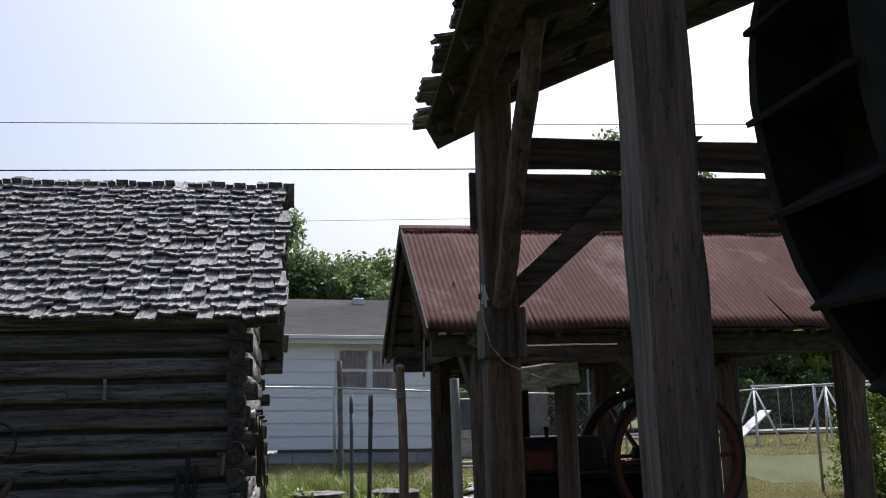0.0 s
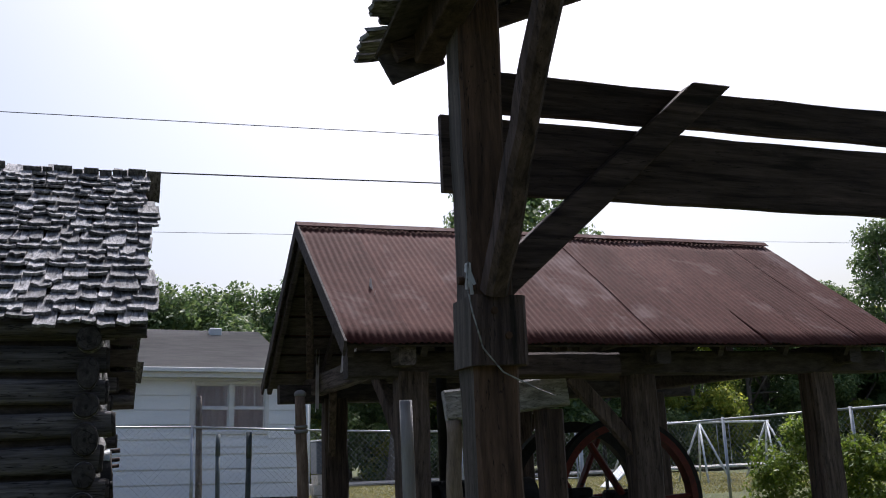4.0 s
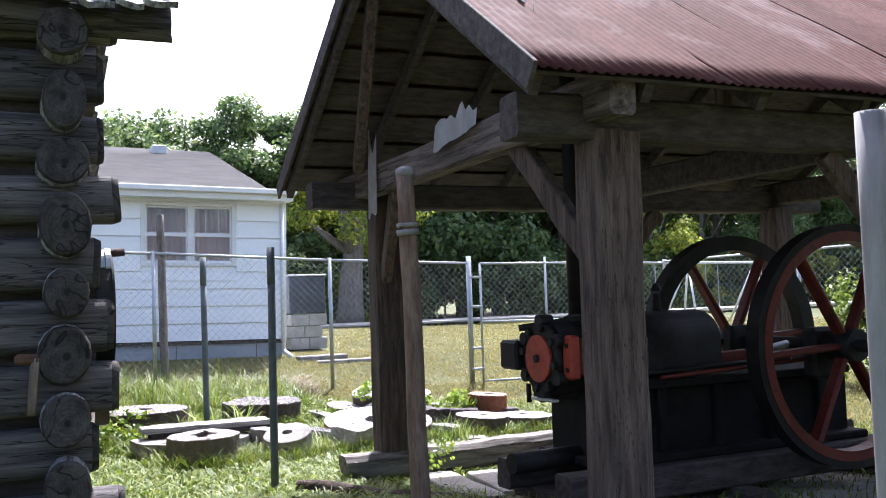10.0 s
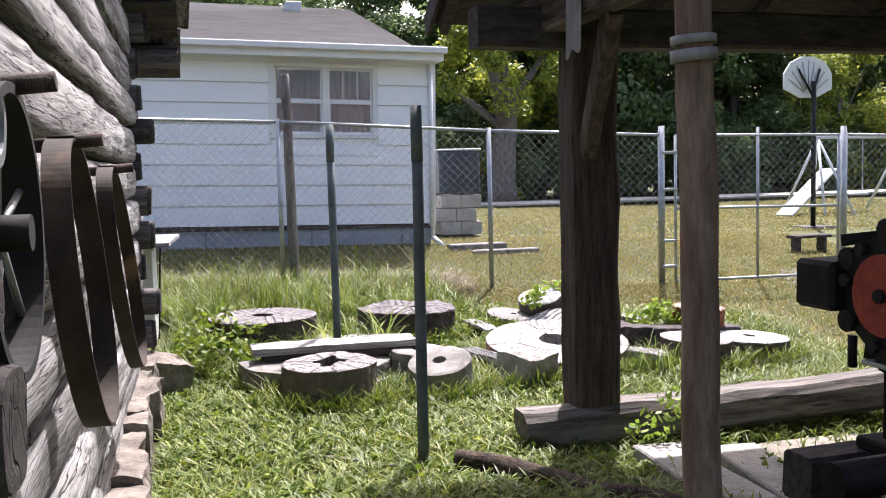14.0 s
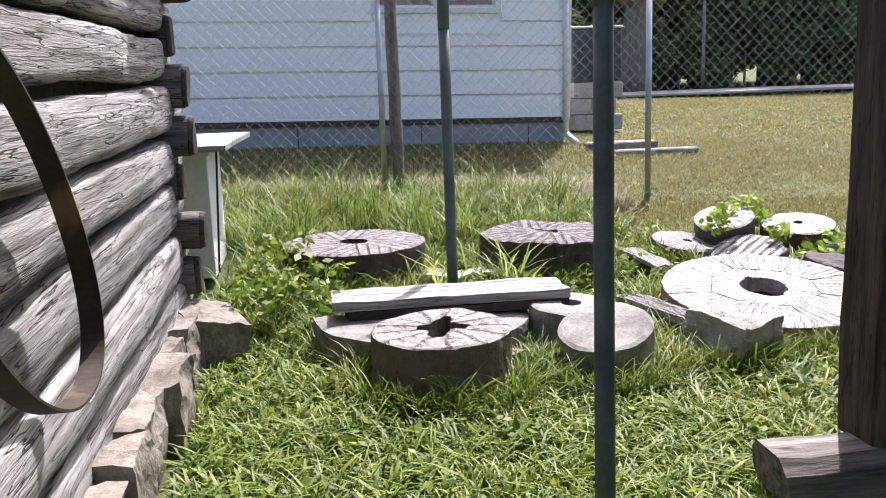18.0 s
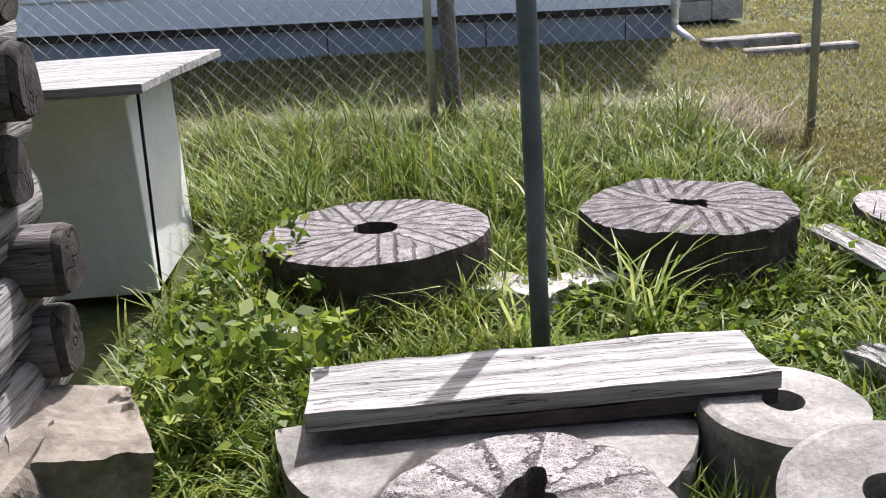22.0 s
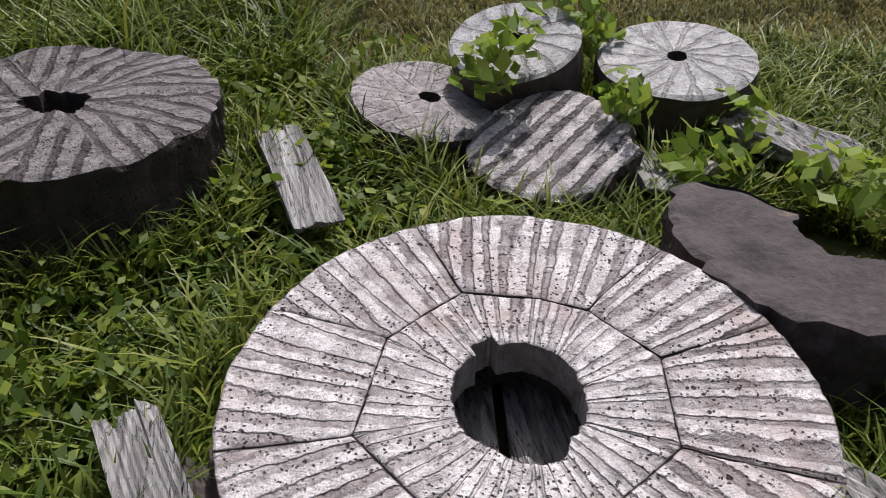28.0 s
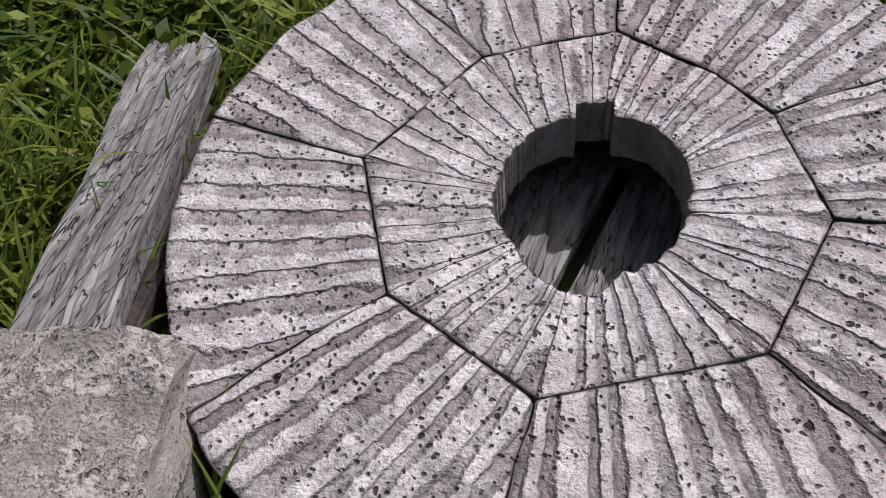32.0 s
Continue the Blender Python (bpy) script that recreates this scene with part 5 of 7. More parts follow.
def lay_stone(label, mats, x, y, top, r, h, hole, tilt=(0, 0, 0), **kw):
    o = mesh_thing("millstone", stone_bm(r, h, hole, **kw), mats, label, "millstone", "millstones in the grass")
    m = pose(x, y, top, *tilt)
    o.matrix_world = m @ Matrix.Translation((0, 0, -h))
    return o


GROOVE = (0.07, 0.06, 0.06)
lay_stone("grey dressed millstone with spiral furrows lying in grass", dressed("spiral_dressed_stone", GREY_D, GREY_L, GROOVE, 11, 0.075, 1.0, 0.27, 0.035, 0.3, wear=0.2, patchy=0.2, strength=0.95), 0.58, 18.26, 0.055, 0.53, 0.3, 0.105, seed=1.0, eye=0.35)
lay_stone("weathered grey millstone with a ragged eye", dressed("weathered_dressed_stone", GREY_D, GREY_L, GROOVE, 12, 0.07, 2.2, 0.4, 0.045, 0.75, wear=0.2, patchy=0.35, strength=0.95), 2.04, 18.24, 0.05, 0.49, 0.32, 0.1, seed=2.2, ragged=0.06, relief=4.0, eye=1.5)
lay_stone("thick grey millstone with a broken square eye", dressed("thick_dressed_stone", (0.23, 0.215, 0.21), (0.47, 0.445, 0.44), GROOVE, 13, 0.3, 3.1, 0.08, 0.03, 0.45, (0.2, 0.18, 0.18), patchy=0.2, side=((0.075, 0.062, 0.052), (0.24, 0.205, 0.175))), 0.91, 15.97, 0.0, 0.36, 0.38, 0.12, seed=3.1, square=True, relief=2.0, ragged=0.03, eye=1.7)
lay_stone("small pale grindstone tilted on its neighbour", M_SAND, 1.78, 15.99, -0.06, 0.25, 0.22, 0.055, (13, -10, 0), seed=4.0, seg=80, nr=8, ragged=0.008, eye=0.1)
lay_stone("small pale round grindstone lying flat", M_SAND, 1.73, 16.46, -0.05, 0.235, 0.28, 0.06, (2, 2, 0), seed=5.0, seg=80, nr=8, ragged=0.012, eye=0.1)
lay_stone("large tan sandstone half disc under a board", M_SAND, 0.89, 16.64, -0.09, 0.62, 0.2, 0.05, (1, 1, 0), seed=6.0, seg=100, nr=8, ragged=0.015, arc=(180, 360))
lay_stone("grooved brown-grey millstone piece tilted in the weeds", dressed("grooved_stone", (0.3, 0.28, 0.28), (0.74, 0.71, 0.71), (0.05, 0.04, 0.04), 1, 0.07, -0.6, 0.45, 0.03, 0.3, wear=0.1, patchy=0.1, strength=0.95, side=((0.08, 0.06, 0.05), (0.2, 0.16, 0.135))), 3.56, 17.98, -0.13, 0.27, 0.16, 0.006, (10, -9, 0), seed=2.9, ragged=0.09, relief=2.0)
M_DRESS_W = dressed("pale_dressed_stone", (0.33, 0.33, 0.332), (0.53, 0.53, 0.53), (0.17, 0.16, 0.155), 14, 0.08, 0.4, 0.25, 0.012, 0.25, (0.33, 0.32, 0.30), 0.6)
lay_stone("pale white millstone with a small eye", M_DRESS_W, 4.12, 18.27, 0.0, 0.28, 0.3, 0.035, (7, -4, 0), seed=0.4, eye=0.4, seg=140, nr=14, ragged=0.008)
lay_stone("pale millstone half hidden by leaves", M_DRESS_W, 3.57, 18.44, 0.05, 0.235, 0.2, 0.04, (14, -12, 0), seed=1.4, eye=0.4, seg=140, nr=14, ragged=0.01)
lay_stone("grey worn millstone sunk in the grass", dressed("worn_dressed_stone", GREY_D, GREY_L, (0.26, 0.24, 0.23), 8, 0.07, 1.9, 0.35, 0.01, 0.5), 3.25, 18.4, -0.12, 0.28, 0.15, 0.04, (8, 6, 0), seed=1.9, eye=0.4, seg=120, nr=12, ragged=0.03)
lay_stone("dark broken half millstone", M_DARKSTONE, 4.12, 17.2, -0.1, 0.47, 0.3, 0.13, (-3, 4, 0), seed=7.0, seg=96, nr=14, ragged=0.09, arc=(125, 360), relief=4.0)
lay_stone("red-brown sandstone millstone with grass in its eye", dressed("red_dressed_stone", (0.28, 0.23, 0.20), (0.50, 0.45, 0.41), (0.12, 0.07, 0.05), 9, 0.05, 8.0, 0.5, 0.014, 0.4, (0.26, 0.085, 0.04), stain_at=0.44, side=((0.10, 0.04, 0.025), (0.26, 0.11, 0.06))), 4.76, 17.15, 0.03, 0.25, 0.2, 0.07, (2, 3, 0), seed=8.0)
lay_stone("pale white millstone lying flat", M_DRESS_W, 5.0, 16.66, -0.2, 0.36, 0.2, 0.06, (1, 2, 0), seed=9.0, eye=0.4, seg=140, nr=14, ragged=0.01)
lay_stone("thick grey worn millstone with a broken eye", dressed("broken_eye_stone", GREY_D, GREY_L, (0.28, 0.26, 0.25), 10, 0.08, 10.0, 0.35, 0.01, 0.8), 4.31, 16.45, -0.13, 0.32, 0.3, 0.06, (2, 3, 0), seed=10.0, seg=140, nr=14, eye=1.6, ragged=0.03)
# underneath the red stone
o = mesh_thing("stone_slab", rock_bm(0.6, 0.5, 0.16, 11.0), M_DARKSTONE, "dark flat stone under the red millstone", "stone")
o.location = (4.8, 17.2, -0.24)

# the large burr stone, pieced from blocks
BURR = thing("burr_millstone", "large pale burr millstone pieced from pitted blocks", "millstone", (3.10, 16.826, -0.316), "millstones in the grass")
BURR.rotation_euler = (radians(7.7), radians(-0.5), 0)
BR, BH = 0.642, 0.19
RING = [(180, 0.366), (222, 0.33), (270, 0.32), (328, 0.326), (371, 0.342), (407, 0.335), (427, 0.335), (441, 0.337), (457, 0.371), (494, 0.355), (540, 0.366)]
EYE_R = [(180, 0.148), (199, 0.146), (226, 0.131), (252, 0.143), (268, 0.151), (283, 0.151), (304, 0.119), (325, 0.126), (374, 0.138), (398, 0.16), (435, 0.186), (452, 0.178), (473, 0.174), (497, 0.17), (523, 0.152), (540, 0.148)]


def along(table, a):
    """Radius, at the angle a in degrees, of the polygon whose corners the table lists."""
    a = (a - 180) % 360 + 180
    if a < table[0][0]:
        a += 360
    for (a0, r0), (a1, r1) in zip(table, table[1:]):
        if a0 <= a <= a1:
            t0, t1, t = radians(a0), radians(a1), radians(a)
            if table is EYE_R:
                return r0 + (r1 - r0) * (a - a0) / (a1 - a0)
            return r0 * r1 * math.sin(t1 - t0) / (r0 * math.sin(t - t0) + r1 * math.sin(t1 - t))
    return table[0][1]


def eye_r(a):
    r = along(EYE_R, a) + 0.006 * noise.noise(Vector((a * 0.12, 3, 0))) + 0.004 * noise.noise(Vector((a * 0.5, 3, 0)))
    q = (a - 102) % 360
    q = min(q, 360 - q)
    if q < 9:
        r += 0.03
    return r


def rim_r(a):
    c = Vector((math.cos(radians(a)), math.sin(radians(a)), 0))
    return BR * (1 + 0.014 * noise.noise(c * 3) + 0.008 * noise.noise(c * 12) + 0.005 * noise.noise(c * 30))


core = bmesh.new()
seg = 120
rings = [[core.verts.new((math.cos(radians(3 * i)) * rr, math.sin(radians(3 * i)) * rr, z)) for i in range(seg) for rr in [eye_r(3 * i) + 0.05 if k in (0, 3) else rim_r(3 * i) - 0.014]] for k, z in enumerate((0.0, 0.0, BH - 0.03, BH - 0.03))]
for k in range(4):
    for i in range(seg):
        core.faces.new((rings[k][i], rings[k][(i + 1) % seg], rings[(k + 1) % 4][(i + 1) % seg], rings[(k + 1) % 4][i]))
bmesh.ops.recalc_face_normals(core, faces=core.faces[:])
part("plaster_core", core, M_DARKSTONE, BURR, "dark plaster core")


def block_bm(lo, hi, lo_out, hi_out, inner, seed, h, gap, run):
    """One burr block between two joints: of the inner ring round the eye, or of the outer ring to the rim;
    its furrows run along the angle run."""
    b = bmesh.new()
    across = b.verts.layers.float.new("furrow")
    na, nr = max(10, int((hi - lo) / 1.1)), 22 if inner else 30
    grid = []
    lift = 0.003 * noise.noise(Vector((seed * 3.3, 0.5, 0)))
    for j in range(nr + 1):
        row = []
        for i in range(na + 1):
            f, g = i / na, j / nr
            a = (lo + (hi - lo) * f) * (1 - g) + (lo_out + (hi_out - lo_out) * f) * g
            if inner:
                r0, r1 = eye_r(a), along(RING, a) - 0.0005
            else:
                r0, r1 = along(RING, a) + 0.0005, rim_r(a)
            if j == nr and inner or j == 0 and not inner:
                w = 0.003 * noise.noise(Vector((a * 0.12, seed, 0))) + 0.002 * noise.noise(Vector((a * 1.1, seed, 0)))
                r0, r1 = (r0, r1 - abs(w)) if inner else (r0 + abs(w), r1)
            rr = r0 + (r1 - r0) * g
            wob = 0.0004 + gap * 2.6 * max(0.0, 0.25 + noise.noise(Vector((rr * 14, seed, 7))))
            t = radians(a) + (wob / rr if i == 0 else -wob / rr if i == na else 0) + 0.008 * noise.noise(Vector((rr * 16, round(a / 40), 1)))
            x, y = math.cos(t) * rr, math.sin(t) * rr
            z = h + lift + 0.004 * noise.noise(Vector((x * 9, y * 9, seed))) + 0.0025 * noise.noise(Vector((x * 38, y * 38, seed)))
            if i in (0, na) and not inner or j in (0, nr):
                z -= 0.003
            v = b.verts.new((x, y, z))
            turn = t - radians(run)
            v[across] = 2.0 + 0.45 * rr * math.sin(turn) + 0.24 * turn + 0.03 * noise.noise(Vector((turn * 9, seed, 2))) + 0.013 * seed
            row.append(v)
        grid.append(row)
    for j in range(nr):
        for i in range(na):
            b.faces.new((grid[j][i], grid[j][i + 1], grid[j + 1][i + 1], grid[j + 1][i])).smooth = True
    border = grid[0] + [row[-1] for row in grid[1:]] + grid[-1][-2::-1] + [row[0] for row in grid[-2:0:-1]]
    dn = [b.verts.new((v.co.x * (0.992 if not inner else 1.004), v.co.y * (0.992 if not inner else 1.004), BH - 0.1 if inner else 0.0)) for v in border]
    for i in range(len(border)):
        k = (i + 1) % len(border)
        f = b.faces.new((border[i], dn[i], dn[k], border[k]))
        edge = math.hypot(border[i].co.x, border[i].co.y)
        f.material_index = 1 if edge > 0.58 and math.hypot(border[k].co.x, border[k].co.y) > 0.58 else 2
    bmesh.ops.recalc_face_normals(b, faces=b.faces[:])
    return b


M_EYESIDE = surface("chipped_eye_wall", (0.20, 0.18, 0.175), (0.46, 0.43, 0.42), 7.0, (1, 1, 1), 40, 0.9, bump=0.9, depth=0.02, stain=(0.10, 0.06, 0.04), stain_at=0.6, stain_scale=6)
M_RUSTSIDE = surface("rusty_stone_side", (0.22, 0.12, 0.075), (0.42, 0.31, 0.25), 6.0, (1, 1, 2), 40, 0.9, bump=0.8, depth=0.015, stain=(0.07, 0.05, 0.04), stain_at=0.58, stain_scale=5)
joints = [(180, 178), (222, 227), (270, 270), (328, 330), (371, 370), (407, 400), (457, 459), (494, 501), (540, 538)]
for k, ((a0, b0), (a1, b1)) in enumerate(zip(joints, joints[1:])):
    run = a0 + 0.3 * (a1 - a0)
    part("burr_block", block_bm(a0, a1, a0, a1, True, k + 3.3, BH, 0.0001, run), [M_BURR, M_RUSTSIDE, M_EYESIDE], BURR)
    part("burr_block", block_bm(a0, a1, b0, b1, False, k + 20.7, BH, 0.0008, run), [M_BURR, M_RUSTSIDE, M_DARKSTONE], BURR)
for k, (x, w) in enumerate(((2.93, 0.2), (3.15, 0.17), (3.36, 0.2))):
    o = mesh_thing("old_board", split_board((x - 0.08, 16.15, -0.43), (x + 0.12, 17.4, -0.26), w, 0.035, 9, 0.05, k + 2), M_PALE_Y, "split grey board under the burr stone", "board", "boards under the stones")

# boards, timbers and loose rocks among the stones
mesh_thing("weathered_board", split_board((3.86, 17.98, -0.2), (3.83, 17.7, -0.2), 0.1, 0.03, 5, 0.03, 12), M_PALE_Y, "short pale board end by the grooved millstone", "board")
mesh_thing("plank", split_board((0.37, 16.65, 0.0), (1.74, 16.65, 0.0), 0.33, 0.055, 2, 0.012, 4, 1.0), M_PALE, "bleached thick plank lying over the sandstone disc", "plank")
mesh_thing("plank", split_board((0.45, 16.65, -0.058), (1.75, 16.65, -0.058), 0.3, 0.05, 5, 0.04, 5, 1.0), M_DARKWOOD, "dark plank under the bleached one", "plank")
mesh_thing("weathered_board", split_board((2.255, 17.07, -0.2), (2.46, 16.3, -0.18), 0.14, 0.05, 9, 0.09, 6), M_PALE_Y, "split silver-grey board beside the burr stone", "board")
mesh_thing("weathered_board", split_board((2.40, 16.95, -0.25), (2.48, 16.3, -0.25), 0.09, 0.07, 5, 0.1, 7), M_DARKWOOD, "rotten dark board beside the burr stone", "board")
mesh_thing("weathered_board", split_board((3.6, 16.55, -0.22), (3.85, 16.15, -0.22), 0.2, 0.06, 7, 0.04, 8), M_PALE_Y, "grey board end under the burr stone", "board")
mesh_thing("weathered_board", split_board((2.7, 18.3, -0.14), (2.77, 17.66, -0.15), 0.15, 0.03, 8, 0.04, 9), M_PALE_Y, "lichened grey board in the grass", "board")
mesh_thing("weathered_board", split_board((4.2, 18.15, -0.16), (4.45, 17.65, -0.16), 0.22, 0.05, 8, 0.04, 10), M_PALE_Y, "grey board beside the pale millstone", "board")
for x, y, z, sx, sy, sz, sd, m in ((2.57, 16.17, -0.25, 0.3, 0.44, 0.3, 0.4, M_BOULDER), (3.98, 17.86, -0.26, 0.16, 0.2, 0.1, 2.3, M_CONC), (0.9, 15.5, -0.33, 0.12, 0.1, 0.06, 3.2, M_ROCK), (1.25, 16.15, -0.28, 0.22, 0.18, 0.14, 4.4, M_ROCK), (0.15, 17.75, -0.22, 0.35, 0.25, 0.14, 5.3, M_CONC), (1.2, 17.85, -0.2, 0.35, 0.22, 0.12, 6.6, M_CONC), (1.55, 17.95, -0.2, 0.3, 0.2, 0.1, 7.6, M_CONC), (4.0, 16.0, -0.36, 0.26, 0.2, 0.1, 8.8, M_CONC)):
    o = mesh_thing("rock", rock_bm(sx, sy, sz, sd), m, "rough pale rock lying in the grass", "rock", "loose rocks")
    o.matrix_world = pose(x, y, z, 0, 0, sd * 50)
mesh_thing("fallen_log", rod((1.38, 14.12, -0.27), (2.5, 12.6, -0.27), 0.075, 0.06, 12, 0.045, 20), M_ROTLOG, "rotten fallen log half hidden in the grass", "log")
mesh_thing("grey_stick", rod((-0.1, 15.2, -0.29), (1.1, 14.1, -0.29), 0.02, 0.014, 8, 0.03, 14), M_SILL, "grey weathered stick lying in the grass", "stick")
for p, q, w in (((2.55, 13.9, -0.27), (2.5, 12.75, -0.27), 0.32), ((2.95, 13.75, -0.275), (2.85, 12.85, -0.275), 0.3)):
    mesh_thing("concrete_strip", beam(p, q, w, 0.08, 0.01, 0.012, cuts=8), M_CONC, "pale broken concrete strip beside the shed", "concrete strip", "concrete strips")


# ---- white house ----
HOUSE = thing("house", "small white clapboard house with a grey shingle roof", "house", (0, 27, 0.3))
HOUSE.rotation_euler = (0, radians(1.25), 0)
HI = Matrix.Translation((0, -27, -0.3))


def hp(name, bm, mat, label="", parent=None):
    o = part(name, bm, mat, parent or HOUSE, label)
    if parent is None:
        o.matrix_parent_inverse = HI
    return o


WX0, WX1, WZ0, WZ1, FY = 1.22, 2.84, 2.17, 3.22, 24.05
HX0, HX1, HZ0, HZ1 = -7.0, 3.86, 0.68, 3.44
for nm, x0, x1, z0, z1 in (("wall", HX0, WX0, HZ0, HZ1), ("wall", WX1, HX1, HZ0, HZ1), ("wall", WX0, WX1, HZ0, WZ0), ("wall", WX0, WX1, WZ1, HZ1)):
    hp(nm, box(x0, x1, FY, FY + 0.15, z0, z1), M_SIDING)
hp("side_wall", box(HX1 - 0.15, HX1, FY + 0.15, 35.6, HZ0, HZ1), M_SIDING)
hp("back_wall", box(HX0, HX1 - 0.15, 35.45, 35.6, HZ0, HZ1), M_SIDING)
hp("side_wall", box(HX0, HX0 + 0.15, FY + 0.15, 35.45, HZ0, HZ1), M_SIDING)
hp("floor", box(HX0, HX1, FY, 35.6, 0.6, 0.67), M_DARKWOOD)
hp("foundation", box(HX0 + 0.05, HX1 - 0.05, FY + 0.03, 35.55, -0.3, 0.6), M_FOUND, "blue-grey painted block foundation")
for k in range(6):
    x = 3.3 - k * 0.8 + 0.1 * math.sin(k * 7)
    hp("foundation_joint", box(x, x + 0.012, FY + 0.022, FY + 0.032, 0.3 - (k % 2) * 0.2, 0.58 - (k % 2) * 0.25), M_DARKWOOD)


def lap(x0, x1, z0, z1):
    b = bmesh.new()
    y = FY
    z0 = z0 + 0.022
    vs = [(x0, y - 0.03, z0), (x1, y - 0.03, z0), (x1, y - 0.014, z1), (x0, y - 0.014, z1), (x0, y - 0.004, z0), (x1, y - 0.004, z0)]
    v = [b.verts.new(c) for c in vs]
    b.faces.new((v[0], v[1], v[2], v[3]))
    b.faces.new((v[4], v[5], v[1], v[0]))
    b.faces.new((v[0], v[3], v[4]))
    b.faces.new((v[1], v[5], v[2]))
    return b


z = HZ0 - 0.02
while z < HZ1 - 0.05:
    z1 = min(z + 0.325, HZ1)
    if z1 > WZ0 - 0.08 and z < WZ1 + 0.06:
        hp("siding_board", lap(HX0, WX0 - 0.07, z, z1), M_SIDING)
        hp("siding_board", lap(WX1 + 0.07, HX1 - 0.09, z, z1), M_SIDING)
    else:
        hp("siding_board", lap(HX0, HX1 - 0.09, z, z1), M_SIDING)
    z += 0.325
hp("corner_board", box(HX1 - 0.09, HX1 + 0.02, FY - 0.03, FY + 0.1, HZ0 - 0.04, HZ1), M_TRIM)
WIN = hp("window", box(WX0 - 0.07, WX1 + 0.07, FY - 0.035, FY - 0.005, WZ0 - 0.09, WZ0 - 0.02, 0.004), M_TRIM, "paired white sash window with curtains")
for x0, x1, z0, z1 in ((WX0 - 0.07, WX0 + 0.02, WZ0 - 0.02, WZ1 + 0.06), (WX1 - 0.02, WX1 + 0.07, WZ0 - 0.02, WZ1 + 0.06), (WX0 + 0.02, WX1 - 0.02, WZ1 - 0.01, WZ1 + 0.06), (2.0, 2.1, WZ0 - 0.02, WZ1 - 0.01)):
    hp("window_frame", box(x0, x1, FY - 0.035, FY + 0.06, z0, z1, 0.004), M_TRIM, parent=WIN)
for x0, x1 in ((WX0 + 0.02, 2.0), (2.1, WX1 - 0.02)):
    zm = (WZ0 + WZ1) / 2 - 0.02
    for z0, z1, y in ((WZ0 - 0.02, zm, FY + 0.02), (zm, WZ1 - 0.01, FY + 0.045)):
        for a0, a1, c0, c1 in ((x0, x1, z0, z0 + 0.04), (x0, x1, z1 - 0.04, z1), (x0, x0 + 0.035, z0 + 0.04, z1 - 0.04), (x1 - 0.035, x1, z0 + 0.04, z1 - 0.04)):
            hp("sash", box(a0, a1, y - 0.012, y + 0.012, c0, c1), M_TRIM, parent=WIN)
        g = hp("pane", box(x0 + 0.035, x1 - 0.035, y - 0.002, y + 0.002, z0 + 0.04, z1 - 0.04), M_GLASS, parent=WIN)
        g.visible_shadow = False
    if x0 > 2:
        for k in (1, 2):
            x = x0 + (x1 - x0) * k / 3
            hp("muntin", box(x - 0.01, x + 0.01, FY + 0.036, FY + 0.054, zm, WZ1 - 0.04), M_TRIM, parent=WIN)
    cur = bmesh.new()
    top_, bot_ = [], []
    for i in range(41):
        x = x0 + (x1 - x0) * i / 40
        y = FY + 0.075 + 0.008 * math.sin(i * 1.1)
        top_.append(cur.verts.new((x, y, WZ1)))
        bot_.append(cur.verts.new((x, y, WZ0)))
    for i in range(40):
        cur.faces.new((bot_[i], bot_[i + 1], top_[i + 1], top_[i]))
    bmesh.ops.solidify(cur, geom=cur.faces[:], thickness=0.004)
    hp("curtain", cur, M_CURTAIN, "pale folded curtain", parent=WIN)
b = bmesh.new()
vs = [(-7.3, 23.62, 3.54), (3.42, 23.62, 3.54), (3.42, 29.8, 5.22), (-7.3, 29.8, 5.22), (-7.3, 36.0, 3.54), (3.42, 36.0, 3.54)]
v = [b.verts.new(c) for c in vs]
b.faces.new((v[0], v[1], v[2], v[3]))
b.faces.new((v[3], v[2], v[5], v[4]))
bmesh.ops.solidify(b, geom=b.faces[:], thickness=0.06)
hp("roof", b, M_ASPHALT, "grey asphalt shingle roof")
b = bmesh.new()
v = [b.verts.new(c) for c in ((3.3, 24.2, 3.42), (3.3, 35.4, 3.42), (3.3, 29.8, 5.12))]
b.faces.new(v)
bmesh.ops.solidify(b, geom=b.faces[:], thickness=0.05)
hp("gable", b, M_SIDING)
hp("lean_roof", box(3.42, 3.93, 23.62, 35.0, 3.5, 3.56), M_ASPHALT)
hp("fascia", box(-7.3, 3.93, 23.66, 23.7, 3.33, 3.5), M_TRIM)
hp("gutter", box(-7.3, 3.97, 23.56, 23.655, 3.44, 3.54, 0.012), M_TRIM, "white metal gutter")
hp("soffit", box(-7.3, 3.92, 23.7, 24.02, 3.33, 3.36), M_TRIM)
hp("downspout", rod((3.78, 24.0, 3.3), (3.82, 24.0, 0.45), 0.04, seg=8), M_TRIM, "white downspout")
hp("downspout_elbow", rod((3.82, 24.0, 0.45), (3.95, 23.75, 0.3), 0.04, seg=8), M_TRIM)
hp("roof_vent", box(1.92, 2.26, 28.9, 29.25, 4.94, 5.18, 0.02), M_GALV, "white metal roof vent")
hp("window_board", box(1.2, 2.9, FY - 0.03, FY - 0.022, 1.78, 1.82), M_TRIM)
for k, (x0, x1, y0, y1, h) in enumerate(((3.95, 4.9, 23.3, 23.6, 0.1), (4.2, 5.3, 22.9, 23.1, 0.07))):
    mesh_thing("splash_block", box(x0, x1, y0, y1, float(ground_z(x0, y0)), float(ground_z(x0, y0)) + h, 0.015), M_ROCK, "grey concrete splash block by the downspout", "splash block", "splash blocks")
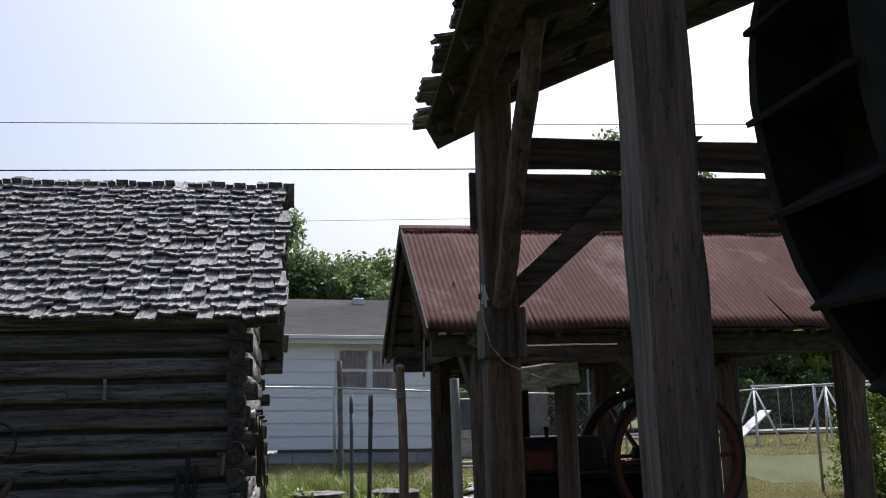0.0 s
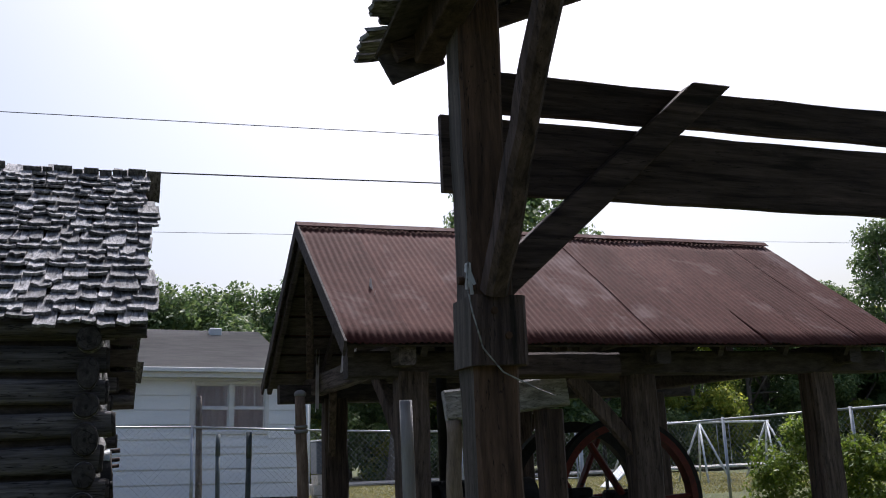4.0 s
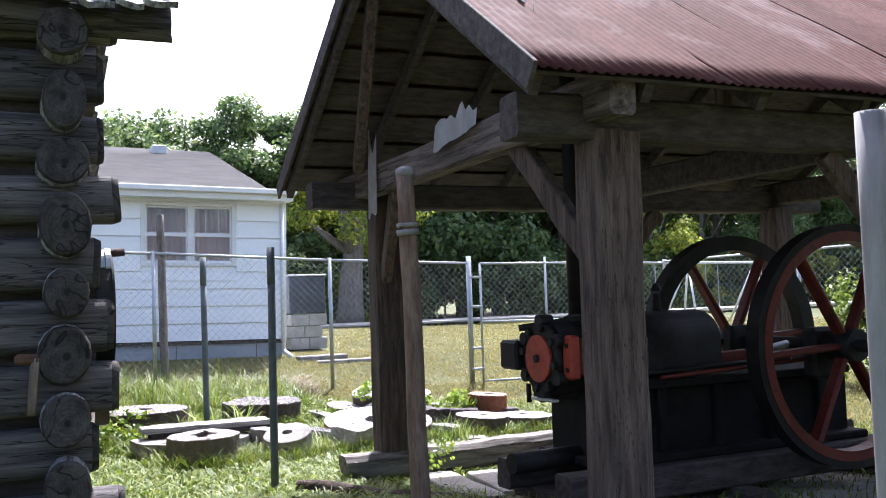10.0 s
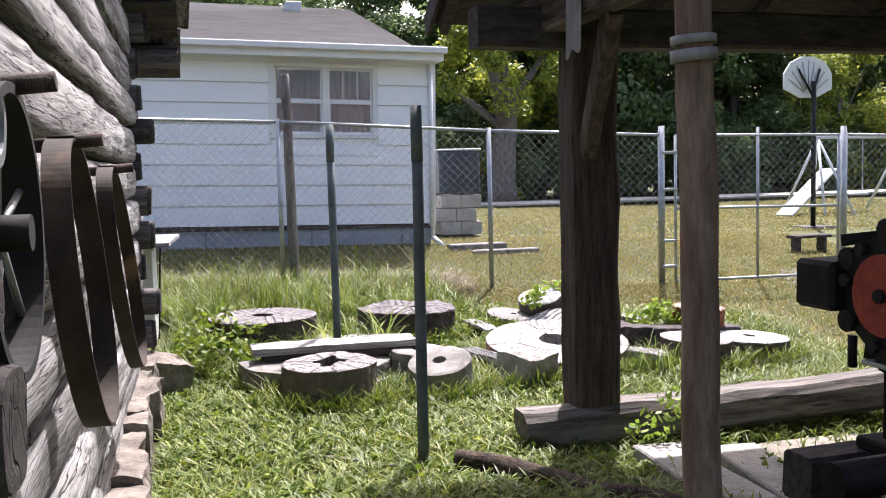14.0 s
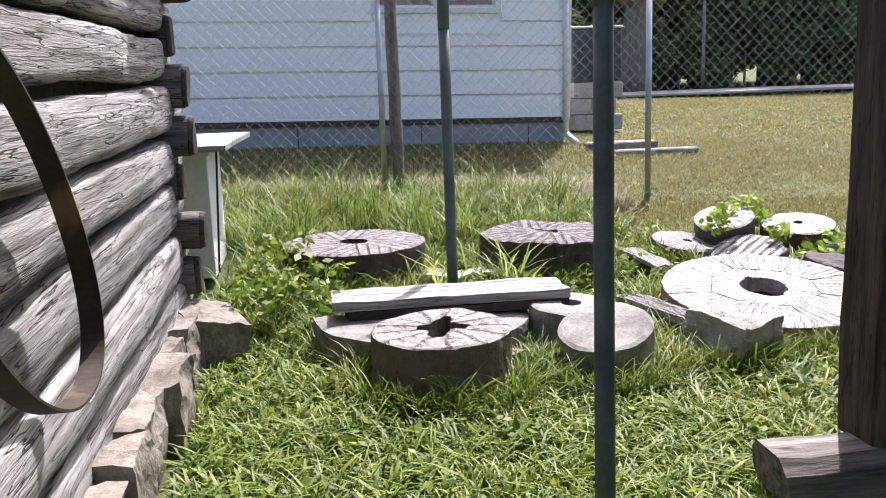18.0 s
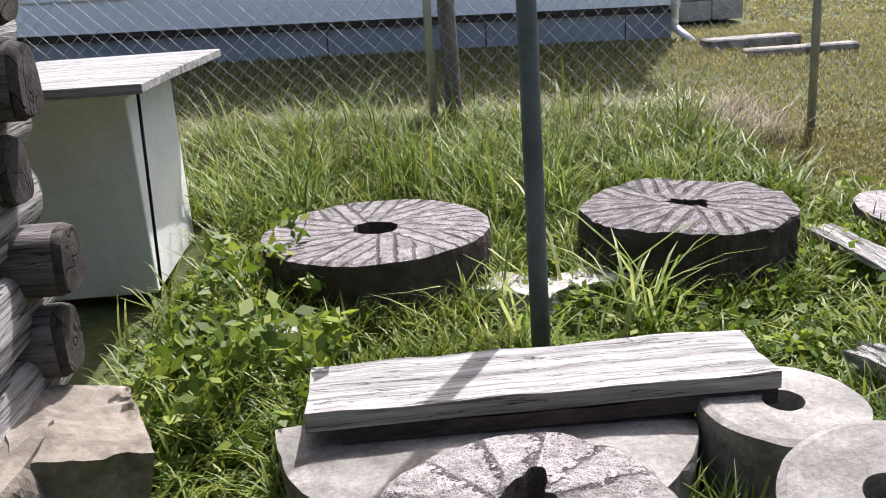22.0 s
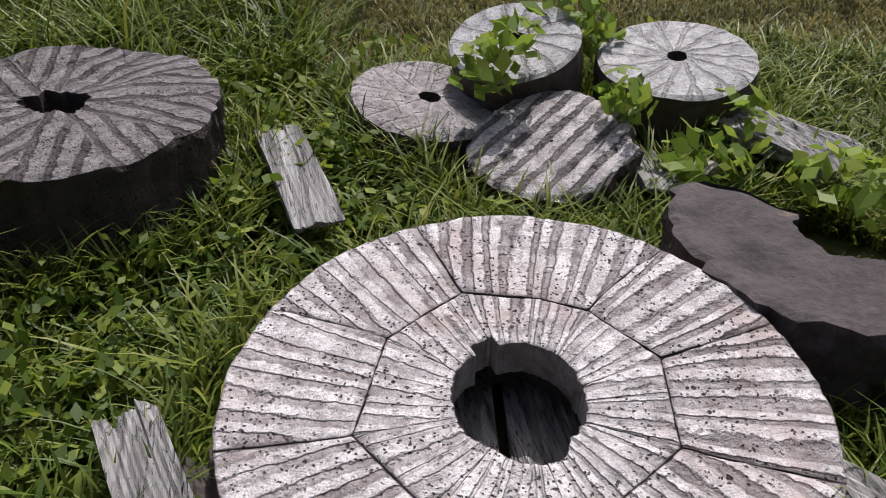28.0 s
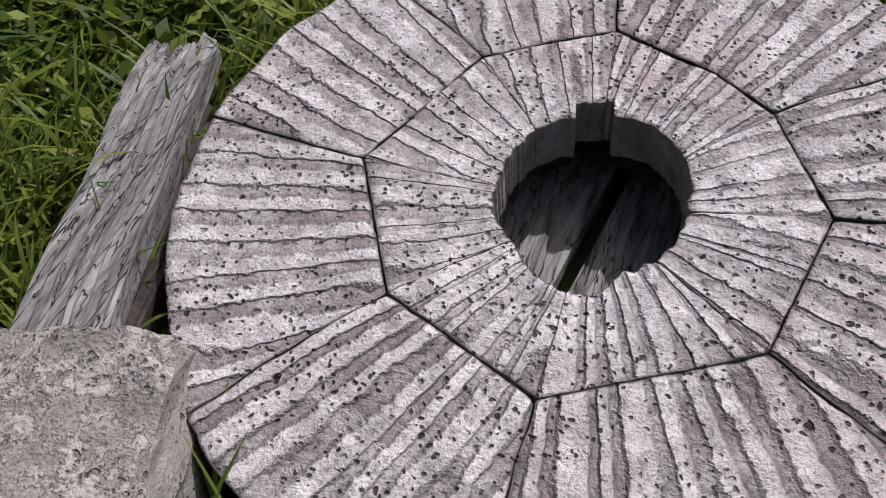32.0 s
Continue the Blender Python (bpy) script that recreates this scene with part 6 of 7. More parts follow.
AC = thing("air_conditioner", "dark blue air conditioning unit on concrete blocks", "air conditioner", (4.77, 26.0, 0.3))
put_ac = holder(AC)
put_ac(part("cabinet", box(4.38, 5.18, 25.6, 26.4, 1.04, 1.84, 0.02), M_BLUEDARK, AC))
put_ac(part("top_cover", box(4.36, 5.2, 25.58, 26.42, 1.84, 1.88, 0.01), M_STEEL, AC))
for k in range(9):
    put_ac(part("louvre", box(4.43, 5.13, 25.575, 25.6, 1.12 + k * 0.08, 1.14 + k * 0.08), M_BLUEDARK, AC))
BASE = thing("block_base", "stacked grey concrete blocks under the air conditioner", "concrete blocks", (4.77, 26.0, 0.25))
put_bb = holder(BASE)
for r in range(3):
    for k in range(2):
        x = 4.4 + k * 0.4 - (0.1 if r == 1 else 0)
        put_bb(part("block", box(x, x + 0.39, 25.58, 25.98, 0.28 + r * 0.25, 0.52 + r * 0.25, 0.012), M_CONC, BASE))
        put_bb(part("block", box(x, x + 0.39, 26.0, 26.4, 0.28 + r * 0.25, 0.52 + r * 0.25, 0.012), M_CONC, BASE))


# ---- chain-link fence ----
def mesh_panel(p, q, z0a, z0b, z1a, z1b, pitch=0.115, r=0.0018):
    """Crossing wires between two posts."""
    p, q = np.array(p, float), np.array(q, float)
    L = float(np.linalg.norm(q - p))
    d = (q - p) / L
    H = (z1a - z0a + z1b - z0b) / 2
    nrm = np.array([-d[1], d[0]])
    verts, faces = [], []

    def wire(s0, h0, s1, h1, side):
        def at(s, h):
            f = s / L
            z = (z0a * (1 - f) + z0b * f) + h / H * ((z1a - z0a) * (1 - f) + (z1b - z0b) * f)
            xy = p + d * s + nrm * side
            return np.array([xy[0], xy[1], z])
        a, c = at(s0, h0), at(s1, h1)
        k = len(verts)
        for e in (a, c):
            verts.append(e + np.array([0, 0, r * 1.4]))
            verts.append(e + np.array([nrm[0] * r, nrm[1] * r, -r]))
            verts.append(e - np.array([nrm[0] * r, nrm[1] * r, r]))
        for i in range(3):
            faces.append((k + i, k + (i + 1) % 3, k + 3 + (i + 1) % 3, k + 3 + i))
    n = int((L + H) / pitch)
    for i in range(n):
        s = -H + i * pitch
        s0, h0 = (s, 0) if s >= 0 else (0, -s)
        s1, h1 = (s + H, H) if s + H <= L else (L, L - s)
        if s1 > s0:
            wire(s0, h0, s1, h1, 0.003)
            wire(L - s0, h0, L - s1, h1, -0.003)
    return np.array(verts), np.array(faces)


FENCE = thing("chain_link_fence", "galvanised chain-link fence with steel posts and top rail", "fence", (3, 20.5, -0.1))
put_f = holder(FENCE)
LINE = [(-6.0, 20.75, 2.27), (-2.5, 20.75, 2.2), (1.02, 20.7, 2.1), (3.7, 20.5, 1.95), (6.1, 20.4, 1.86)]
LINE2 = [(9.05, 20.4, 1.83), (10.2, 20.4, 1.8)]
EAST = [(10.2, 20.4, 1.83), (10.6, 17.5, 1.87), (11.0, 14.6, 1.9), (11.2, 11.7, 1.92), (11.4, 8.8, 1.92), (11.6, 5.9, 1.92)]
for chain in (LINE, LINE2, EAST):
    for (xa, ya, za), (xb, yb, zb) in zip(chain, chain[1:]):
        ga, gb = float(ground_z(xa, ya)), float(ground_z(xb, yb))
        v, f = mesh_panel((xa, ya), (xb, yb), ga + 0.03, gb + 0.03, za, zb)
        o = put_f(fast_mesh("wire_mesh", v, f, M_WIRE, FENCE))
        o["kind"] = "stuff"
        put_f(part("top_rail", rod((xa, ya, za), (xb, yb, zb), 0.021, seg=10), M_STEEL, FENCE))
    for x, y, zt in chain:
        put_f(part("post", rod((x, y, float(ground_z(x, y)) - 0.1), (x, y, zt + 0.04), 0.03, seg=12), M_STEEL, FENCE))
put_f(part("gate_post", rod((6.12, 20.4, -0.25), (6.12, 20.4, 1.98), 0.042, seg=14), M_STEEL, FENCE))
put_f(part("gate_post", rod((9.02, 20.4, -0.25), (9.02, 20.4, 1.95), 0.042, seg=14), M_STEEL, FENCE))
GATE = thing("fence_gate", "wide galvanised chain-link gate", "gate", (7.6, 20.38, -0.15))
put_g = holder(GATE)
for a, c in (((6.32, 20.38, -0.14), (8.92, 20.38, -0.16)), ((6.32, 20.38, 1.85), (8.92, 20.38, 1.83)), ((6.32, 20.38, 0.86), (8.92, 20.38, 0.82)), ((6.32, 20.38, -0.14), (6.32, 20.38, 1.85)), ((8.92, 20.38, -0.16), (8.92, 20.38, 1.83)), ((7.6, 20.38, -0.15), (7.6, 20.38, 1.95))):
    put_g(part("gate_bar", rod(a, c, 0.02, seg=10), M_STEEL, GATE))
v, f = mesh_panel((6.34, 20.38), (8.9, 20.38), 0.86, 0.83, 1.84, 1.82)
o = put_g(fast_mesh("wire_mesh", v, f, M_WIRE, GATE))
o["kind"] = "stuff"
for z in (0.05, 0.4, 1.1, 1.6):
    put_g(part("hinge", box(6.1, 6.34, 20.35, 20.42, z, z + 0.04, 0.006), M_STEEL, GATE))
mesh_thing("timber_post", rod((1.17, 20.78, -0.1), (1.14, 20.8, 2.7), 0.065, 0.055, 12, 0.012, 12), M_BARK, "tall brown post standing at the chain-link fence", "post")
for x, y, z0, xt, yt, z1, r in ((1.16, 17.2, -0.25, 1.165, 17.3, 1.86, 0.035), (1.2, 14.2, -0.35, 1.27, 14.45, 1.8, 0.034)):
    FP = thing("steel_post", "bare grey-green steel post standing in the grass", "post", (x, y, z0), "bare steel posts")
    pp = holder(FP)
    pp(part("pipe", rod((x, y, z0), (xt, yt, z1 - 0.32), r, seg=16, rough=0.002, cuts=5), M_GREENPIPE, FP))
    pp(part("upper_pipe", rod((xt, yt, z1 - 0.33), (xt + 0.004, yt + 0.02, z1), r * 1.06, seg=16), M_GREENPIPE, FP))

# ---- yard beyond the fence ----
rg = np.random.default_rng(77)
gv, gf = [], []
for k in range(1500):
    f = rg.uniform()
    c = np.array([8.6 - 1.05 * f, 21.0 - 3.0 * f]) + rg.normal(size=2) * np.array([0.17, 0.12])
    s = rg.uniform(0.012, 0.035)
    z = float(ground_z(c[0], c[1])) + s * 0.3
    q = len(gv)
    for dx, dy, dz in ((-1, -0.8, -0.4), (0.9, -1, -0.4), (1, 0.9, -0.4), (-0.8, 1, -0.4), (0.1, 0, 0.6)):
        gv.append((c[0] + dx * s * rg.uniform(0.6, 1.2), c[1] + dy * s * rg.uniform(0.6, 1.2), z + dz * s))
    gf += [(q, q + 1, q + 4), (q + 1, q + 2, q + 4), (q + 2, q + 3, q + 4), (q + 3, q, q + 4)]
tagged(from_arrays("gravel", gv, gf, M_CONC), "pale loose gravel worn bare at the gate", "gravel", kind="stuff")
BENCH = thing("low_bench", "low dark bench standing beyond the gate", "bench", (9.9, 22.4, 0.0))
put_be = holder(BENCH)
put_be(part("seat", beam((9.6, 22.4, 0.22), (10.3, 22.4, 0.22), 0.25, 0.05), M_DARKWOOD, BENCH))
for x in (9.7, 10.2):
    put_be(part("leg", box(x - 0.03, x + 0.03, 22.3, 22.5, -0.15, 0.2, 0.006), M_DARKWOOD, BENCH))
HOOP = thing("basketball_hoop", "black pole basketball stand with a white backboard", "basketball hoop", (12.5, 26, 0))
put_hp = holder(HOOP)
put_hp(part("pole", rod((12.52, 25.7, 0.0), (12.52, 25.7, 3.15), 0.05, seg=12), M_BLACK, HOOP))
b = bmesh.new()
prof = [(-0.58, -0.22), (-0.58, 0.1), (-0.42, 0.33), (-0.15, 0.45), (0.15, 0.45), (0.42, 0.33), (0.58, 0.1), (0.58, -0.22), (0.2, -0.4), (-0.2, -0.4)]
fr_, bk_ = [b.verts.new((12.52 + x, 25.88, 3.23 + z)) for x, z in prof], [b.verts.new((12.52 + x, 25.93, 3.23 + z)) for x, z in prof]
b.faces.new(fr_)
b.faces.new(bk_[::-1])
for i in range(len(prof)):
    b.faces.new((fr_[i], bk_[i], bk_[(i + 1) % len(prof)], fr_[(i + 1) % len(prof)]))
bmesh.ops.recalc_face_normals(b, faces=b.faces[:])
put_hp(part("backboard", b, M_TRIM, HOOP, "white fan-shaped backboard"))
for sx in (-1, 1):
    put_hp(part("strut", rod((12.52, 25.74, 2.85), (12.52 + sx * 0.26, 25.85, 3.42), 0.022, seg=8), M_BLACK, HOOP))
for k in range(9):
    a = radians(20 + k * 17.5)
    put_hp(part("backboard_rib", rod((12.52 + 0.12 * math.cos(a), 25.87, 2.9 + 0.12 * math.sin(a)), (12.52 + 0.5 * math.cos(a), 25.87, 3.0 + 0.6 * math.sin(a)), 0.012, seg=6), M_STEEL, HOOP))
put_hp(part("base", box(12.2, 12.9, 25.4, 26.1, -0.02, 0.14, 0.04), M_BLACK, HOOP))
SWING = thing("swing_set", "white tubular swing set with a small slide", "swing set", (18.3, 30, 0.2))
put_sw = holder(SWING)
put_sw(part("top_bar", rod((15.8, 30, 2.15), (21.5, 30, 2.1), 0.04, seg=10), M_GALV, SWING))
for x in (15.9, 18.6, 21.4):
    for sy in (-1, 1):
        put_sw(part("leg", rod((x, 30, 2.12), (x + 0.45, 30 + sy * 0.9, 0.1), 0.035, seg=8), M_GALV, SWING))
        put_sw(part("leg", rod((x, 30, 2.12), (x - 0.45, 30 + sy * 0.9, 0.1), 0.035, seg=8), M_GALV, SWING))
for x in (16.8, 17.3, 19.3, 19.8):
    put_sw(part("chain", rod((x, 30, 2.12), (x, 30, 0.65), 0.012, seg=6), M_STEEL, SWING))
for x in (16.8, 19.3):
    put_sw(part("seat", box(x - 0.05, x + 0.55, 29.8, 30.2, 0.6, 0.66, 0.01), M_GALV, SWING))
put_sw(part("slide", beam((16.4, 30.2, 1.3), (14.6, 29.6, 0.15), 0.5, 0.06), M_GALV, SWING, "white plastic slide"))
FARH = thing("far_building", "long low pale building beyond the lawn", "building", (36, 52, 0.4))
put_fh = holder(FARH)
put_fh(part("wall", box(30.5, 42, 51, 56, 0.3, 2.4), M_DARKWOOD, FARH))
put_fh(part("roof", box(30.2, 42.3, 50.5, 56.5, 2.4, 3.1, 0.1), M_GALV, FARH))
for k in range(4):
    put_fh(part("window", box(31 + k * 2.6, 32 + k * 2.6, 50.95, 51.0, 1.2, 2.1), M_TRIM, FARH))
mesh_thing("road", box(-60, 90, 39, 42, 0.3, float(ground_z(5, 40)) + 0.03), M_CONC, "pale strip of drive beyond the lawn", "road", kind="structure")
for (xa, xb, za, zb, y, thick) in ((-40, 60, 7.1, 9.9, 20.0, 0.008), (-40, 60, 6.12, 8.72, 20.0, 0.014), (-40, 60, 5.0, 7.6, 20.2, 0.0045)):
    cv = bpy.data.curves.new("power_line", "CURVE")
    cv.dimensions, cv.bevel_depth, cv.bevel_resolution = "3D", thick, 1
    sp = cv.splines.new("POLY")
    sp.points.add(24)
    for i, pt in enumerate(sp.points):
        f = i / 24
        pt.co = (xa + (xb - xa) * f, y, za + (zb - za) * f - 0.3 * 4 * f * (1 - f), 1)
    cv.materials.append(M_BLACK)
    tagged(new("power_line", cv), "thin dark overhead power line", "power line", "power lines")
for x in (-40, 60):
    mesh_thing("utility_pole", rod((x, 20.1, -0.5), (x, 20.1, 10.4), 0.16, 0.12), M_BARK, "tall wooden utility pole carrying the lines", "utility pole", "utility poles")
mesh_thing("thin_pole", rod((14.6, 44, 0.4), (14.6, 44, 5.6), 0.06), M_GREYPOLE, "thin pale pole in front of the trees", "pole")


# ---- trees ----
def crown_arrays(rng, clumps, per, size, spread):
    """Leaves as small bent quads, set in clumps: each clump is (x, y, z, radius)."""
    vs = []
    for cx, cy, cz, cr in clumps:
        d = rng.normal(size=(per, 3))
        d /= np.linalg.norm(d, axis=1)[:, None]
        c = np.array([cx, cy, cz]) + d * (cr * rng.uniform(0.45, 1.08, size=(per, 1))) * np.array([1, 1, 0.8])
        a = rng.normal(size=(per, 3))
        a /= np.linalg.norm(a, axis=1)[:, None]
        nrm = d * 0.6 + rng.normal(size=(per, 3)) * 0.6 + np.array([0, 0, 0.5])
        bb = np.cross(nrm, a)
        bb /= np.linalg.norm(bb, axis=1)[:, None] + 1e-9
        aa = np.cross(bb, nrm)
        aa /= np.linalg.norm(aa, axis=1)[:, None] + 1e-9
        s = size * rng.uniform(0.5, 1.3, size=(per, 1))
        quad = np.stack([c - aa * s, c + bb * s * 0.55, c + aa * s, c - bb * s * 0.55], axis=1)
        vs.append(quad.reshape(-1, 3))
    v = np.concatenate(vs)
    return v, np.arange(len(v)).reshape(-1, 4)


def tree(name, label, height, trunk_r, crown_r, low, seed, leaf, n_clump=30, per=520, size=0.13, lean=0.0):
    rng = np.random.default_rng(seed)
    t = thing(name, label, "tree", (0, 0, 0), "trees behind the lawn")
    tb = rod((0, 0, -0.3), (lean, 0, height * 0.55), trunk_r, trunk_r * 0.6, 12, trunk_r * 0.25, 8)
    part("trunk", tb, M_BARK, t)
    clumps = []
    for k in range(n_clump):
        f = rng.uniform(0, 1)
        z = height * (low + (0.97 - low) * f)
        env = crown_r * math.sin(math.pi * (0.15 + 0.8 * f)) ** 0.7
        a, rr = rng.uniform(0, 2 * math.pi), env * math.sqrt(rng.uniform(0.1, 1))
        clumps.append((lean + rr * math.cos(a), rr * math.sin(a), z, crown_r * rng.uniform(0.2, 0.38)))
    for k in range(7):
        c = clumps[k]
        part("limb", rod((lean * 0.5, 0, height * rng.uniform(0.25, 0.5)), (c[0], c[1], c[2]), trunk_r * 0.4, trunk_r * 0.1, 7), M_BARK, t)
    v, f = crown_arrays(rng, clumps, per, size, 1.0)
    fast_mesh("crown", v, f, leaf, t)
    return t


T1 = tree("tree", "tall dark green broadleaf tree at the wood's edge", 11, 0.22, 3.6, 0.12, 11, M_TREE)
T2 = tree("tree", "rounded mid-green broadleaf tree at the wood's edge", 9.5, 0.2, 3.4, 0.1, 12, M_TREE)
T3 = tree("tree", "yellowing green broadleaf tree at the wood's edge", 9, 0.18, 3.2, 0.08, 13, M_TREE_Y, per=420)
T4 = tree("tree", "slender dark tree at the wood's edge", 12, 0.2, 2.8, 0.15, 14, M_TREE)
B1 = tree("shrub", "dense green shrub under the trees", 3.6, 0.06, 2.4, 0.05, 15, M_TREE, 18, 420, 0.11)
B2 = tree("shrub", "bright green shrub under the trees", 3.2, 0.06, 2.2, 0.05, 16, M_TREE_Y, 18, 380, 0.11)
rt = random.Random(5)
spots = []
for k in range(60):
    spots.append((-34 + k * 1.75 + rt.uniform(-1, 1), rt.uniform(50, 54), rt.uniform(0.95, 1.12), rt.choice([T1, T2, T2, T3, T4, T1])))
for k in range(34):
    spots.append((-36 + k * 3.2 + rt.uniform(-1, 1), rt.uniform(56, 62), rt.uniform(1.08, 1.25), rt.choice([T1, T2, T3])))
for k in range(52):
    spots.append((-34 + k * 2.0 + rt.uniform(-0.8, 0.8), rt.uniform(47.5, 49.5), rt.uniform(0.8, 1.25), rt.choice([B1, B1, B2])))
spots += [(20.0, 50, 1.42, T1), (22.4, 50.6, 1.38, T1), (23.6, 51, 1.4, T2), (17.8, 51.5, 1.1, T2), (47, 48, 1.25, T1), (44, 50, 1.1, T2), (52, 50, 1.2, T3), (30, 47, 0.8, T3)]
first = {T1: True, T2: True, T3: True, T4: True, B1: True, B2: True}
for x, y, s, src in spots:
    m = Matrix.Translation((x, y, float(ground_z(x, y)))) @ Matrix.Rotation(rt.uniform(0, 6.28), 4, "Z") @ Matrix.Diagonal((s, s, s * rt.uniform(0.9, 1.1), 1))
    if first[src]:
        src.matrix_basis = m
        first[src] = False
    else:
        copy_thing(src, m if src.scale.x == 1 else m @ Matrix.Diagonal((1 / src.scale.x, 1 / src.scale.y, 1 / src.scale.z, 1)))
LONE = tree("lawn_tree", "thick-trunked tree with yellow-green leaves on the lawn", 8.0, 0.62, 2.9, 0.42, 21, M_TREE_Y, 40, 420, 0.11, 0.4)
LONE.location = (12.0, 44.5, 0.45)


# ---- vines on the fence ----
def leaf_patch(name, label, category, clumps, per, size, mat, seed, kind=""):
    rng = np.random.default_rng(seed)
    v, f = crown_arrays(rng, clumps, per, size, 1.0)
    return tagged(fast_mesh(name, v, f, mat), label, category, kind=kind)


rv = random.Random(8)
DISCS = [(0.58, 18.26, 0.53), (2.04, 18.24, 0.49), (0.91, 15.97, 0.36), (1.78, 15.99, 0.26), (1.73, 16.46, 0.24), (0.9, 16.74, 0.55), (3.56, 18.02, 0.31), (4.12, 18.24, 0.28), (3.62, 18.5, 0.25), (3.22, 18.38, 0.2), (4.12, 17.2, 0.4), (4.76, 17.15, 0.28), (5.0, 16.66, 0.36), (4.31, 16.45, 0.32), (3.09, 16.82, 0.66), (2.4, 16.65, 0.16), (2.5, 16.18, 0.2)]
VINE_Y = np.arange(6.0, 16.8, 0.07)
leaf_patch("fence_vines", "leafy green vines overgrowing the chain-link fence", "vines", [(float(np.interp(y, [6, 14.6, 20.4], [11.6, 11.0, 10.2])) + rv.uniform(-0.25, 0.2), y, float(ground_z(11, y)) + rv.uniform(0.0, 1.85) * (1.0 if y < 16 else 0.85), rv.uniform(0.22, 0.42)) for y in VINE_Y], 330, 0.042, M_VINE, 31, "stuff")
leaf_patch("young_vine", "bright green leaves sprouting between the stones", "weeds", [(3.5, 18.25, 0.14, 0.12), (3.4, 18.2, 0.05, 0.12), (3.85, 18.55, 0.12, 0.14), (3.9, 18.5, 0.02, 0.1), (3.82, 18.0, 0.0, 0.1)], 46, 0.042, M_SPROUT, 32, "stuff")
leaf_patch("creeper", "green creeper spilling over the dark broken stone", "weeds", [(4.4, 17.3, 0.0, 0.15), (4.28, 17.22, -0.02, 0.12), (4.5, 17.15, -0.05, 0.12), (4.15, 17.9, -0.12, 0.18), (4.0, 17.75, -0.15, 0.15), (4.3, 17.55, -0.12, 0.14)], 60, 0.04, M_SPROUT, 33, "stuff")
leaf_patch("shed_weed", "small bright weed growing beside the sill beam", "weeds", [(2.62, 13.95, -0.1, 0.14), (2.75, 14.05, -0.02, 0.1), (2.5, 14.0, -0.18, 0.1)], 40, 0.028, M_SPROUT, 34, "stuff")
leaf_patch("yard_weeds", "broad-leaved weeds scattered through the yard grass", "weeds", [(x, y, float(ground_z(x, y)) + rv.uniform(0.0, 0.06), rv.uniform(0.05, 0.13)) for x, y in [(rv.uniform(-0.2, 3.2), rv.uniform(13.2, 17.6)) for k in range(420)] if all((x - a) ** 2 + (y - c) ** 2 > (r + 0.12) ** 2 for a, c, r in DISCS) and not (0.3 < x < 1.75 and 16.2 < y < 16.8)], 18, 0.03, M_WEED, 36, "stuff")
leaf_patch("stone_weeds", "low broad-leaved weeds between the millstones", "weeds", [(x, y, float(ground_z(x, y)) + rv.uniform(0.03, 0.13), rv.uniform(0.05, 0.13)) for x, y in [(rv.uniform(1.2, 4.4), rv.uniform(17.0, 18.9)) for k in range(520)] if all((x - a) ** 2 + (y - c) ** 2 > (r + 0.1) ** 2 for a, c, r in DISCS)], 18, 0.026, M_WEED, 37, "stuff")
leaf_patch("wall_weeds", "broad-leaved green weeds beside the white box", "weeds", [(0.05 + rv.uniform(-0.32, 0.4), 17.4 + rv.uniform(-0.65, 0.9), rv.uniform(-0.28, -0.02) + 0.2 * (rv.random() < 0.2), rv.uniform(0.05, 0.12)) for k in range(70)], 22, 0.035, M_WEED, 35)


# ---- grass ----
M_TALL = foliage("seeding_grass", [(0.1, (0.10, 0.17, 0.03)), (0.6, (0.22, 0.29, 0.07)), (0.95, (0.45, 0.44, 0.22))])

def blades(name, label, n, area, hmin, hmax, wid, mat, seed, keep, bend=0.5, clump=0.0):
    rng = np.random.default_rng(seed)
    x = rng.uniform(area[0], area[1], n)
    y = rng.uniform(area[2], area[3], n)
    if clump:
        cx, cy = rng.uniform(area[0], area[1], n // 40 + 1), rng.uniform(area[2], area[3], n // 40 + 1)
        k = rng.integers(0, len(cx), n)
        pick = rng.uniform(size=n) < clump
        x = np.where(pick, cx[k] + rng.normal(size=n) * 0.07, x)
        y = np.where(pick, cy[k] + rng.normal(size=n) * 0.07, y)
    ok = keep(x, y)
    x, y = x[ok], y[ok]
    n = len(x)
    z = ground_z(x, y) + 0.0
    h = rng.uniform(hmin, hmax, n) * (0.6 + 0.4 * rng.uniform(size=n))
    a = rng.uniform(0, 2 * math.pi, n)
    bd = h * bend * rng.uniform(0.3, 1.3, n)
    dx, dy = np.cos(a), np.sin(a)
    w = wid * rng.uniform(0.6, 1.3, n)
    px, py = -dy * w, dx * w
    rows = []
    for f, ww in ((0.0, 1.0), (0.5, 0.85), (0.85, 0.5), (1.0, 0.06)):
        ox, oy = dx * bd * f ** 2, dy * bd * f ** 2
        zz = z + h * (f - 0.25 * f ** 3 * bend)
        rows.append(np.stack([x + ox - px * ww, y + oy - py * ww, zz], 1))
        rows.append(np.stack([x + ox + px * ww, y + oy + py * ww, zz], 1))
    v = np.stack(rows, 1).reshape(-1, 3)
    i = np.arange(n)[:, None] * 8
    f = np.concatenate([np.stack([i + 0, i + 1, i + 3, i + 2], 2), np.stack([i + 2, i + 3, i + 5, i + 4], 2), np.stack([i + 4, i + 5, i + 7, i + 6], 2)], 1).reshape(-1, 4)
    return tagged(fast_mesh(name, v, f, mat), label, "grass", kind="stuff")


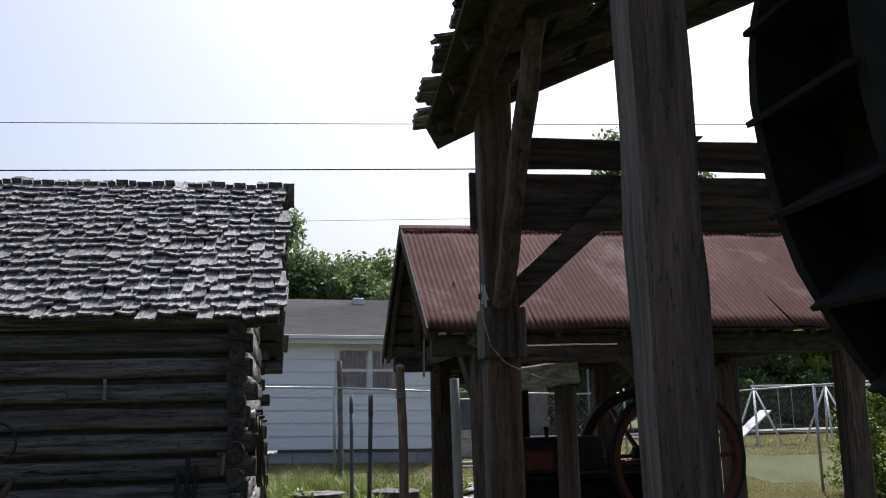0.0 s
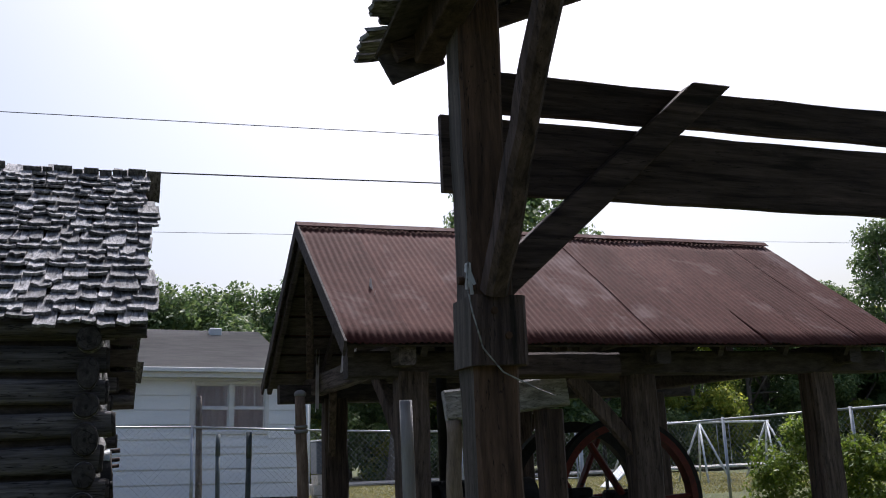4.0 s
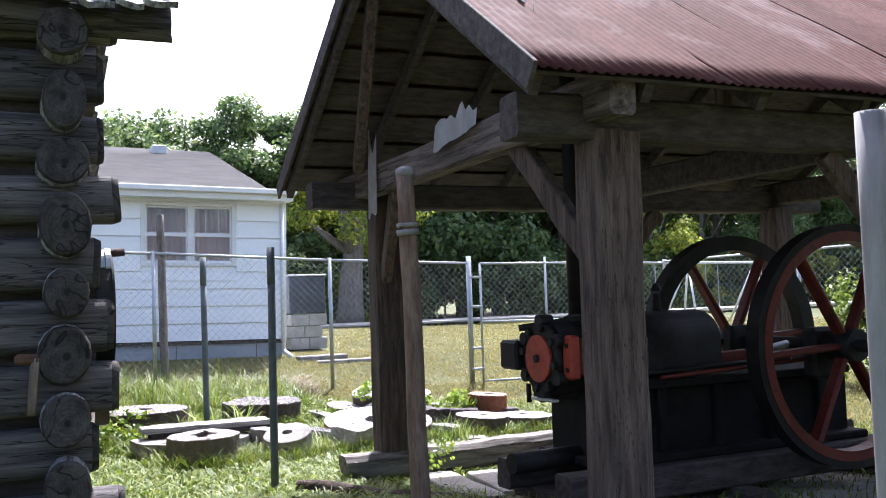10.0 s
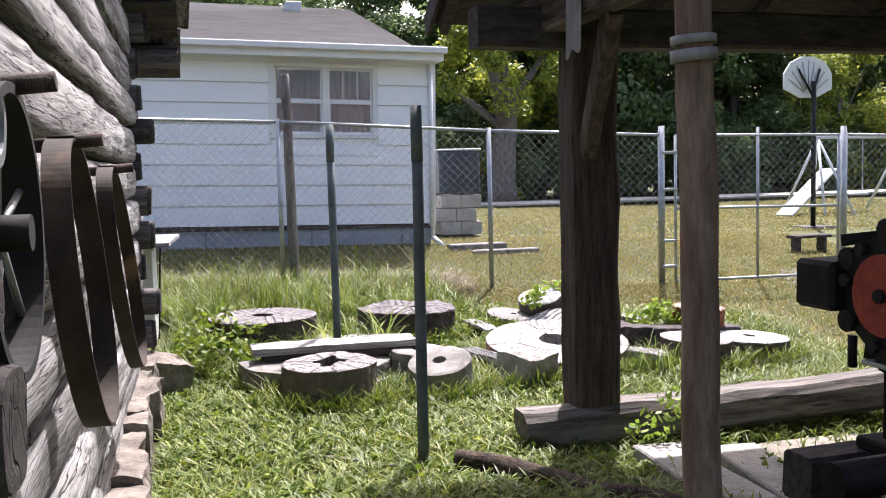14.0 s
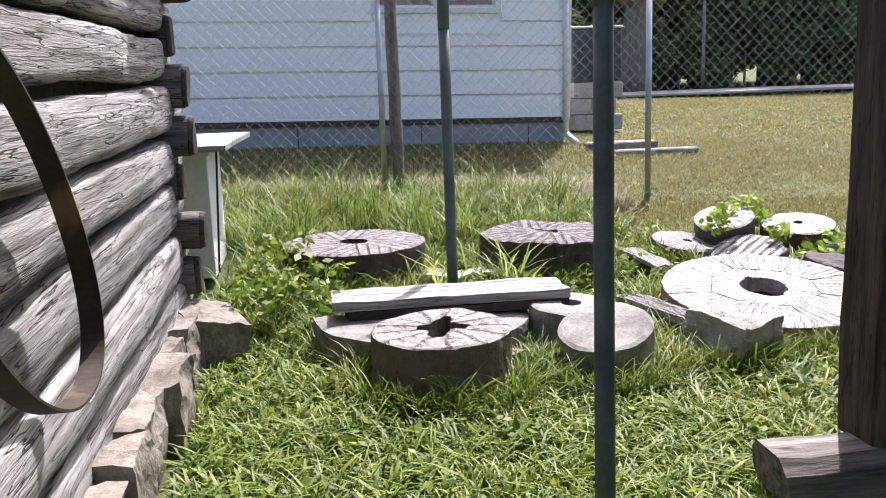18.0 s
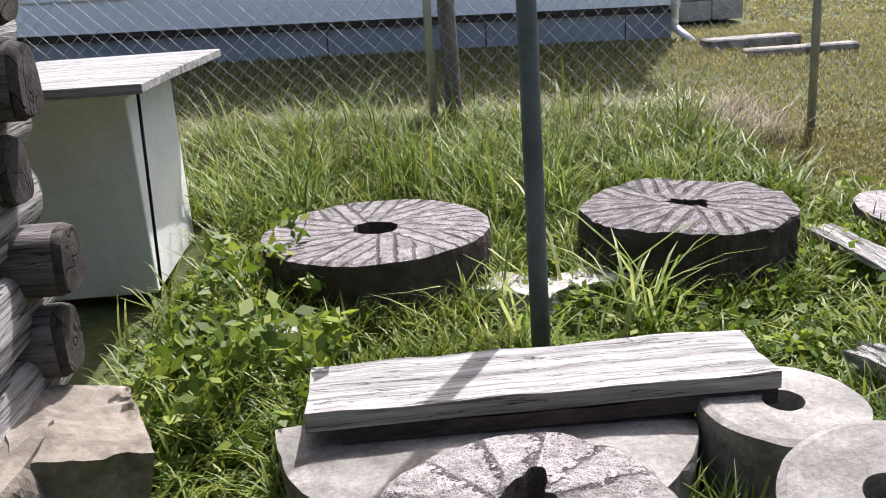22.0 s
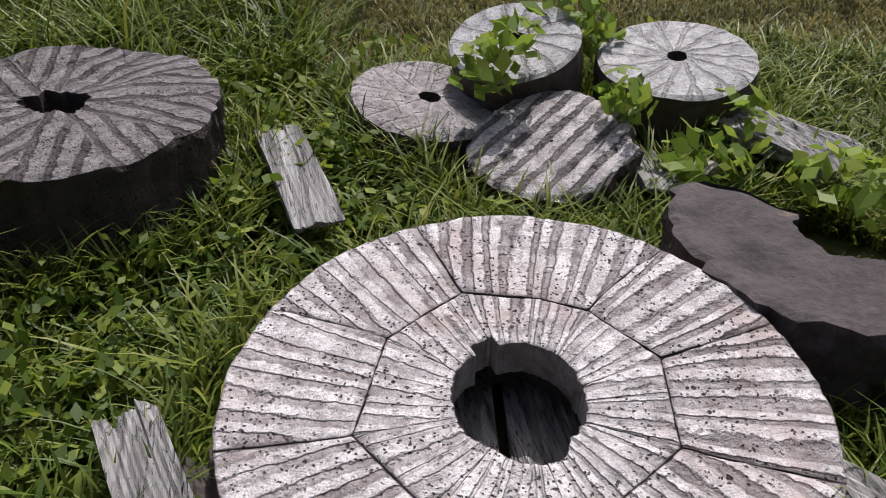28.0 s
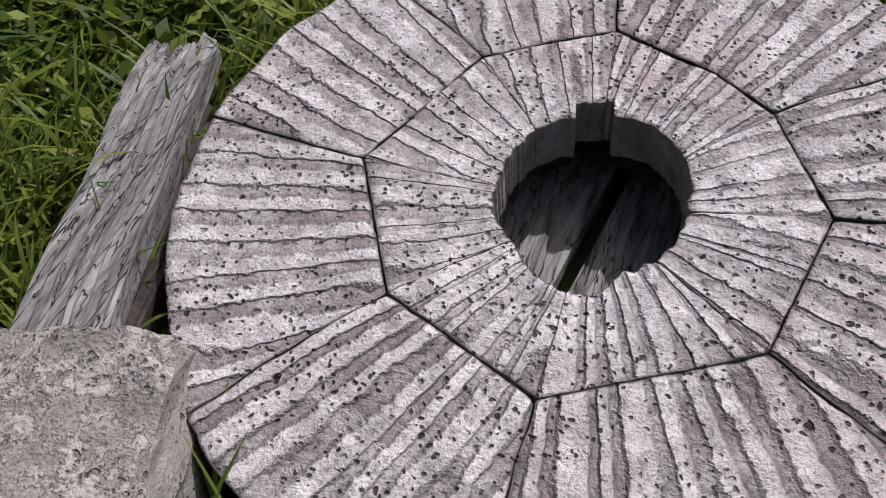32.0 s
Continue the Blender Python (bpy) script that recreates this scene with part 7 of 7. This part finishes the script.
def free(x, y):
    ok = ~((x < -0.3) & (y > 10.7) & (y < 17.1))
    ok &= ~((x > -1.0) & (x < -0.25) & (y > 18.1) & (y < 19.2))
    for cx, cy, r in DISCS:
        ok &= (x - cx) ** 2 + (y - cy) ** 2 > (r + 0.02) ** 2
    ok &= ~((x > 0.33) & (x < 1.78) & (y > 16.3) & (y < 16.84))
    shed = (x > 2.5) & (x < 7.6) & (y > 10.6) & (y < 14.1)
    ok &= ~shed | (np.sin(x * 37 + y * 91) > 0.93)
    return ok


blades("grass", "dense green yard grass and weeds", 130000, (-0.4, 6.2, 10.0, 20.3), 0.04, 0.19, 0.005, M_GRASS, 41, lambda x, y: free(x, y) & ~((x > 2.2) & (y > 18.75 + 0.25 * np.sin(x * 3))), 1.15, 0.55)
blades("grass", "green yard grass by the walk", 26000, (-1.5, 5.0, 6.0, 10.4), 0.05, 0.14, 0.005, M_GRASS, 42, free, 0.8, 0.3)
blades("tall_grass", "tall green seeding grass along the fence", 15000, (-0.6, 2.9, 18.75, 20.9), 0.12, 0.42, 0.0065, M_GRASS, 43, free, 1.0, 0.85)
blades("tall_grass", "pale seeding grass stalks along the fence", 1500, (-0.6, 2.4, 18.7, 20.9), 0.3, 0.7, 0.0035, M_TALL, 53, free, 1.0, 0.8)
M_STRAW = foliage("dead_straw", [(0.1, (0.12, 0.09, 0.07)), (0.6, (0.24, 0.19, 0.13)), (0.95, (0.46, 0.40, 0.27))], through=0.3)
blades("dry_grass", "tangled dead grass along the foot of the fence", 7000, (-0.6, 3.4, 20.0, 21.0), 0.1, 0.4, 0.0035, M_STRAW, 59, free, 1.3, 0.8)
blades("tall_grass", "tall green grass beside the cabin and stones", 4200, (-0.35, 1.3, 16.75, 18.9), 0.12, 0.4, 0.006, M_GRASS, 54, lambda x, y: free(x, y) & (x < 0.1 + 0.9 * (y > 17.4)), 0.9, 0.75)
blades("tall_grass", "clumps of tall arching grass by the stones", 260, (0.95, 2.2, 16.9, 18.0), 0.25, 0.75, 0.009, M_TALL, 44, lambda x, y: free(x, y) & (np.hypot(x - 1.4, y - 17.65) < 0.4), 0.9, 0.7)
blades("seed_stalks", "tall pale seeding stalks rising among the fence grass", 420, (0.0, 2.7, 18.75, 20.6), 0.45, 0.85, 0.0055, M_GRASS, 58, free, 0.7, 0.5)
blades("tall_grass", "tuft of long grass before the thick millstone", 260, (0.6, 1.3, 15.4, 15.8), 0.15, 0.38, 0.006, M_GRASS, 45, free, 0.9, 0.5)
blades("lawn_grass", "short olive grass between the stones and the fence", 26000, (2.0, 6.2, 18.5, 20.4), 0.025, 0.07, 0.005, M_LAWN, 55, free, 0.8, 0.3)


def near_stone(x, y):
    d = np.min([np.abs(np.hypot(x - cx, y - cy) - r - 0.05) for cx, cy, r in DISCS], axis=0)
    return free(x, y) & (d < 0.1)


blades("tall_grass", "longer grass growing up round the stones", 120000, (-0.1, 5.6, 15.4, 19.0), 0.08, 0.3, 0.005, M_GRASS, 56, near_stone, 0.8, 0.3)
blades("grass", "grass sprouting in the eye of the red-brown millstone", 60, (4.71, 4.81, 17.1, 17.2), 0.22, 0.3, 0.004, M_TALL, 57, lambda x, y: np.hypot(x - 4.76, y - 17.15) < 0.05, 0.6)
blades("grass", "tall thin weeds beside the burr stone", 240, (3.55, 4.05, 15.95, 16.55), 0.15, 0.5, 0.0035, M_TALL, 58, free, 0.7, 0.5)
blades("weeds", "thin yellow-green weeds rising before the burr stone", 70, (2.95, 3.7, 16.02, 16.22), 0.12, 0.34, 0.0025, M_SPROUT, 60, lambda x, y: x > 2.9, 0.5, 0.5)
blades("weeds", "broad-bladed green weeds among the grass", 34000, (-0.3, 4.5, 11.0, 18.6), 0.05, 0.17, 0.0105, M_WEED, 46, free, 1.3, 0.65)
blades("lawn_grass", "short dry lawn beyond the fence", 90000, (-2.0, 11.0, 20.2, 25.0), 0.03, 0.08, 0.006, M_LAWN, 47, lambda x, y: ~((x < 3.9) & (y > 24)), 0.8, 0.2)
blades("lawn_grass", "short dry lawn on the far yard", 70000, (3.9, 24.0, 25.0, 42.0), 0.04, 0.09, 0.014, M_LAWN, 48, lambda x, y: ~((x < 5.3) & (y < 26.5)), 0.8, 0.2)
blades("lawn_grass", "short green lawn east of the shed", 75000, (6.0, 12.2, 4.0, 14.5), 0.04, 0.1, 0.006, M_GRASS, 49, free, 0.8, 0.2)
blades("lawn_grass", "short olive lawn east of the stones", 60000, (5.6, 12.2, 14.0, 20.3), 0.03, 0.075, 0.006, M_LAWN, 59, free, 0.8, 0.2)

# ---- shakes on the roofs ----
up = Vector((0, math.cos(SLOPE), math.sin(SLOPE)))
nrm = Vector((0, -math.sin(SLOPE), math.cos(SLOPE)))
far = shake_rows(CABIN, put_cabin, Vector((0, 10.5, EAVE_Z + 0.06)), -7.2, 0.03, up, Vector((1, 0, 0)), nrm, LEN, 18, lambda p: p.x > -1.9, RNG, slant=0.08)
SL2 = math.atan2(RIDGE_Z - 2.26, 17.5 - RIDGE_Y)
up2, nrm2 = Vector((0, -math.cos(SL2), math.sin(SL2))), Vector((0, math.sin(SL2), math.cos(SL2)))
far += shake_rows(CABIN, put_cabin, Vector((0, 17.55, 2.28)), 0.1, 7.2, up2, Vector((-1, 0, 0)), nrm2, LEN, 21, lambda p: False, RNG)
# ragged row standing past the ridge
s = -7.2
while s < -0.05:
    w, me = RNG.choice(SHAKES)
    if RNG.random() < 0.86:
        p = Vector((s + w / 2, RIDGE_Y + 0.3, RIDGE_Z - 0.15 + RNG.uniform(-0.03, 0.03)))
        far.append((me, Matrix.Translation(p) @ Matrix((Vector((-1, 0, 0)), up2, nrm2)).transposed().to_4x4()))
    s += w + 0.01
joined_shakes("shakes_beyond", far, M_SHINGLE, CABIN, put_cabin)
ac, au = Vector((0, -1, 0.17)).normalized(), Vector((1, 0, 0.45)).normalized()
wn_ = au.cross(-ac).normalized()
if wn_.z < 0:
    wn_ = -wn_
far = shake_rows(WH, put_wh, Vector((1.18, 7.85, 3.99)), 0.0, 6.4, au, ac, wn_, 6.0, 24, lambda p: p.x < 1.9 and p.y > 4.5, RNG)
joined_shakes("shakes_beyond", far, M_SHINGLE, WH, put_wh)
